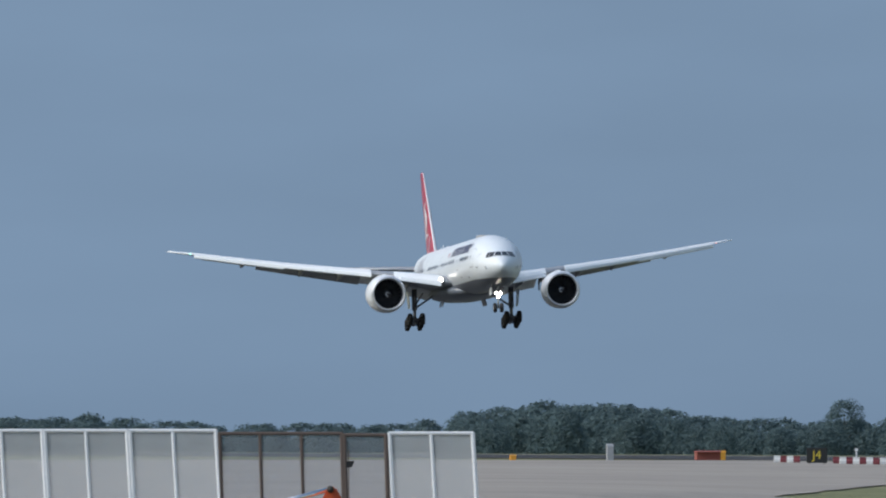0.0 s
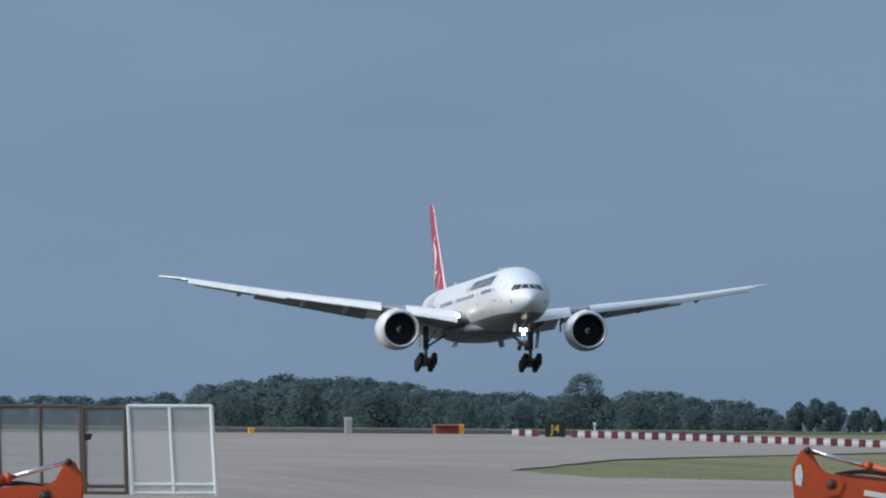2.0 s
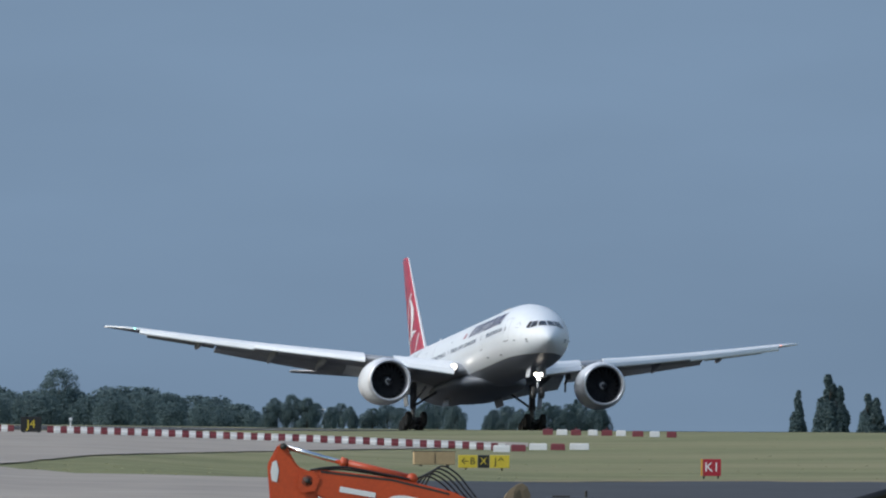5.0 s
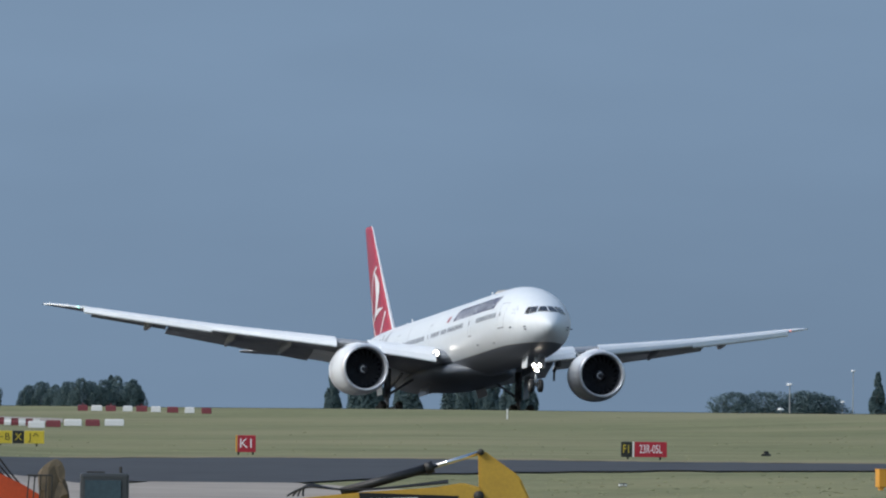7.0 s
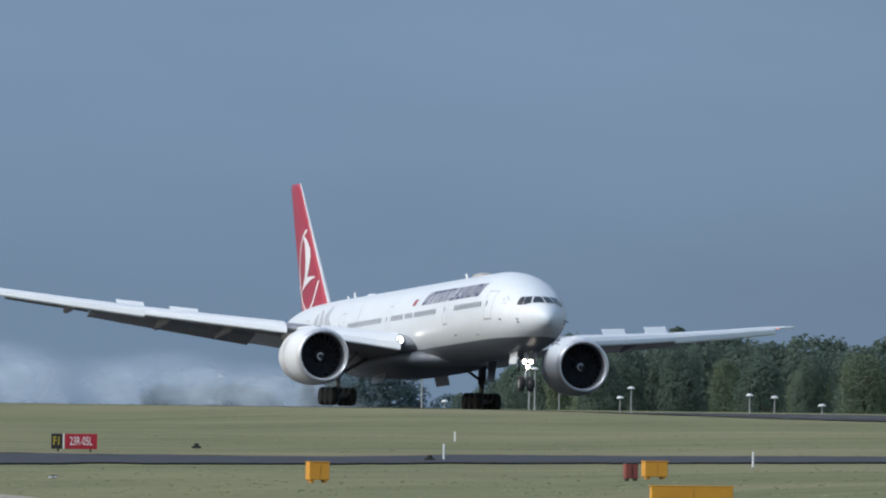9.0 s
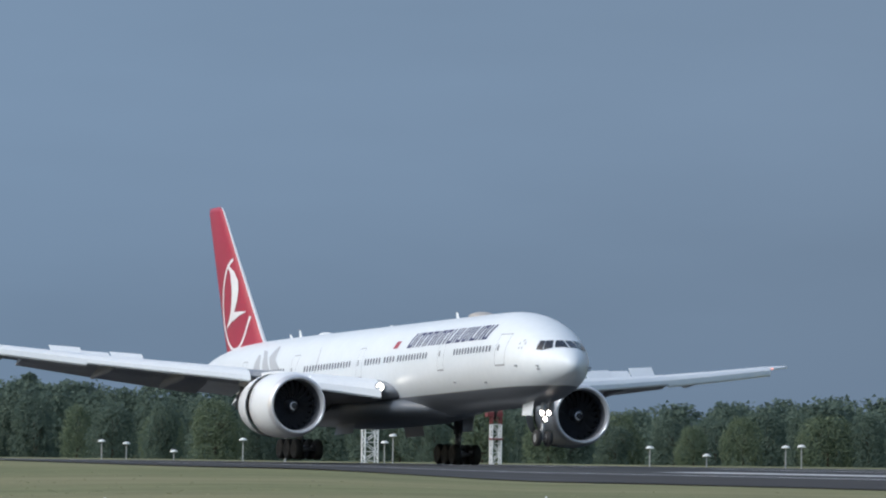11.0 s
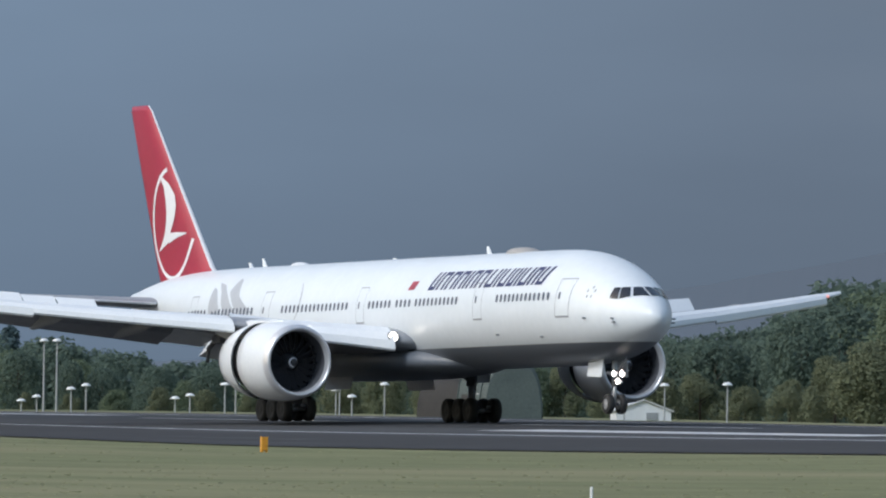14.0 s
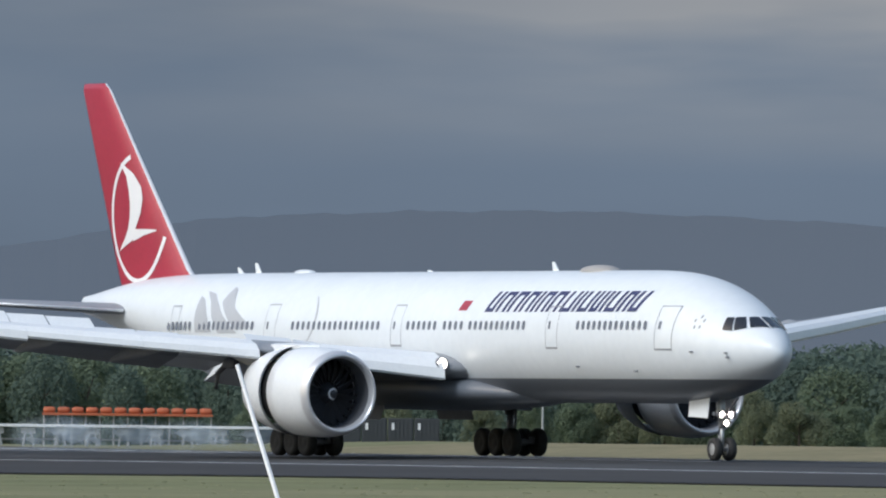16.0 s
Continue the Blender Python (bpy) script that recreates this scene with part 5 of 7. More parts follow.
LAMPS = [(13.722, -0.16, -1.32), (14.424, -0.95, -1.33), (15.579, -0.76, -1.15), (15.927, -0.58, -1.14), (17.003, -1.12, -1.33), (17.035, 0.43, -1.32), (17.224, -0.66, -1.29), (17.261, 1.28, -1.28), (17.752, 1.31, -1.43), (17.834, -0.92, -1.55), (18.134, 1.28, -1.64), (18.154, 1.17, -1.63), (18.241, 0.7, -1.62), (18.458, -0.56, -1.65), (18.497, 0.05, -1.64), (18.919, -0.31, -1.65), (19.007, -0.43, -1.63), (19.176, -0.89, -1.66), (19.422, -0.11, -1.62), (19.572, 1.82, -1.58), (19.925, -0.18, -1.61), (19.955, 0.25, -1.61), (20.869, -0.3, -1.6), (21.071, -0.75, -1.59), (21.352, -0.17, -1.81), (21.408, -0.12, -1.59), (21.809, -0.87, -1.65), (21.919, 2.59, -1.62), (22.422, -0.74, -1.66), (22.604, -0.28, -1.62), (22.945, -0.81, -1.97), (23.0, -0.55, -1.64), (23.024, 2.93, -1.63), (23.07, 2.94, -1.62), (23.122, -0.04, -1.93), (23.175, 0.19, -1.6), (23.492, -0.55, -1.85), (23.545, -0.36, -1.59), (23.669, 0.35, -1.68), (23.707, 0.37, -1.56), (23.88, 3.17, -1.67), (24.064, 0.09, -1.8), (24.077, 0.23, -1.7), (24.121, -0.31, -1.79), (24.237, 0.48, -1.76), (25.09, 0.3, -1.84), (25.233, 0.63, -1.9), (25.456, 0.73, -1.83)]
for az, e1, e0 in LAMPS:
    d = max(FAR_Y / math.sin(radians(az)) + 14, reach(az, e0 - 0.15)) if az > 15 else max(1080, min(1800, reach(az, e0)))
    d = min(d, 1900)
    z0, z1 = 4 + e0 * 0.001 * d, 4 + e1 * 0.001 * d
    g = ground_z(az, d)
    o = rig_lamp(max(0.5, z1 - g - 0.06))
    o.matrix_basis = facing(az, d, g)

# red and white lattice masts, a tall one and a short one
for az, el, wd, lb in ((19.873, 4.8, 0.5, "lattice mast, white below and red above"), (20.32, 2.2, 0.34, "short lattice mast, white below and red above")):
    d = FAR_Y / math.sin(radians(az)) + 18
    g = ground_z(az, d)
    ht = 4 + el * 0.001 * d - g
    mast = thing("lattice_mast", lb, "mast", m=facing(az, d, g, 20))
    for name, mat, za, zb in (("lower_section", "frame", -0.5, ht * 0.66), ("upper_section", "barred", ht * 0.66 + 0.004, ht)):
        b = bmesh.new()
        for sx in (-1, 1):
            for sy in (-1, 1):
                rod(b, (sx * wd, sy * wd * 0.7, za), (sx * wd, sy * wd * 0.7, zb), 0.06, n=6)
        k = int((zb - za) / 0.62)
        for i in range(k):
            z0, z1 = za + (zb - za) * i / k, za + (zb - za) * (i + 1) / k
            for sy in (-1, 1):
                s = 1 if i % 2 else -1
                rod(b, (-wd * s, sy * wd * 0.7, z0), (wd * s, sy * wd * 0.7, z1), 0.035, n=5)
                rod(b, (-wd, sy * wd * 0.7, z1), (wd, sy * wd * 0.7, z1), 0.03, n=5)
                rod(b, (sy * wd, -wd * 0.7 * s, z0), (sy * wd, wd * 0.7 * s, z1), 0.035, n=5)
        part(name, b, mat, mast)
    b = bmesh.new()
    box(b, (0, 0, ht * 0.42), (wd * 2.6, wd * 1.8, 0.12), bevel=0.02)
    box(b, (-0.15, 0, ht * 0.82), (wd * 3.4, wd * 1.8, 0.3), bevel=0.03)
    part("platform", b, "barred", mast, "red platform")


# ---- signs ----
def sign(label, az0, az1, e1, e0, boards, thick=0.25):
    """A low airfield sign; boards: share of the width, face, words, word colour."""
    az = (az0 + az1) / 2
    d = reach(az, e0)
    w, h = radians(az1 - az0) * d, (e1 - e0) * 0.001 * d
    g = ground_z(az, d)
    ob = thing("airfield_sign", label, "sign", "airfield signs", m=facing(az, d, g))
    for sx in (-0.35, 0.35):
        b = bmesh.new()
        box(b, (sx * w, 0.05, 0.05), (0.08, 0.08, 0.3))
        part("leg", b, "grime", ob)
    x = -w / 2
    for share_, face, text, ink in boards:
        bw = share_ * w
        b = bmesh.new()
        box(b, (x + bw / 2, 0, 0.12 + h / 2), (bw - 0.02, thick, h), bevel=0.02)
        bd = part("board", b, face, ob)
        if text:
            words("writing", text, h * 0.78, ink, bd, Matrix.Translation((x + bw / 2, -thick / 2 - 0.006, 0.12 + h / 2)) @ UPRIGHT, "", min(1.0, bw / (h * 0.55 * max(1, len(text)))))
        x += bw
    return ob


sign("black taxiway sign lettered J4 in yellow beside the barriers", 12.644, 12.718, -0.91, -1.86, ((1.0, "signblack", "J4", "signyellow"),))
sign("yellow and black taxiway sign with arrows on the grass", 14.199, 14.383, -3.15, -3.94, ((0.38, "signyellow", "\u2190B", "signblack"), (0.23, "signblack", "X", "signyellow"), (0.39, "signyellow", "J\u2191", "signblack")))
sign("red taxiway sign lettered K1 in white on the grass", 15.062, 15.135, -3.32, -4.37, ((0.1, "boxyellow", "", ""), (0.9, "signred", "K1", "mark")))
sign("black F1 board beside a red runway sign 23R-05L", 16.433, 16.598, -3.5, -4.45, ((0.25, "signblack", "F1", "signyellow"), (0.04, "frame", "", ""), (0.71, "signred", "23R-05L", "mark")))


def crate(label, az0, az1, e1, e0, mat, deep=0.5, name="marker_box", cat="marker"):
    az = (az0 + az1) / 2
    d = reach(az, e0)
    w, h, g = radians(az1 - az0) * d, (e1 - e0) * 0.001 * d, ground_z(az, d)
    ob = thing(name, label, cat, m=facing(az, d, g, 14))
    b = bmesh.new()
    box(b, (0, 0, h * 0.56), (w * 0.92, deep, h * 0.86), bevel=0.03)
    part("casing", b, mat, ob)
    b = bmesh.new()
    for i in range(2):
        box(b, ((i - 0.5) * w * 0.6, 0, h * 0.06), (0.1, deep * 0.8, h * 0.14))
    box(b, (0, 0, h * 1.0), (w * 0.96, deep * 1.06, 0.03), bevel=0.008)
    box(b, (0, -deep / 2 - 0.01, h * 0.5), (0.03, 0.02, h * 0.7))
    part("frame", b, "grime" if mat != "boxyellow" else "boxyellow", ob)
    return ob


crate("orange-yellow marker box on the grass", 17.34, 17.421, -4.94, -6.23, "boxyellow", 0.6)
crate("orange-yellow marker box beside a taxiway", 18.534, 18.625, -4.64, -5.74, "boxyellow", 0.6)
crate("dull brown cabinet beside a yellow box", 18.469, 18.520, -4.74, -5.83, "brick", 0.4)
crate("long yellow signboard seen from behind", 18.547, 18.873, -6.18, -7.1, "boxyellow", 0.3, "signboard", "sign")
crate("small yellow marker on the grass verge", 23.796, 23.822, -3.06, -4.0, "boxyellow", 0.3)
crate("pale timber-coloured signboard seen from behind", 14.032, 14.196, -2.79, -3.75, "ply", 0.3, "signboard", "sign")
crate("small white marker on the grass", 16.425, 16.455, -6.0, -6.18, "frame", 0.2)
for az, e1, e0 in ((17.87, -3.0, -3.5), (16.03, -1.4, -2.0), (17.83, -3.75, -4.75), (24.972, -6.0, -6.9), (18.93, -4.0, -4.9), (20.5, -3.6, -4.2)):
    d = reach(az, e0)
    b = bmesh.new()
    rod(b, (0, 0, -0.1), (0, 0, (e1 - e0) * 0.001 * d), 0.05, 0.04, 8)
    rod(b, (0, 0, (e1 - e0) * 0.001 * d), (0, 0, (e1 - e0) * 0.001 * d + 0.05), 0.05, 0.02, 8)
    o = tagged(part("marker_peg", b, "frame"), "thin pale peg standing in the grass", "peg", "pegs in the grass")
    o.matrix_basis = facing(az, d, ground_z(az, d))

# low black lights at the edge of the taxiway
for az, e in ((16.95, -4.2), (17.78, -4.78)):
    d = reach(az, e)
    ob = thing("taxiway_light", "low black light beside the taxiway", "light", "taxiway lights", m=facing(az, d, ground_z(az, d) + 0.05))
    b = bmesh.new()
    box(b, (0, 0, 0.05), (0.44, 0.3, 0.1), bevel=0.02)
    part("base", b, "signblack", ob)
    b = bmesh.new()
    rod(b, (0, 0, 0.1), (0, 0, 0.22), 0.13, 0.10, 12)
    part("lens", b, "black", ob)

# ---- red and white barriers ----
LINE = ((12.54, -1.75), (12.91, -1.90), (13.62, -2.28), (14.34, -2.75))
protos = {}
for mat in ("barred", "barwhite"):
    b = bmesh.new()
    s = 0.21
    loft(b, [[(-s, -0.2, 0), (s, -0.2, 0), (s, 0.2, 0), (-s, 0.2, 0)], [(-s, -0.2, 0.2), (s, -0.2, 0.2), (s, 0.2, 0.2), (-s, 0.2, 0.2)], [(-s, -0.11, 0.3), (s, -0.11, 0.3), (s, 0.11, 0.3), (-s, 0.11, 0.3)], [(-s, -0.1, 0.44), (s, -0.1, 0.44), (s, 0.1, 0.44), (-s, 0.1, 0.44)]])
    bmesh.ops.bevel(b, geom=b.edges[:], offset=0.012, segments=1, affect="EDGES")
    protos[mat] = tagged(part("barrier", b, mat), ("dull red" if mat == "barred" else "white") + " plastic barrier block in a long row", "barrier", "row of barriers")
az, i = 12.54, 0
while az < 14.36:
    for p, q in zip(LINE, LINE[1:]):
        if p[0] <= az <= q[0]:
            break
    e = p[1] + (q[1] - p[1]) * (az - p[0]) / (q[0] - p[0])
    d = reach(az, e)
    m = facing(az, d, ground_z(az, d) + 0.05, random.uniform(-6, 6))
    if not 12.63 < az < 12.73:
        pr_ = protos["barred" if i % 2 else "barwhite"]
        if i < 2:
            pr_.matrix_basis = m
        else:
            copy_thing(pr_, m)
    az += math.degrees(0.43 / d)
    i += 1
for k, (az, e, w) in enumerate(((14.355, -2.82, 1.0), (14.415, -2.75, 0.9), (14.485, -2.66, 1.1), (14.555, -2.66, 0.9), (14.632, -2.64, 1.2), (14.52, -1.72, 0.75), (14.57, -1.72, 0.8), (14.62, -1.73, 0.75), (14.68, -1.73, 0.7), (14.73, -1.74, 0.8), (14.78, -1.76, 0.7), (14.84, -1.78, 0.8), (14.90, -1.80, 0.7), (14.96, -1.82, 0.7))):
    d = reach(az, e)
    b = bmesh.new()
    loft(b, [[(-w / 2, -0.25, 0), (w / 2, -0.25, 0), (w / 2, 0.25, 0), (-w / 2, 0.25, 0)], [(-w / 2, -0.2, 0.3), (w / 2, -0.2, 0.3), (w / 2, 0.2, 0.3), (-w / 2, 0.2, 0.3)], [(-w / 2 + 0.04, -0.15, 0.42), (w / 2 - 0.04, -0.15, 0.42), (w / 2 - 0.04, 0.15, 0.42), (-w / 2 + 0.04, 0.15, 0.42)]])
    bmesh.ops.bevel(b, geom=b.edges[:], offset=0.02, segments=1, affect="EDGES")
    ob = thing("low_barrier", ("white" if k % 2 == 0 else "dull red") + " low plastic barrier on the grass", "barrier", "low barriers", m=facing(az, d, ground_z(az, d)))
    part("block", b, "barwhite" if k % 2 == 0 else "barred", ob)
    if k in (5, 7, 9):
        b = bmesh.new()
        rod(b, (0, 0, 0.42), (0, 0, 0.55), 0.06, 0.04, 8)
        part("warning_lamp", b, "barred", ob, "small red lamp")

# far small things behind the concrete
for az, w, e1, e0, mat, lb, nm in ((12.293, 1.9, -0.95, -1.55, "brick", "small dull red hut among the trees", "hut"), (12.345, 0.5, -0.95, -1.55, "boxyellow", "small yellow cabinet beside a hut", "cabinet"), (11.60, 0.4, -1.2, -1.58, "boxyellow", "small orange marker at the edge of concrete", "marker_box"), (11.945, 0.45, -0.55, -1.58, "post", "grey roadside cabinet post", "cabinet")):
    d = reach(az, e0 - 0.05)
    h = (e1 - e0) * 0.001 * d
    ob = thing(nm, lb, nm.split("_")[0], m=facing(az, d, ground_z(az, d), 10))
    b = bmesh.new()
    box(b, (0, 0, h * 0.45), (w, min(w, 1.2), h * 0.9), bevel=0.02)
    part("wall", b, mat, ob)
    b = bmesh.new()
    loft(b, [[(-w * 0.55, -w * 0.45, h * 0.9), (w * 0.55, -w * 0.45, h * 0.9), (w * 0.55, w * 0.45, h * 0.9), (-w * 0.55, w * 0.45, h * 0.9)], [(-w * 0.5, -0.05, h * 1.05), (w * 0.5, -0.05, h * 1.05), (w * 0.5, 0.05, h * 1.05), (-w * 0.5, 0.05, h * 1.05)]])
    part("roof", b, mat, ob)
b = bmesh.new()
d = reach(12.823, -1.6)
rod(b, (0, 0, -0.1), (0, 0, 1.0), 0.07, n=8)
box(b, (0, 0, 1.0), (0.3, 0.2, 0.25), bevel=0.03)
tagged(part("marker_post", b, "frame"), "white marker post beside the barriers", "post").matrix_basis = facing(12.823, d, ground_z(12.823, d))

# ---- wire mesh screens in the foreground ----
DF = 560.0
K = radians(1) * DF


def screen(az0, az1, top, mats, label, lean=0.06, mids=1):
    g = ground_z((az0 + az1) / 2, DF) - 0.05
    w, h = (az1 - az0) * K, top - g
    ob = thing("mesh_screen", label, "fence", "mesh screens", m=facing(az0, DF, g))
    t = 0.075
    sk = lambda x, z: (x - lean * (z - h), 0, z)
    for name, x in (("post", 0.03), ("post", w - 0.03)):
        b = bmesh.new()
        rod(b, sk(x, 0), sk(x, h), t, n=8)
        part(name, b, mats[0], ob)
    for i in range(mids):
        x = w * (i + 1) / (mids + 1)
        b = bmesh.new()
        rod(b, sk(x, 0), sk(x, h), t * 0.8, n=8)
        part("mullion", b, mats[0], ob)
    for z in (0.15, h - 2.75, h - 0.02):
        b = bmesh.new()
        rod(b, sk(0, z), sk(w, z), t * 0.8, n=8)
        part("rail", b, mats[0], ob)
    b = bmesh.new()
    plate(b, [Vector(sk(0.05, 0.15)) + Vector((0, 0.02, 0)), Vector(sk(w - 0.05, 0.15)) + Vector((0, 0.02, 0)), Vector(sk(w - 0.05, h - 0.05)) + Vector((0, 0.02, 0)), Vector(sk(0.05, h - 0.05)) + Vector((0, 0.02, 0))], 0.004)
    part("mesh", b, mats[1], ob, "fine wire mesh")
    return ob


for a0, a1 in ((9.32, 9.622), (9.624, 9.924), (9.926, 10.226), (10.229, 10.542)):
    screen(a0, a1, 4.17, ("frame", "mesh"), "white-framed wire mesh screen panel")
screen(10.549, 10.99, 4.07, ("rust", "dimmesh"), "brown-framed grey wire mesh screen", 0.03, 2)
screen(10.993, 11.147, 4.02, ("rust", "dimmesh"), "narrow brown-framed grey mesh screen", 0.03, 0)
screen(11.153, 11.456, 4.08, ("frame", "mesh"), "white-framed wire mesh screen at the end of a row")
fl = thing("floodlight", "small black floodlight on a thin stand", "floodlight", m=facing(11.012, DF - 1, ground_z(11.012, DF - 1)))
zf = 4 - 0.00182 * DF - ground_z(11.012, DF - 1)
b = bmesh.new()
rod(b, (0, 0, 0), (0, 0, zf + 0.5), 0.02, n=6)
part("stand", b, "rust", fl)
b = bmesh.new()
loft(b, [[(-0.1, -0.12, zf - 0.12), (0.12, -0.12, zf - 0.1), (0.2, -0.12, zf + 0.12), (-0.08, -0.12, zf + 0.1)], [(-0.06, 0.1, zf - 0.06), (0.08, 0.1, zf - 0.05), (0.12, 0.1, zf + 0.08), (-0.04, 0.1, zf + 0.07)]])
part("lamp_head", b, "black", fl)
b = bmesh.new()
for dx in (-0.35, 0.35):
    rod(b, (dx, 0, 0.02), (0, 0, 0.5), 0.018, n=6)
part("foot", b, "rust", fl)


# ---- excavators ----
def slab(bm, pts, y0, y1, bevel=0.05):
    """A welded box arm: a side outline of (x, z) given width."""
    plate(bm, [(x, y0, z) for x, z in pts], y1 - y0, (0, 1, 0))
    bmesh.ops.bevel(bm, geom=[e for e in bm.edges], offset=bevel, segments=2, affect="EDGES", clamp_overlap=True)
    return bm


def hose(name, pts, parent, r=0.03):
    cu = bpy.data.curves.new(name, "CURVE")
    cu.dimensions, cu.bevel_depth, cu.bevel_resolution = "3D", r, 2
    sp_ = cu.splines.new("NURBS")
    sp_.points.add(len(pts) - 1)
    for p, q in zip(sp_.points, pts):
        p.co = (*q, 1)
    sp_.use_endpoint_u = True
    sp_.order_u = 3
    tmp = bpy.data.objects.new(name, cu)
    scene.collection.objects.link(tmp)
    me = bpy.data.meshes.new_from_object(tmp.evaluated_get(bpy.context.evaluated_depsgraph_get()))
    bpy.data.objects.remove(tmp)
    me.materials.clear()
    me.materials.append(M["hose"])
    o = new(name, me)
    o.parent = parent
    return o


def machine_base(ob, x, mat, flip, g):
    """House, cab, tracks and counterweight; the local ground lies at g."""
    s = -1 if flip else 1
    b = bmesh.new()
    box(b, (x + s * 1.9, 0.2, g + 1.75), (3.4, 2.6, 1.1), bevel=0.12)
    part("engine_house", b, mat, ob)
    b = bmesh.new()
    box(b, (x + s * 3.4, 0.2, g + 1.7), (0.8, 2.6, 1.2), bevel=0.2)
    part("counterweight", b, "grime", ob, "dark counterweight")
    for yy in (-1.2, 1.4):
        b = bmesh.new()
        slab(b, [(x - 1.2, g + 0.15), (x - 0.8, g), (x + s * 0 + 3.2, g), (x + 3.6, g + 0.2), (x + 3.6, g + 0.7), (x + 3.2, g + 0.95), (x - 0.8, g + 0.95), (x - 1.2, g + 0.75)], yy - 0.3, yy + 0.3, 0.06)
        part("track", b, "grime", ob, "muddy steel track")


# orange machine, arm folded down
DX = 450.0
exo = thing("excavator", "orange excavator with folded arm, working below the bank", "excavator", m=facing(13.516, DX, 0))
gz = ground_z(14.6, DX)
b = bmesh.new()
slab(b, [(0.30, 2.92), (0.5, 2.95), (0.62, 2.7), (0.86, 2.3), (1.3, 2.12), (1.45, 1.75), (1.35, 0.6), (1.2, -0.4), (0.75, -0.6), (0.35, -0.2), (0.12, 0.9), (0.0, 2.35)], -0.2, 0.2)
part("stick", b, "orange", exo, "orange stick, scuffed")
b = bmesh.new()
slab(b, [(1.0, 2.15), (1.55, 2.22), (3.6, 2.0), (5.2, 1.62), (6.2, 1.15), (7.6, 0.3), (7.4, -0.2), (6.9, -0.2), (5.4, 0.62), (3.6, 1.1), (1.7, 1.35), (1.0, 1.7)], -0.28, 0.28)
part("boom", b, "orange", exo, "orange box-section boom")
b = bmesh.new()
rod(b, (0.55, 0, 2.84), (2.15, 0, 2.40), 0.07, n=12)
part("cylinder_rod", b, "chrome", exo, "bright cylinder rod", True)
b = bmesh.new()
rod(b, (2.05, 0, 2.43), (4.05, 0, 1.98), 0.12, n=14)
rod(b, (2.05, 0, 2.43), (2.22, 0, 2.39), 0.15, n=14)
rod(b, (4.05, -0.2, 1.98), (4.05, 0.2, 1.98), 0.16, n=14)
part("cylinder", b, "orange", exo, "orange hydraulic cylinder", True)
for x, z, r in ((1.12, 1.9, 0.16), (0.45, 2.86, 0.1)):
    b = bmesh.new()
    rod(b, (x, -0.33, z), (x, 0.33, z), r, n=16)
    rod(b, (x, -0.37, z), (x, 0.37, z), r * 0.5, n=12)
    part("pivot_pin", b, "grime", exo, "greasy pivot pin", True)
b = bmesh.new()
slab(b, [(0.13, 1.9), (0.28, 1.85), (0.33, 2.2), (0.26, 2.48), (0.14, 2.42), (0.09, 2.15)], -0.225, -0.205, 0.01)
part("badge", b, "frame", exo, "pale oval badge")
b = bmesh.new()
slab(b, [(2.02, 1.60), (3.02, 1.44), (3.04, 1.58), (2.04, 1.76)], -0.30, -0.284, 0.004)
part("name_bar", b, "frame", exo, "white bar of lettering")
b = bmesh.new()
ov = [(4.0 + 0.66 * math.cos(a), 1.22 + 0.27 * math.sin(a) - 0.12 * math.cos(a)) for a in [2 * math.pi * i / 24 for i in range(24)]]
plate(b, [(x, -0.297, z) for x, z in ov], 0.012)
bd = part("badge", b, "frame", exo, "white oval badge with a navy bar")
b = bmesh.new()
plate(b, [(3.52, -0.302, 1.20), (4.48, -0.302, 1.04), (4.50, -0.302, 1.20), (3.54, -0.302, 1.38)], 0.004)
part("name_bar", b, "navy", bd)
for k in range(7):
    y = 0.09 * k - 0.27
    if k < 2:
        hose("hose", [(1.2 + k * 0.2, y, 2.2), (1.9, y, 2.36 - 0.08 * k), (3.0, y, 2.16 - 0.05 * k), (4.0, y, 1.96)], exo, 0.03)
    else:
        hose("hose", [(3.7 + 0.12 * k, y, 1.8), (4.1 + 0.1 * k, y, 2.02 + 0.07 * k), (4.7 + 0.1 * k, y, 1.72 + 0.08 * k), (5.2 + 0.1 * k, y, 1.2 + 0.05 * k), (6.0 + 0.08 * k, y, 0.75)], exo, 0.026)
b = bmesh.new()
slab(b, [(1.5, 2.19), (3.5, 1.97), (5.1, 1.59), (5.1, 1.53), (3.5, 1.91), (1.5, 2.13)], -0.295, -0.284, 0.004)
part("weld_seam", b, "grime", exo, "dirty upper seam of the boom")
b = bmesh.new()
slab(b, [(0.95, 1.55), (1.35, 1.62), (1.5, 1.95), (1.3, 2.2), (0.95, 2.15), (0.8, 1.85)], -0.33, -0.30, 0.02)
part("pivot_plate", b, "orange", exo, "scuffed pivot plate")
machine_base(exo, 6.6, "orange", False, gz)
b = bmesh.new()
box(b, (8.45, -0.8, (1.5 + gz + 1.3) / 2), (1.35, 1.1, 1.5 - gz - 1.3), bevel=0.08)
cabp = part("cab", b, "container", exo, "dark cab")
b = bmesh.new()
box(b, (8.4, -1.37, 0.75), (1.0, 0.02, 1.1), bevel=0.006)
part("cab_window", b, "cabglass", cabp, "dark blue cab window")
b = bmesh.new()
box(b, (8.2, -0.8, 1.52), (0.5, 0.4, 0.06), bevel=0.02)
rod(b, (8.9, -0.8, 1.5), (8.9, -0.8, 1.68), 0.04)
part("roof_hatch", b, "grime", cabp)
b = bmesh.new()
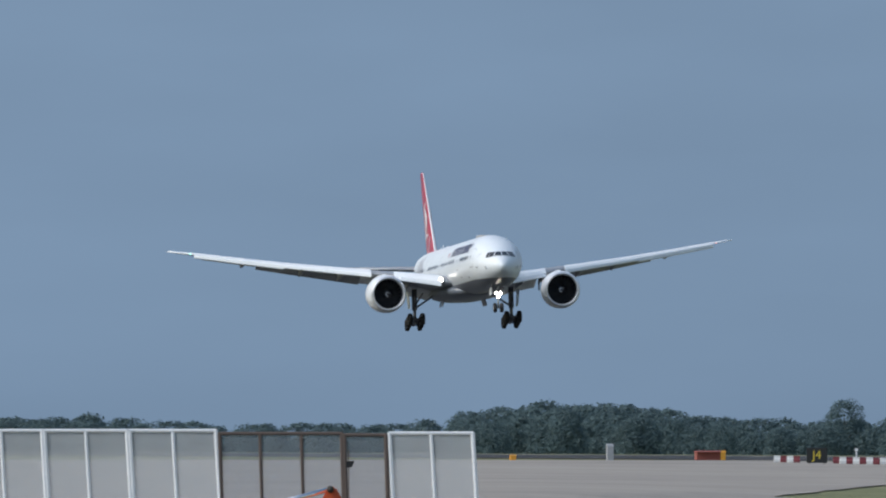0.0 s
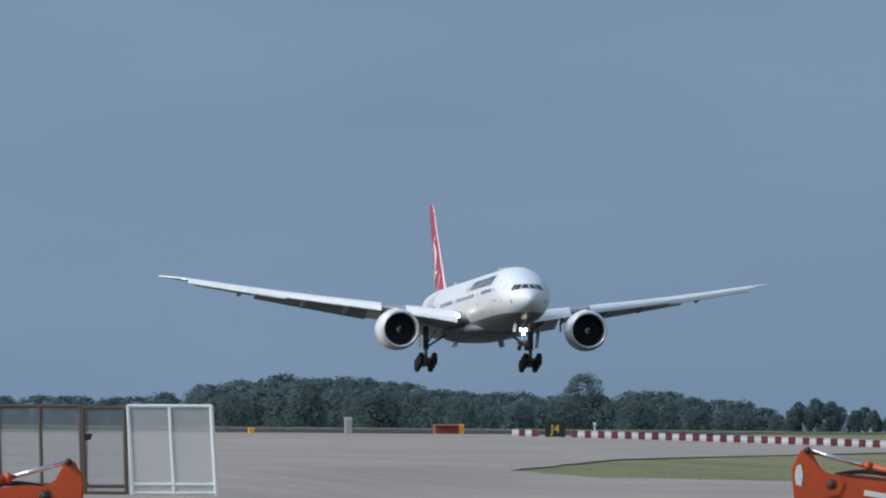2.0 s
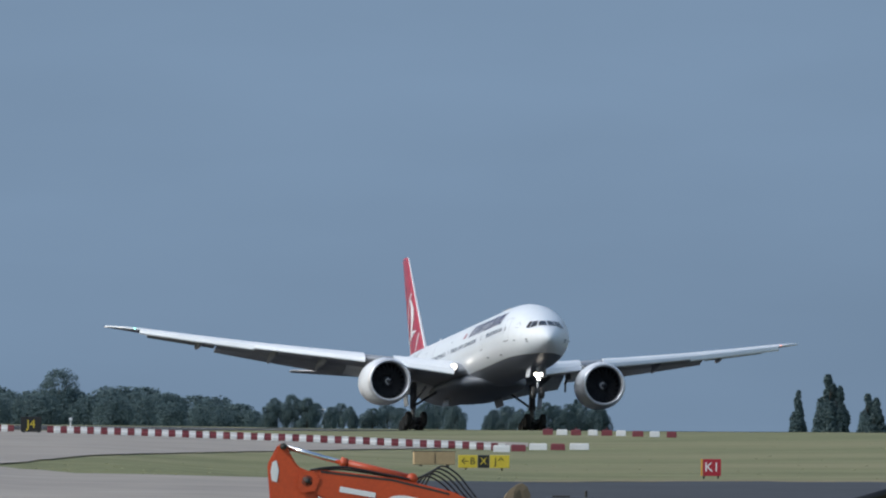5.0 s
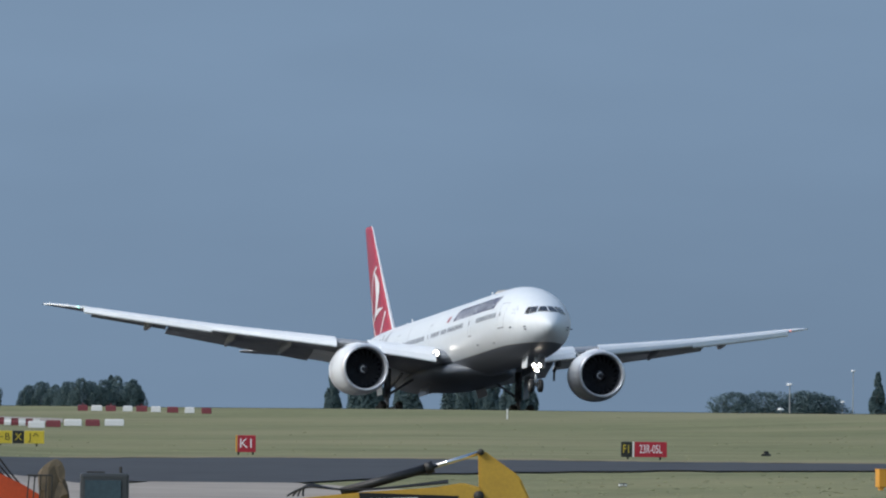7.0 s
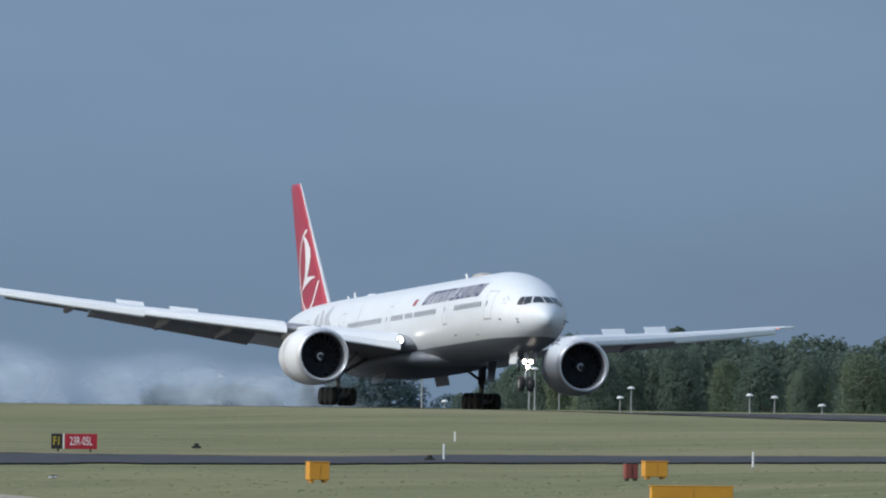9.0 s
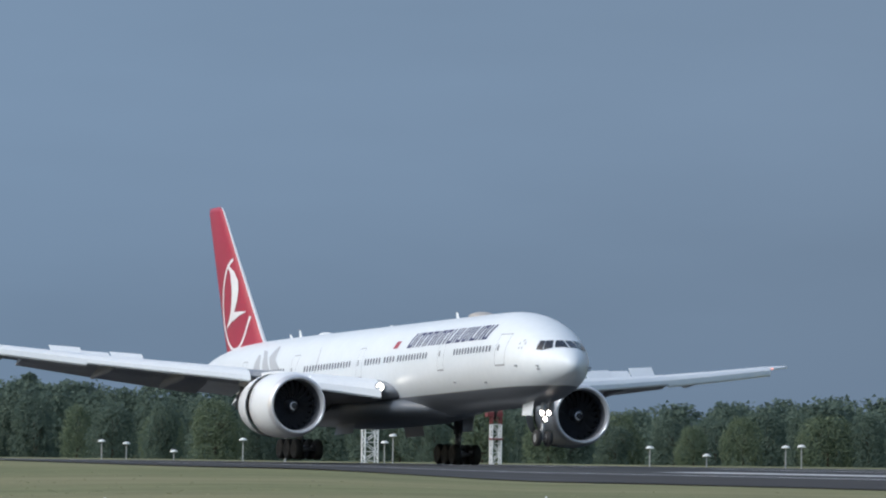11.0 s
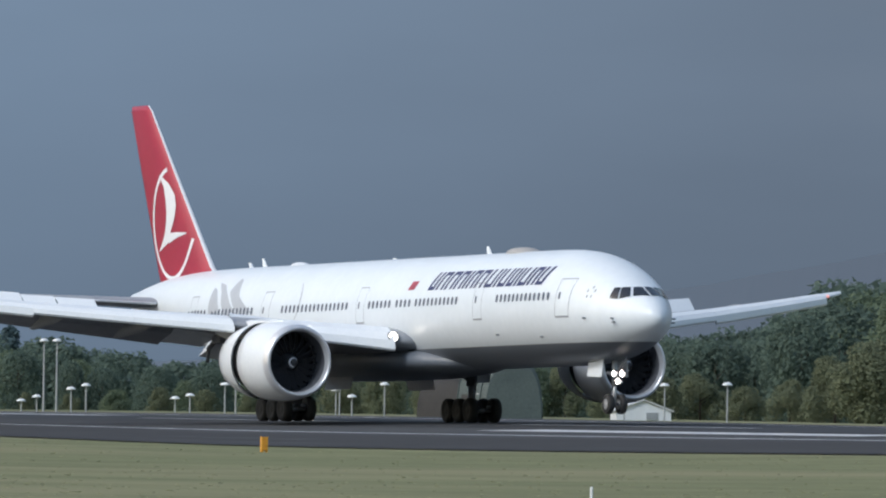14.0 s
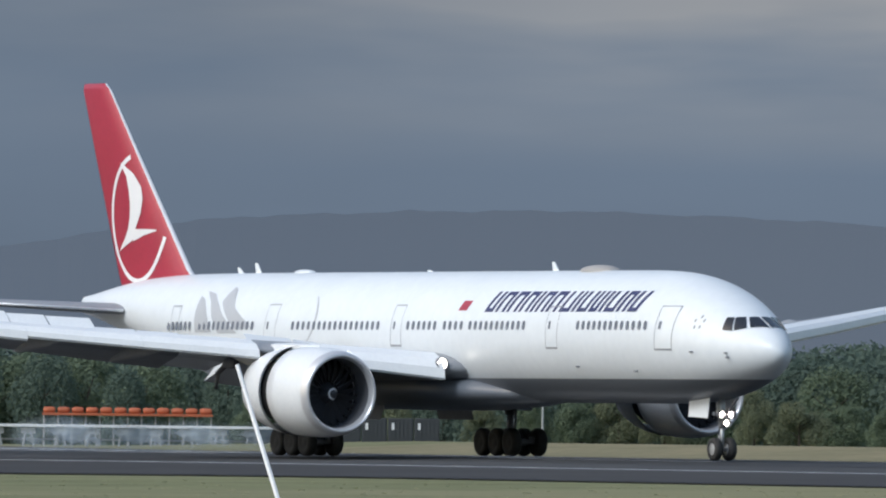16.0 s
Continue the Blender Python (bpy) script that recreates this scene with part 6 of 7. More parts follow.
for i in range(5):
    rod(b, (6.25 + 0.18 * i, -0.9, gz + 2.0), (6.35 + 0.16 * i, -0.9, 1.42), 0.02, n=6)
rod(b, (6.3, -0.9, 1.42), (7.0, -0.9, 1.42), 0.025, n=6)
part("guard_rail", b, "grime", exo, "dark guard rail")
b = bmesh.new()
loft(b, [[(7.0 + r * math.cos(a), -0.5 + r * 0.7 * math.sin(a), z) for a in [2 * math.pi * i / 10 for i in range(10)]] for r, z in ((0.42, 0.4), (0.45, 0.9), (0.36, 1.35), (0.2, 1.72), (0.05, 1.8))])
for v in b.verts:
    v.co += Vector((noise.noise(v.co * 3.1), noise.noise(v.co * 3.1 + Vector((5, 0, 0))), noise.noise(v.co * 2.3))) * 0.28
bmesh.ops.subdivide_edges(b, edges=b.edges[:], cuts=1, smooth=0.3, fractal=0.4, seed=3)
part("muddy_cover", b, "mud", exo, "crumpled muddy cover")

second_machine = copy_thing(exo, facing(11.002, DX, -0.38, 180))

# yellow machine, arm reaching out
exy = thing("excavator", "yellow excavator with black cylinder, arm lowered", "excavator", m=facing(15.231, DX, 0))
gy = ground_z(15.0, DX)
b = bmesh.new()
slab(b, [(5.42, 2.24), (5.62, 2.2), (6.5, 1.58), (6.62, 1.45), (7.05, 0.5), (7.1, -0.3), (6.6, -0.9), (6.0, -0.9), (5.6, 0.2), (5.45, 1.2)], -0.2, 0.2)
part("stick", b, "yellow", exy, "yellow stick, scuffed")
b = bmesh.new()
slab(b, [(-4.5, -1.2), (-3.0, -0.15), (-1.2, 0.55), (0.6, 0.86), (2.1, 1.02), (4.2, 1.18), (5.0, 1.32), (5.5, 1.2), (5.65, 0.9), (5.4, 0.5), (4.0, 0.28), (1.5, 0.1), (-1.0, -0.3), (-2.6, -0.9), (-3.9, -1.7)], -0.28, 0.28)
part("boom", b, "yellow", exy, "yellow box-section boom")
b = bmesh.new()
rod(b, (4.0, 0, 1.70), (5.45, 0, 2.16), 0.065, n=12)
part("cylinder_rod", b, "chrome", exy, "bright cylinder rod", True)
b = bmesh.new()
rod(b, (1.6, 0, 1.02), (4.15, 0, 1.76), 0.13, n=14)
rod(b, (3.95, 0, 1.70), (4.18, 0, 1.77), 0.17, n=14)
part("cylinder", b, "hose", exy, "black hydraulic cylinder", True)
for x, z, r in ((5.45, 0.95, 0.15), (5.5, 2.18, 0.09), (6.9, 0.45, 0.13)):
    b = bmesh.new()
    rod(b, (x, -0.33, z), (x, 0.33, z), r, n=16)
    part("pivot_pin", b, "grime", exy, "greasy pivot pin", True)
for k in range(4):
    hose("hose", [(0.1 + 0.15 * k, 0.12 * k - 0.2, 0.9), (0.5, 0.12 * k - 0.2, 1.2 + 0.04 * k), (1.3, 0.12 * k - 0.2, 1.12), (1.9, 0.12 * k - 0.2, 1.08), (3.0, 0.12 * k - 0.25, 1.15), (4.6, 0.12 * k - 0.25, 1.32 + 0.02 * k)], exy, 0.028)
b = bmesh.new()
slab(b, [(2.1, 1.02), (4.9, 0.95), (4.7, 0.45), (2.2, 0.4)], -0.305, -0.284, 0.006)
pn = part("side_panel", b, "black", exy, "black side panel")
b = bmesh.new()
slab(b, [(2.3, 0.84), (3.75, 0.90), (3.8, 0.3), (2.35, 0.25)], -0.325, -0.308, 0.004)
wb = part("notice_board", b, "frame", pn, "white board with a blue bar")
b = bmesh.new()
box(b, (3.0, -0.33, 0.52), (1.05, 0.006, 0.13))
part("name_bar", b, "navy", wb)
b = bmesh.new()
box(b, (3.35, -0.33, 0.76), (0.22, 0.006, 0.08))
part("name_bar", b, "signred", wb)
b = bmesh.new()
plate(b, [(1.15 + 0.7 * math.cos(a), -0.292, 0.48 + 0.17 * math.sin(a)) for a in [2 * math.pi * i / 20 for i in range(20)]], 0.006)
part("badge", b, "brick", exy, "dull red oval badge")
machine_base(exy, -7.6, "yellow", False, gy)

# ---- fire training rig, shed, trestles, tanks, containers, windsock, pole ----
d = 960.0
g = ground_z(24.5, d)
rig = thing("training_rig", "sooty green-grey steel aircraft mock-up for fire training", "training rig", m=facing(24.695, d, g))


def arch(x, y, w, h, n=20):
    """A rounded upright end, w wide and h high, standing at x, y."""
    return [(x + w / 2 * math.copysign(abs(math.cos(math.pi * k / n)) ** 0.75, math.cos(math.pi * k / n)), y, h * math.sin(math.pi * k / n) ** 0.75 - 0.2) for k in range(n + 1)]


b = bmesh.new()
loft(b, [arch(0, 0, 3.35, 3.45), arch(-0.03, 0.15, 3.6, 3.8), arch(-1.6, 3.0, 3.6, 3.8)])
part("fuselage_shell", b, "rig", rig, "sooty green-grey steel shell")
b = bmesh.new()
loft(b, [arch(-1.7, 3.02, 2.9, 2.9), arch(-4.4, 8.0, 2.8, 2.6), arch(-4.6, 8.3, 2.2, 2.2)])
part("tail_shell", b, "soot", rig, "low burnt tail shell")
for t in (0.12, 0.5, 0.98):
    b = bmesh.new()
    q = arch(-0.03 - 1.57 * t, 0.15 + 2.85 * t, 3.66, 3.84)
    for p0, p1 in zip(q, q[1:]):
        rod(b, p0, p1, 0.045, n=6)
    part("rib", b, "rig", rig)
for t, z0, z1, mt in ((0.35, 1.4, 2.3, "post"), (0.75, 1.9, 2.6, "post"), (0.7, 0.5, 1.4, "soot")):
    # patch plates lying on the flank
    b = bmesh.new()
    x, y = -1.84 - 0.03 - 1.57 * t, 0.15 + 2.85 * t
    k0, k1 = 1 - 0.35 * max(0, z0 - 1.0) / 2, 1 - 0.35 * max(0, z1 - 1.0) / 2
    plate(b, [(x + 0.25 + (1 - k0) * 1.8, y - 0.5, z0), (x - 0.25 + (1 - k0) * 1.8, y + 0.4, z0), (x - 0.25 + (1 - k1) * 1.8, y + 0.4, z1), (x + 0.25 + (1 - k1) * 1.8, y - 0.5, z1)], 0.35)
    part("patch_plate", b, mt, rig, "worn flank plate")
b = bmesh.new()
lathe(b, ((-1.6, 0.55), (-1.4, 0.7), (0.8, 0.76), (0.9, 0.70), (0.5, 0.6), (-0.8, 0.5), (-0.8, 0.02)), 24, Vector((0, 0, 0)))
bmesh.ops.rotate(b, verts=b.verts[:], matrix=Matrix.Rotation(radians(-62), 3, "Z"))
bmesh.ops.translate(b, verts=b.verts[:], vec=(-3.25, 3.0, 4 + 2.45 * 0.96 - g))
part("engine_barrel", b, "soot", rig, "burnt black engine barrel", True)
b = bmesh.new()
box(b, (-3.3, 3.6, 3.3), (0.9, 0.6, 1.5), bevel=0.04)
part("engine_pylon", b, "soot", rig)
b = bmesh.new()
box(b, (-4.7, 4.5, 4 + 2.2 * 0.96 - g), (1.3, 0.6, 0.5), bevel=0.05)
rod(b, (-4.1, 4.4, 4 + 2.2 * 0.96 - g), (-3.3, 3.8, 4 + 2.2 * 0.96 - g), 0.12)
part("tail_box", b, "post", rig, "pale box on a pole")

d = 965.0
g = ground_z(25.13, d)
sh_ = thing("shed", "small white gabled shed beyond the runway", "shed", m=facing(25.15, d, g, 8))
w, h0, h1 = 3.3, (4 - 0.00095 * d - g) + 0.0, 4 - 0.00049 * d - g
b = bmesh.new()
loft(b, [[(-w / 2, y, -0.3), (w / 2, y, -0.3), (w / 2, y, h0 * 0.8), (0, y, h1), (-w / 2, y, h0 * 0.8)] for y in (-1.2, 1.6)])
part("wall", b, "frame", sh_, "white boarded wall")
for s in (-1, 1):
    b = bmesh.new()
    loft(b, [[(s * (w / 2 + 0.15), y, h0 * 0.8 - 0.06), (0, y, h1 + 0.03), (0, y, h1 + 0.1), (s * (w / 2 + 0.15), y, h0 * 0.8 + 0.02)] for y in (-1.35, 1.75)])
    part("roof", b, "barwhite", sh_, "pale roof slope")
b = bmesh.new()
box(b, (0.5, -1.22, h0 * 0.35), (0.7, 0.05, h0 * 0.6), bevel=0.01)
part("door", b, "post", sh_, "grey door")

d = 935.0
a0, a1 = 26.18, 27.413
am = (a0 + a1) / 2
g = ground_z(am, d)
wid = radians(a1 - a0) * d
hc = 4 - 0.0005 * d - g
tr_ = thing("trestle_deck", "long white decked trestle on splayed legs", "trestle", m=facing(am, d, g, 3))
b = bmesh.new()
box(b, (0, 0, hc - 0.12), (wid, 1.6, 0.16), bevel=0.03)
part("deck", b, "frame", tr_, "white deck edge")
for i in range(11):
    x = -wid / 2 + 0.8 + (wid - 1.6) * i / 10
    b = bmesh.new()
    rod(b, (x - 0.35, -0.5, -0.3), (x - 0.12, -0.5, hc - 0.2), 0.07, n=6)
    rod(b, (x + 0.35, -0.5, -0.3), (x + 0.12, -0.5, hc - 0.2), 0.07, n=6)
    box(b, (x, -0.5, hc - 0.42), (0.85, 0.1, 0.35), bevel=0.02)
    part("leg", b, "post", tr_, "pale splayed leg")
b = bmesh.new()
box(b, (0, 0.5, 0.35), (wid * 0.98, 0.12, 0.12))
part("lower_rail", b, "post", tr_)

d = 955.0
a0, a1 = 26.507, 27.114
am = (a0 + a1) / 2
g = ground_z(am, d)
z1 = 4 + 0.0005 * d - g
tk = thing("tank_rack", "rack of faded orange tanks on pale posts", "rack", m=facing(am, d, g))
wid = radians(a1 - a0) * d
b = bmesh.new()
box(b, (0, 0, z1 - 0.38), (wid, 1.0, 0.14), bevel=0.02)
part("beam", b, "tank", tk, "faded orange beam")
for i in range(12):
    b = bmesh.new()
    x = -wid / 2 + wid * (i + 0.5) / 12
    lathe(b, ((-0.36, 0.05), (-0.34, 0.14), (-0.2, 0.19), (0.2, 0.19), (0.34, 0.14), (0.36, 0.05)), 14, Vector((x, 0, z1 - 0.14)), close=True)
    part("tank", b, "tank", tk, "faded orange tank", True)
for i in range(13):
    b = bmesh.new()
    x = -wid / 2 + 0.1 + (wid - 0.2) * i / 12
    rod(b, (x, 0, -0.3), (x, 0, z1 - 0.45), 0.06, n=6)
    part("post", b, "post", tk)

d = 940.0
for i in range(5):
    az = 27.455 + 0.0935 * (i + 0.5)
    g = ground_z(az, d)
    h = 4 + 0.0002 * d - g
    ct = thing("container", "dark grey steel container with a white notice", "container", "row of containers", m=facing(az, d, g))
    b = bmesh.new()
    box(b, (0, 0, h / 2 - 0.1), (1.48, 1.8, h), bevel=0.03)
    part("body", b, "container", ct)
    for k in range(6):
        b = bmesh.new()
        box(b, (-0.6 + 0.24 * k, -0.92, h / 2 - 0.1), (0.08, 0.05, h * 0.92))
        part("rib", b, "container", ct)
    b = bmesh.new()
    box(b, (-0.45, -0.955, h * 0.6), (0.16, 0.01, 0.4))
    part("notice", b, "frame", ct, "white notice")

d = 900.0
g = ground_z(28.287, d)
ws = thing("windsock", "faded orange windsock streaming from a thin mast", "windsock", m=facing(28.287, d, g))
hz = 4 + 0.0042 * d - g
b = bmesh.new()
rod(b, (0, 0, -0.2), (0, 0, hz), 0.07, 0.05, 8)
part("mast", b, "post", ws)
b = bmesh.new()
rings = []
for k in range(9):
    f = k / 8
    c = Vector((0.1 + 2.55 * f, 0, hz - 0.25 - 0.85 * f ** 1.3 - 0.12 * math.sin(f * 7) * f))
    r = 0.36 * (1 - 0.62 * f)
    rings.append([c + Vector((0.12 * math.sin(a), r * math.cos(a), r * math.sin(a))) for a in [2 * math.pi * i / 16 for i in range(16)]])
loft(b, rings, cap=False)
part("sock", b, "sock", ws, "faded orange fabric sock", True)
b = bmesh.new()
for i in range(16):
    a0, a1 = 2 * math.pi * i / 16, 2 * math.pi * (i + 1) / 16
    rod(b, (0.1, 0.36 * math.cos(a0), hz - 0.25 + 0.36 * math.sin(a0)), (0.1, 0.36 * math.cos(a1), hz - 0.25 + 0.36 * math.sin(a1)), 0.025, n=5)
part("hoop", b, "post", ws)
az = 28.105
d = 860.0
g = ground_z(az, d)
ob = thing("timber_barrier", "low orange-brown timber barrier on dry grass", "barrier", m=facing(az, d, g))
b = bmesh.new()
box(b, (-0.25, 0, 0.17), (1.2, 0.3, 0.34), bevel=0.02)
part("plank_stack", b, "ply", ob)
b = bmesh.new()
box(b, (0.62, 0, 0.26), (0.5, 0.35, 0.52), bevel=0.02)
part("crate", b, "ply", ob)

# thin leaning pole on the bank close to the eye point
d = 25.0
pt, pb_ = polar(27.255, d, 4 + 0.0033 * d), polar(27.41, d, 4 - 0.0052 * d)
way = (pb_ - pt)
foot = pt + way * ((pt.z - ground_z(27.5, d) + 0.1) / -way.z)
b = bmesh.new()
rod(b, foot, pt, 0.0085, 0.0032, 12)
tagged(part("leaning_pole", b, "frame", None, "", True), "thin pale pole leaning out of the grass bank", "pole")

# ---- trees ----
SKYLINE = ((9.0, 1.15), (9.8, 1.15), (10.1, 1.30), (10.3, 0.90), (10.5, 0.75), (11.2, 0.65), (11.45, 1.35), (11.72, 2.15), (11.92, 2.00), (12.2, 1.45), (12.45, 0.95), (12.72, 1.05), (12.9, 1.05), (13.0, 1.10), (13.2, 0.95), (13.45, 0.25), (14.9, -0.3))
EAST = ((17.5, 0.8), (17.7, 0.3), (17.84, -0.64), (18.0, 0.5), (18.14, 2.1), (18.28, 3.1), (18.48, 3.3), (18.66, 3.6), (18.87, 3.1), (19.17, 3.1), (19.46, 3.2), (19.76, 2.8), (19.92, 3.6), (20.08, 2.7), (20.63, 2.5), (20.9, 2.2), (21.15, 2.4), (21.75, 3.0), (22.0, 3.4), (22.24, 2.2), (22.5, 2.8), (22.92, 3.5), (23.2, 2.3), (23.4, 2.0), (23.56, 1.6), (23.72, 2.3), (23.85, 3.8), (24.1, 2.9), (24.24, 4.1), (24.44, 4.7), (24.6, 5.5), (24.76, 4.8), (24.9, 3.6), (25.5, 4.0), (25.66, 4.6), (25.8, 6.7), (26.0, 7.3), (26.2, 6.9), (26.32, 4.4), (26.4, 4.3), (26.6, 5.0), (26.8, 4.3), (27.3, 4.2), (27.9, 4.7), (28.2, 5.4), (28.6, 5.1), (29.2, 4.9), (29.5, 5.0), (30.0, 4.9), (31.0, 4.5))


def crown(seed, shape, leaves, size, mat):
    """A crown of small tilted leaf sprays on rounded lobes, one metre tall, standing on z = 0."""
    rnd = random.Random(seed)
    lobes = []
    for i in range(26):
        z, a = (i + rnd.random()) / 26, rnd.random() * 2 * math.pi
        if shape == "broad":
            r, lr = 0.29 * math.sqrt(max(0.05, 1 - ((z - 0.40) / 0.62) ** 2)), rnd.uniform(0.16, 0.26)
        elif shape == "poplar":
            r, lr = 0.10 * math.sin(math.pi * min(1, 0.25 + z * 0.73)), rnd.uniform(0.075, 0.11) * (1.1 - 0.75 * z)
        elif shape == "cone":
            r, lr = 0.26 * (1 - z) ** 0.8, 0.05 + 0.10 * (1 - z) * rnd.uniform(0.7, 1.2)
        else:
            r, lr = 0.55 * math.sqrt(max(0.0, 1 - z * z)), rnd.uniform(0.13, 0.22)
        k = r * rnd.uniform(0.45, 1.05)
        lobes.append((Vector((k * math.cos(a), k * math.sin(a), min(1 - lr, lr * 0.5 + z * (1 - lr)))), lr))
    total = sum(lr * lr for _, lr in lobes)
    verts, faces = [], []
    for c0, lr in lobes:
        for j in range(int(leaves * lr * lr / total)):
            v = Vector((rnd.gauss(0, 1), rnd.gauss(0, 1), rnd.gauss(0.15, 1))).normalized()
            c = c0 + v * lr * rnd.uniform(0.72, 1.22)
            c.z = c0.z + (c.z - c0.z) * (1.9 if shape == "poplar" else 1.0)
            if any((c - c1).length < 0.7 * r1 for c1, r1 in lobes if c1 is not c0) or c.z < 0:
                continue
            nrm = (v * 0.4 + Vector((rnd.uniform(-0.5, 0.5), rnd.uniform(-0.5, 0.5), rnd.uniform(-0.1, 0.7)))).normalized()
            t1 = nrm.orthogonal().normalized()
            t2 = nrm.cross(t1)
            s, an = size * rnd.uniform(0.7, 1.5), rnd.random() * 6.28
            u, w = (t1 * math.cos(an) + t2 * math.sin(an)) * s, (t2 * math.cos(an) - t1 * math.sin(an)) * s
            n0 = len(verts)
            verts += [c + u, c - 0.6 * u + 0.8 * w, c - 0.6 * u - 0.8 * w]
            faces.append((n0, n0 + 1, n0 + 2))
    me = bpy.data.meshes.new("crown")
    me.from_pydata(verts, [], faces)
    me.materials.append(M[mat])
    return me


def tree(seed, shape, mat, leaves=13000, size=0.019):
    ob = thing("tree", {"broad": "dark green leafy tree behind the airfield", "poplar": "tall narrow poplar standing beyond the runway", "cone": "dark pointed evergreen tree above a wood", "bush": "mid-green leafy bush below taller trees", "dome": "rounded dark green tree standing alone on the horizon"}[shape], "bush" if shape == "bush" else "tree", "trees round the airfield")
    if shape == "bush":
        ob.name = "bush"
    b = bmesh.new()
    rnd = random.Random(seed + 50)
    rod(b, (0, 0, -0.12), (0, 0, 0.35), 0.028, 0.018, 8)
    rod(b, (0, 0, 0.35), (0.01, 0, 0.8), 0.018, 0.004, 7)
    for i in range(6):
        a = rnd.random() * 6.28
        z = 0.22 + 0.08 * i
        ln = {"broad": 0.25, "poplar": 0.08, "cone": 0.16, "bush": 0.3, "dome": 0.3}[shape]
        rod(b, (0, 0, z), (ln * math.cos(a), ln * math.sin(a), z + 0.2), 0.011, 0.004, 6)
    part("trunk", b, "bark", ob)
    o = new("crown", crown(seed, shape, leaves, size, mat))
    o.parent = ob
    return ob


KINDS = {}
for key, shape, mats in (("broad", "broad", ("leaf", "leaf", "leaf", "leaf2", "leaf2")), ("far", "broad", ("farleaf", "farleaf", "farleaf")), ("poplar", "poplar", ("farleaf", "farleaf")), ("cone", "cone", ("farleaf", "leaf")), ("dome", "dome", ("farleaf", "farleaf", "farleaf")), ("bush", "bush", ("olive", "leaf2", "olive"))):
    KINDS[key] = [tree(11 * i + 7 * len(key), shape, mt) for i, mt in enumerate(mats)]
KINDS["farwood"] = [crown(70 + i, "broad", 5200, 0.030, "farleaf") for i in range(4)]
KINDS["deepwood"] = [crown(80 + i, "broad", 5200, 0.030, "leaf") for i in range(4)]
used = set()


wood = {}


def join_wood():
    """All the trees of the far woods in one mesh a kind of leaf."""
    for mat, parts_ in wood.items():
        cos, loops, base = [], [], 0
        for me, m in parts_:
            n = len(me.vertices)
            co = np.empty(n * 3, dtype=np.float32)
            me.vertices.foreach_get("co", co)
            mm = np.array(m, dtype=np.float32)
            cos.append(co.reshape(-1, 3) @ mm[:3, :3].T + mm[:3, 3])
            loops.append(np.arange(n, dtype=np.int32).reshape(-1, 3) + base)
            base += n
        me = bpy.data.meshes.new("wood")
        me.from_pydata(np.concatenate(cos), [], np.concatenate(loops))
        me.materials.append(M[mat])
        tagged(new("wood", me), "dense dark green wood along the edge of the airfield", "wood", kind="stuff")


def plant(key, az, d, top, width=1.0, rnd=random):
    """A tree with its top at a sight line (thousandths above level)."""
    g = ground_z(az, d)
    h = max(1.2, 4 + top * 0.001 * d - g)
    stuff = key in ("farwood", "deepwood")
    k = rnd.choice(KINDS[key])
    m = Matrix.Translation(polar(az, d, g)) @ pose(0, 0, 0, 0, 0, rnd.uniform(0, 360)) @ Matrix.Diagonal((h * width, h * width, h, 1))
    if stuff:
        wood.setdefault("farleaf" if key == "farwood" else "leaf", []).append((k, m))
        return None
    if k.name not in used:
        used.add(k.name)
        k.matrix_basis = m
        return k
    o = copy_thing(k, m)
    o.matrix_basis = m
    return o


def along_line(table, az):
    for p, q in zip(table, table[1:]):
        if p[0] <= az <= q[0]:
            return p[1] + (q[1] - p[1]) * (az - p[0]) / (q[0] - p[0])
    return table[-1][1]


rt = random.Random(5)
az = 9.2
while az < 13.48:
    base = FAR_Y / math.sin(radians(az))
    for row in range(3):
        a = az + rt.uniform(-0.05, 0.05)
        e = along_line(SKYLINE, min(14.8, max(9.1, a))) - (rt.random() ** 1.5) * 0.35 - 0.3 * (2 - row)
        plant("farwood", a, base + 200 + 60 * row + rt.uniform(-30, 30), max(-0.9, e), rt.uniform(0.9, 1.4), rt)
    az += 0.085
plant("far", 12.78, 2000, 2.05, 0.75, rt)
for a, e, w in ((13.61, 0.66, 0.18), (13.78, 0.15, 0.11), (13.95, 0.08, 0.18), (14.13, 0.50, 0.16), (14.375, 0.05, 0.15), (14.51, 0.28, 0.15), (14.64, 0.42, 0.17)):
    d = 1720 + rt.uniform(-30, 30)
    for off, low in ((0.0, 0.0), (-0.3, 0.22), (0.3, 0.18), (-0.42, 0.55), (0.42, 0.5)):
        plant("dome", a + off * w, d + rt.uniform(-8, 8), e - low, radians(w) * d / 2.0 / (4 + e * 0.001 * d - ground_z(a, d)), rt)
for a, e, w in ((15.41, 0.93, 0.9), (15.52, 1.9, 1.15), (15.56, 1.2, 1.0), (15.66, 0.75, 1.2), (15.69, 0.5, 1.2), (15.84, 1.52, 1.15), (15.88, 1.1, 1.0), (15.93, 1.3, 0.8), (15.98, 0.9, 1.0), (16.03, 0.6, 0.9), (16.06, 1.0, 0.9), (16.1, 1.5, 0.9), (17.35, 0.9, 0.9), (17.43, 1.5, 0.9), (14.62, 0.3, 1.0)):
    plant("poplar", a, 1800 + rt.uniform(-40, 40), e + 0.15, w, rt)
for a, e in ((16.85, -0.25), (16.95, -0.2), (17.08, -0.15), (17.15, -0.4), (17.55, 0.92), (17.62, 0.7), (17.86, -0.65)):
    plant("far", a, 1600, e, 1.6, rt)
az = 17.95
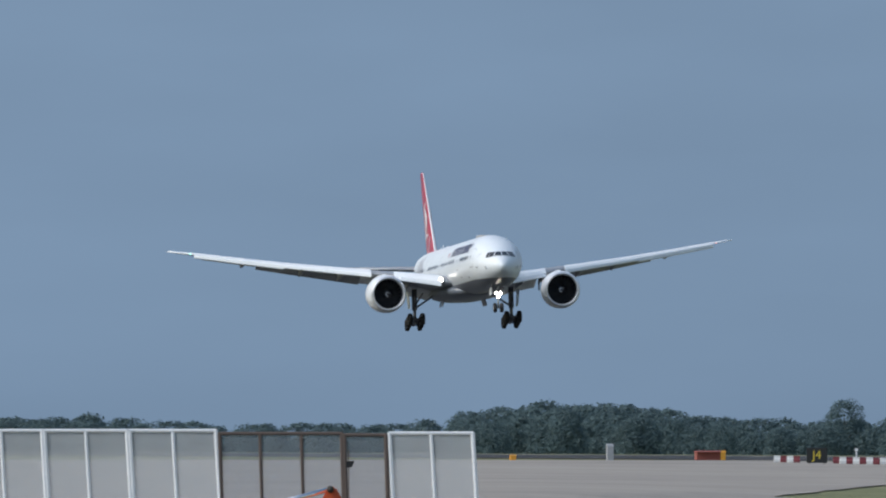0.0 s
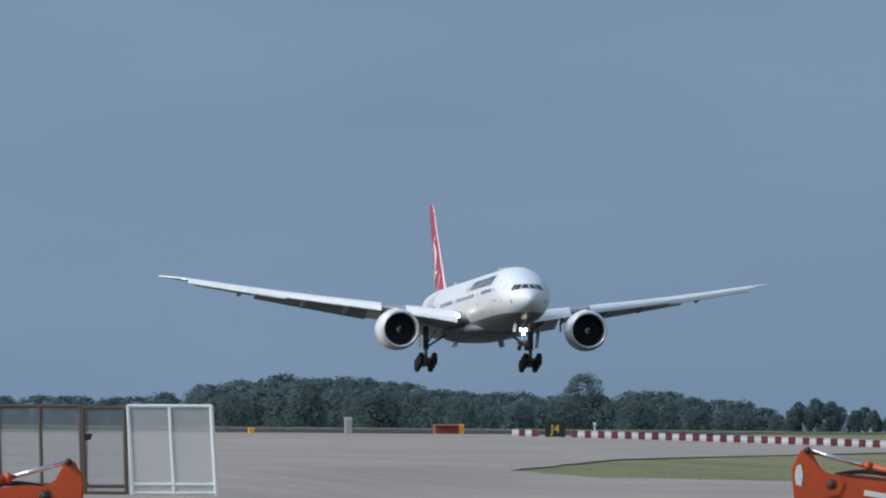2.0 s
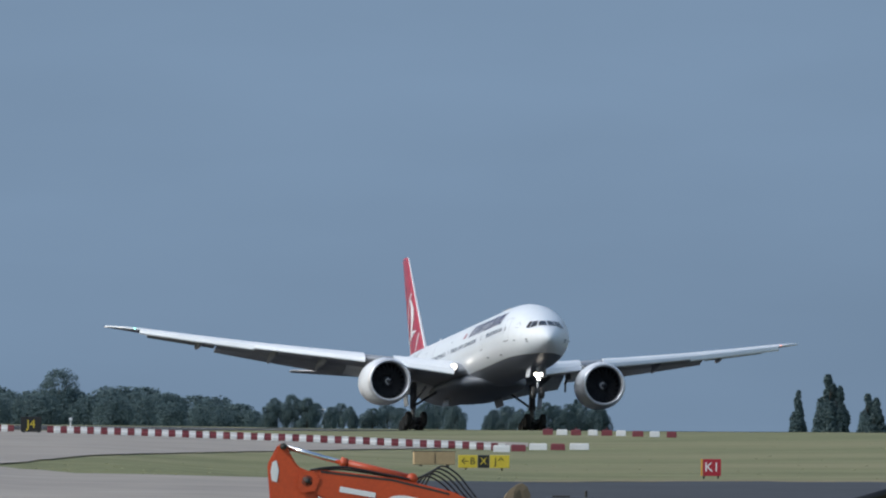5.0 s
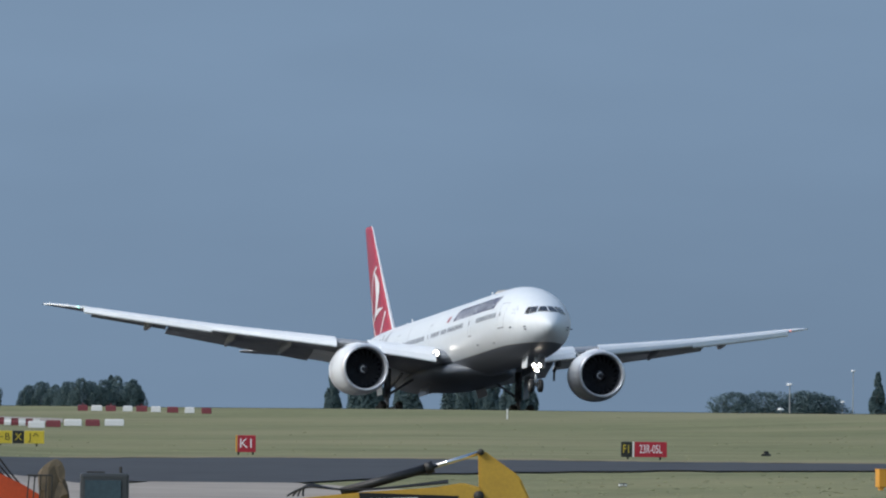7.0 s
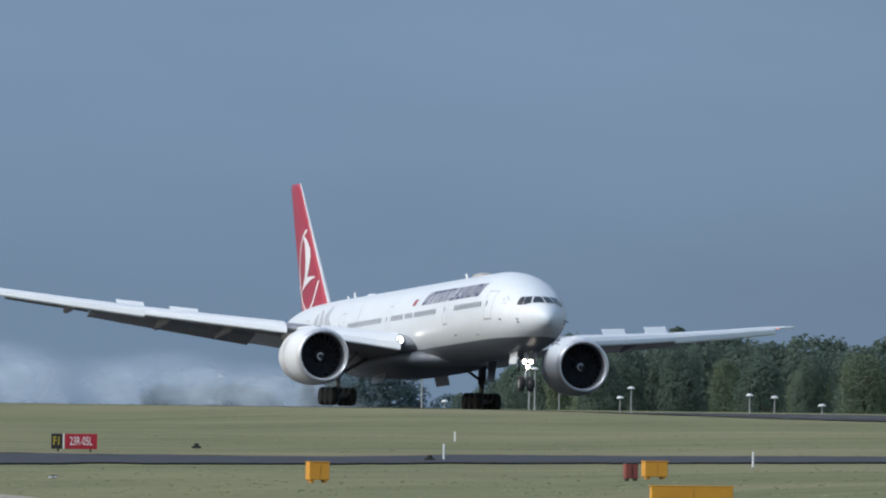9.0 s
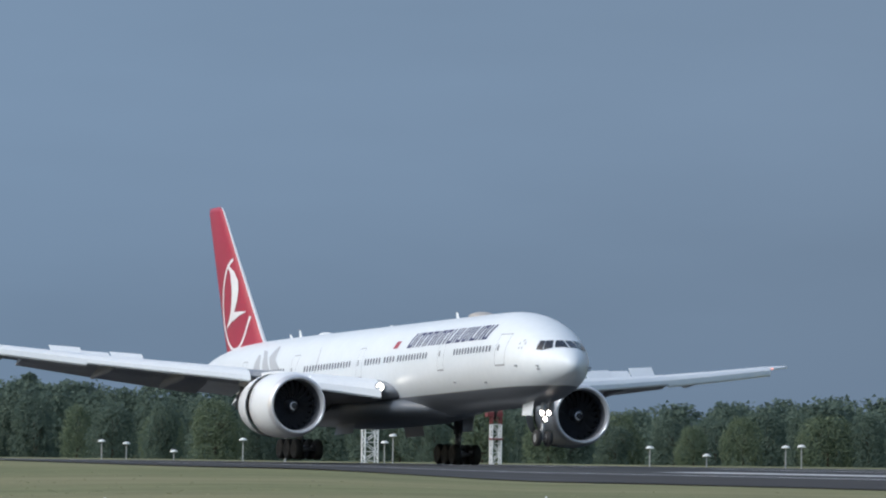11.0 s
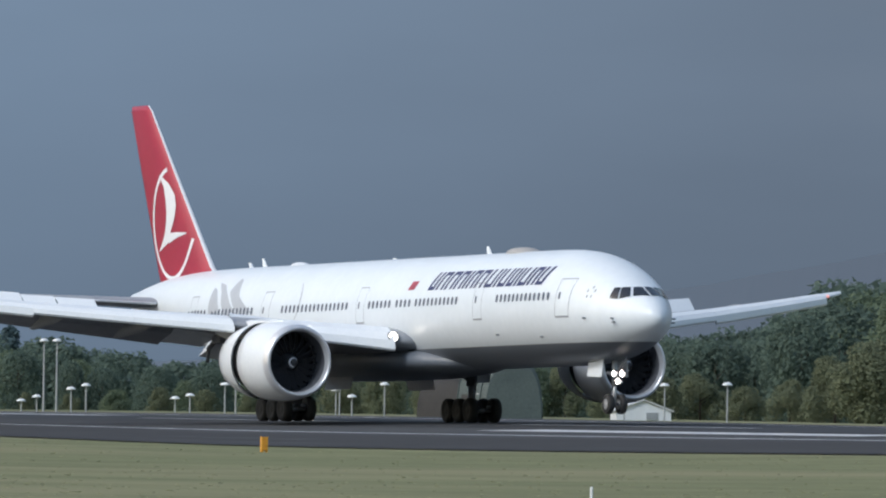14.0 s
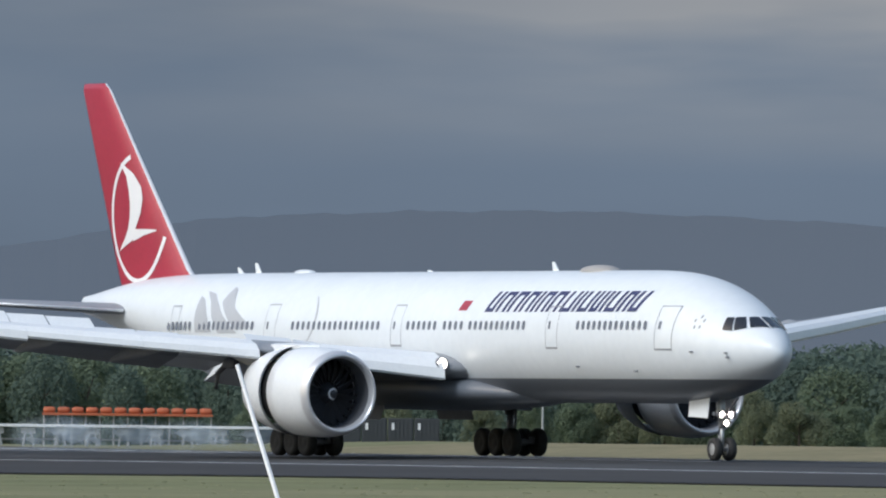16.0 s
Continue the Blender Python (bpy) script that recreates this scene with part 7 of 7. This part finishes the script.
while az < 31:
    base = FAR_Y / math.sin(radians(az))
    rows_ = 3
    for row in range(rows_):
        a = az + rt.uniform(-0.06, 0.06)
        e = along_line(EAST, min(30.9, max(17.9, a))) - rt.random() ** 1.6 * 0.9 - 0.35 * (rows_ - 1 - row)
        plant("broad" if row == 0 else "deepwood", a, base + 170 + 70 * row + rt.uniform(-25, 25), e, rt.uniform(0.6, 1.05), rt)
    az += 0.095 if az < 24 else 0.115
for a, e in ((24.6, 5.7), (26.14, 7.0), (26.2, 6.0), (23.86, 4.1), (22.9, 3.6), (18.66, 3.75)):
    plant("cone", a, FAR_Y / math.sin(radians(a)) + 260, e, 1.2, rt)
az = 22.0
while az < 31:
    base = FAR_Y / math.sin(radians(az))
    e = (0.35 if az > 24 else -0.25) * along_line(EAST, az) * rt.uniform(0.4, 1.25) + rt.uniform(-0.4, 0.3)
    if not 26.1 < az < 28.0 or rt.random() < 0.5:
        plant("bush", az, base + 105 + rt.uniform(-15, 15), e, rt.uniform(0.7, 1.2), rt)
    az += 0.16

join_wood()

# ---- tufts of grass on the strips between taxiways and runway ----
rg = random.Random(21)
verts, faces = [], []
for col in range(1500):
    az = 12.6 + 17.4 * (col + rg.random()) / 1500
    # what of the ground can be seen along this bearing, nearest first
    seen, best = [], -9.0
    d = 440.0
    edge = NEAR_Y / math.sin(radians(az)) - 2
    while d < min(edge, 1150):
        e = (ground_z(az, d) - 4) / d * 1000
        if e > best:
            best = e
            seen.append((e, d))
        d += 6.0
    for (e0, d0), (e1, d1) in zip(seen, seen[1:]):
        for k in range(max(0, int((e1 - e0) * 3 + rg.random() * 0.9))):
            u = rg.random()
            e, d = e0 + (e1 - e0) * u, d0 + (d1 - d0) * u
            paved = False
            for table in PAVED:
                for p, q in zip(table, table[1:]):
                    if p[0] <= az <= q[0]:
                        f = (az - p[0]) / (q[0] - p[0])
                        paved = paved or p[1] + (q[1] - p[1]) * f - 0.12 <= -e <= p[2] + (q[2] - p[2]) * f + 0.12
            if paved or noise.noise(Vector((az * 9, d * 0.03, 0))) + rg.uniform(-0.5, 0.5) < -0.15:
                continue
            c = polar(az + rg.uniform(-0.01, 0.01), d, ground_z(az, d) - 0.02)
            h = rg.uniform(0.015, 0.045)
            for blade in range(3):
                a = rg.random() * 6.28
                w = rg.uniform(0.05, 0.2)
                s = Vector((math.cos(a), math.sin(a), 0)) * w
                lean = Vector((rg.uniform(-0.1, 0.1), rg.uniform(-0.1, 0.1), h))
                n0 = len(verts)
                verts += [c - s, c + s, c + s * 0.45 + lean * 0.9, c - s * 0.3 + lean]
                faces.append((n0, n0 + 1, n0 + 2, n0 + 3))
me = bpy.data.meshes.new("grass")
me.from_pydata(verts, [], faces)
me.materials.append(M["tuft"])
tagged(new("grass", me), "uneven tufts of green and straw-coloured grass on the airfield", "grass", kind="stuff")

# ---- smoke where the wheels touch: loose puffs that rise behind the aircraft and drift ----
puffs = []
rs = random.Random(9)


bm = bmesh.new()
bmesh.ops.create_icosphere(bm, subdivisions=4, radius=1)
for v in bm.verts:
    v.co *= 1 + 0.12 * noise.noise(v.co * 2.2) + 0.05 * noise.noise(v.co * 6)
bmesh.ops.delete(bm, geom=[v for v in bm.verts if v.co.y > 0.02], context="VERTS")
for f in bm.faces:
    f.smooth = True
ball = bpy.data.meshes.new("smoke_puff")
bm.to_mesh(ball)
bm.free()
ball.materials.append(M["smoke"])


def puff(x, y, size, start, up_, drift, turn):
    """One loose puff; its flat side faces across the runway."""
    o = new("smoke_puff", ball)
    o.scale = size
    o.visible_shadow = False
    tagged(o, "thin blue-white tyre smoke drifting over the runway", "smoke", "tyre smoke", "stuff")
    g = ground_at(x, y)
    low = g - size[2] * 1.3 - 1
    at = lambda px, pz: pose(px, y, pz, 0, 0, turn)
    puffs.append((o, [(0, at(x, low)), (start, at(x, low)), (start + 0.35, at(x + 2, g + up_ * 0.35)), (start + 1.2, at(x + drift * 0.5, g + up_ * 0.8)), (min(15.9, start + 3), at(x + drift, g + up_)), (16, at(x + drift * 1.2, g + up_))]))


for i in range(10):
    x, big = -1232 + i * 9.5, 1.12 - 0.05 * i
    puff(x, MID_Y + rs.uniform(-7, 7), (8.0 * big, 2.5, 4.3 * big), 7.6 + (x + 1229) / 72, 2.4 - 0.1 * i, 5, 73 + rs.uniform(-8, 8))
for i in range(4):
    puff(-722 + i * 5, MID_Y + 1 + i, (3.2, 1.0, 1.3 - 0.1 * i), 14.4 + 0.2 * i, 0.8, 2, 62)


motions()
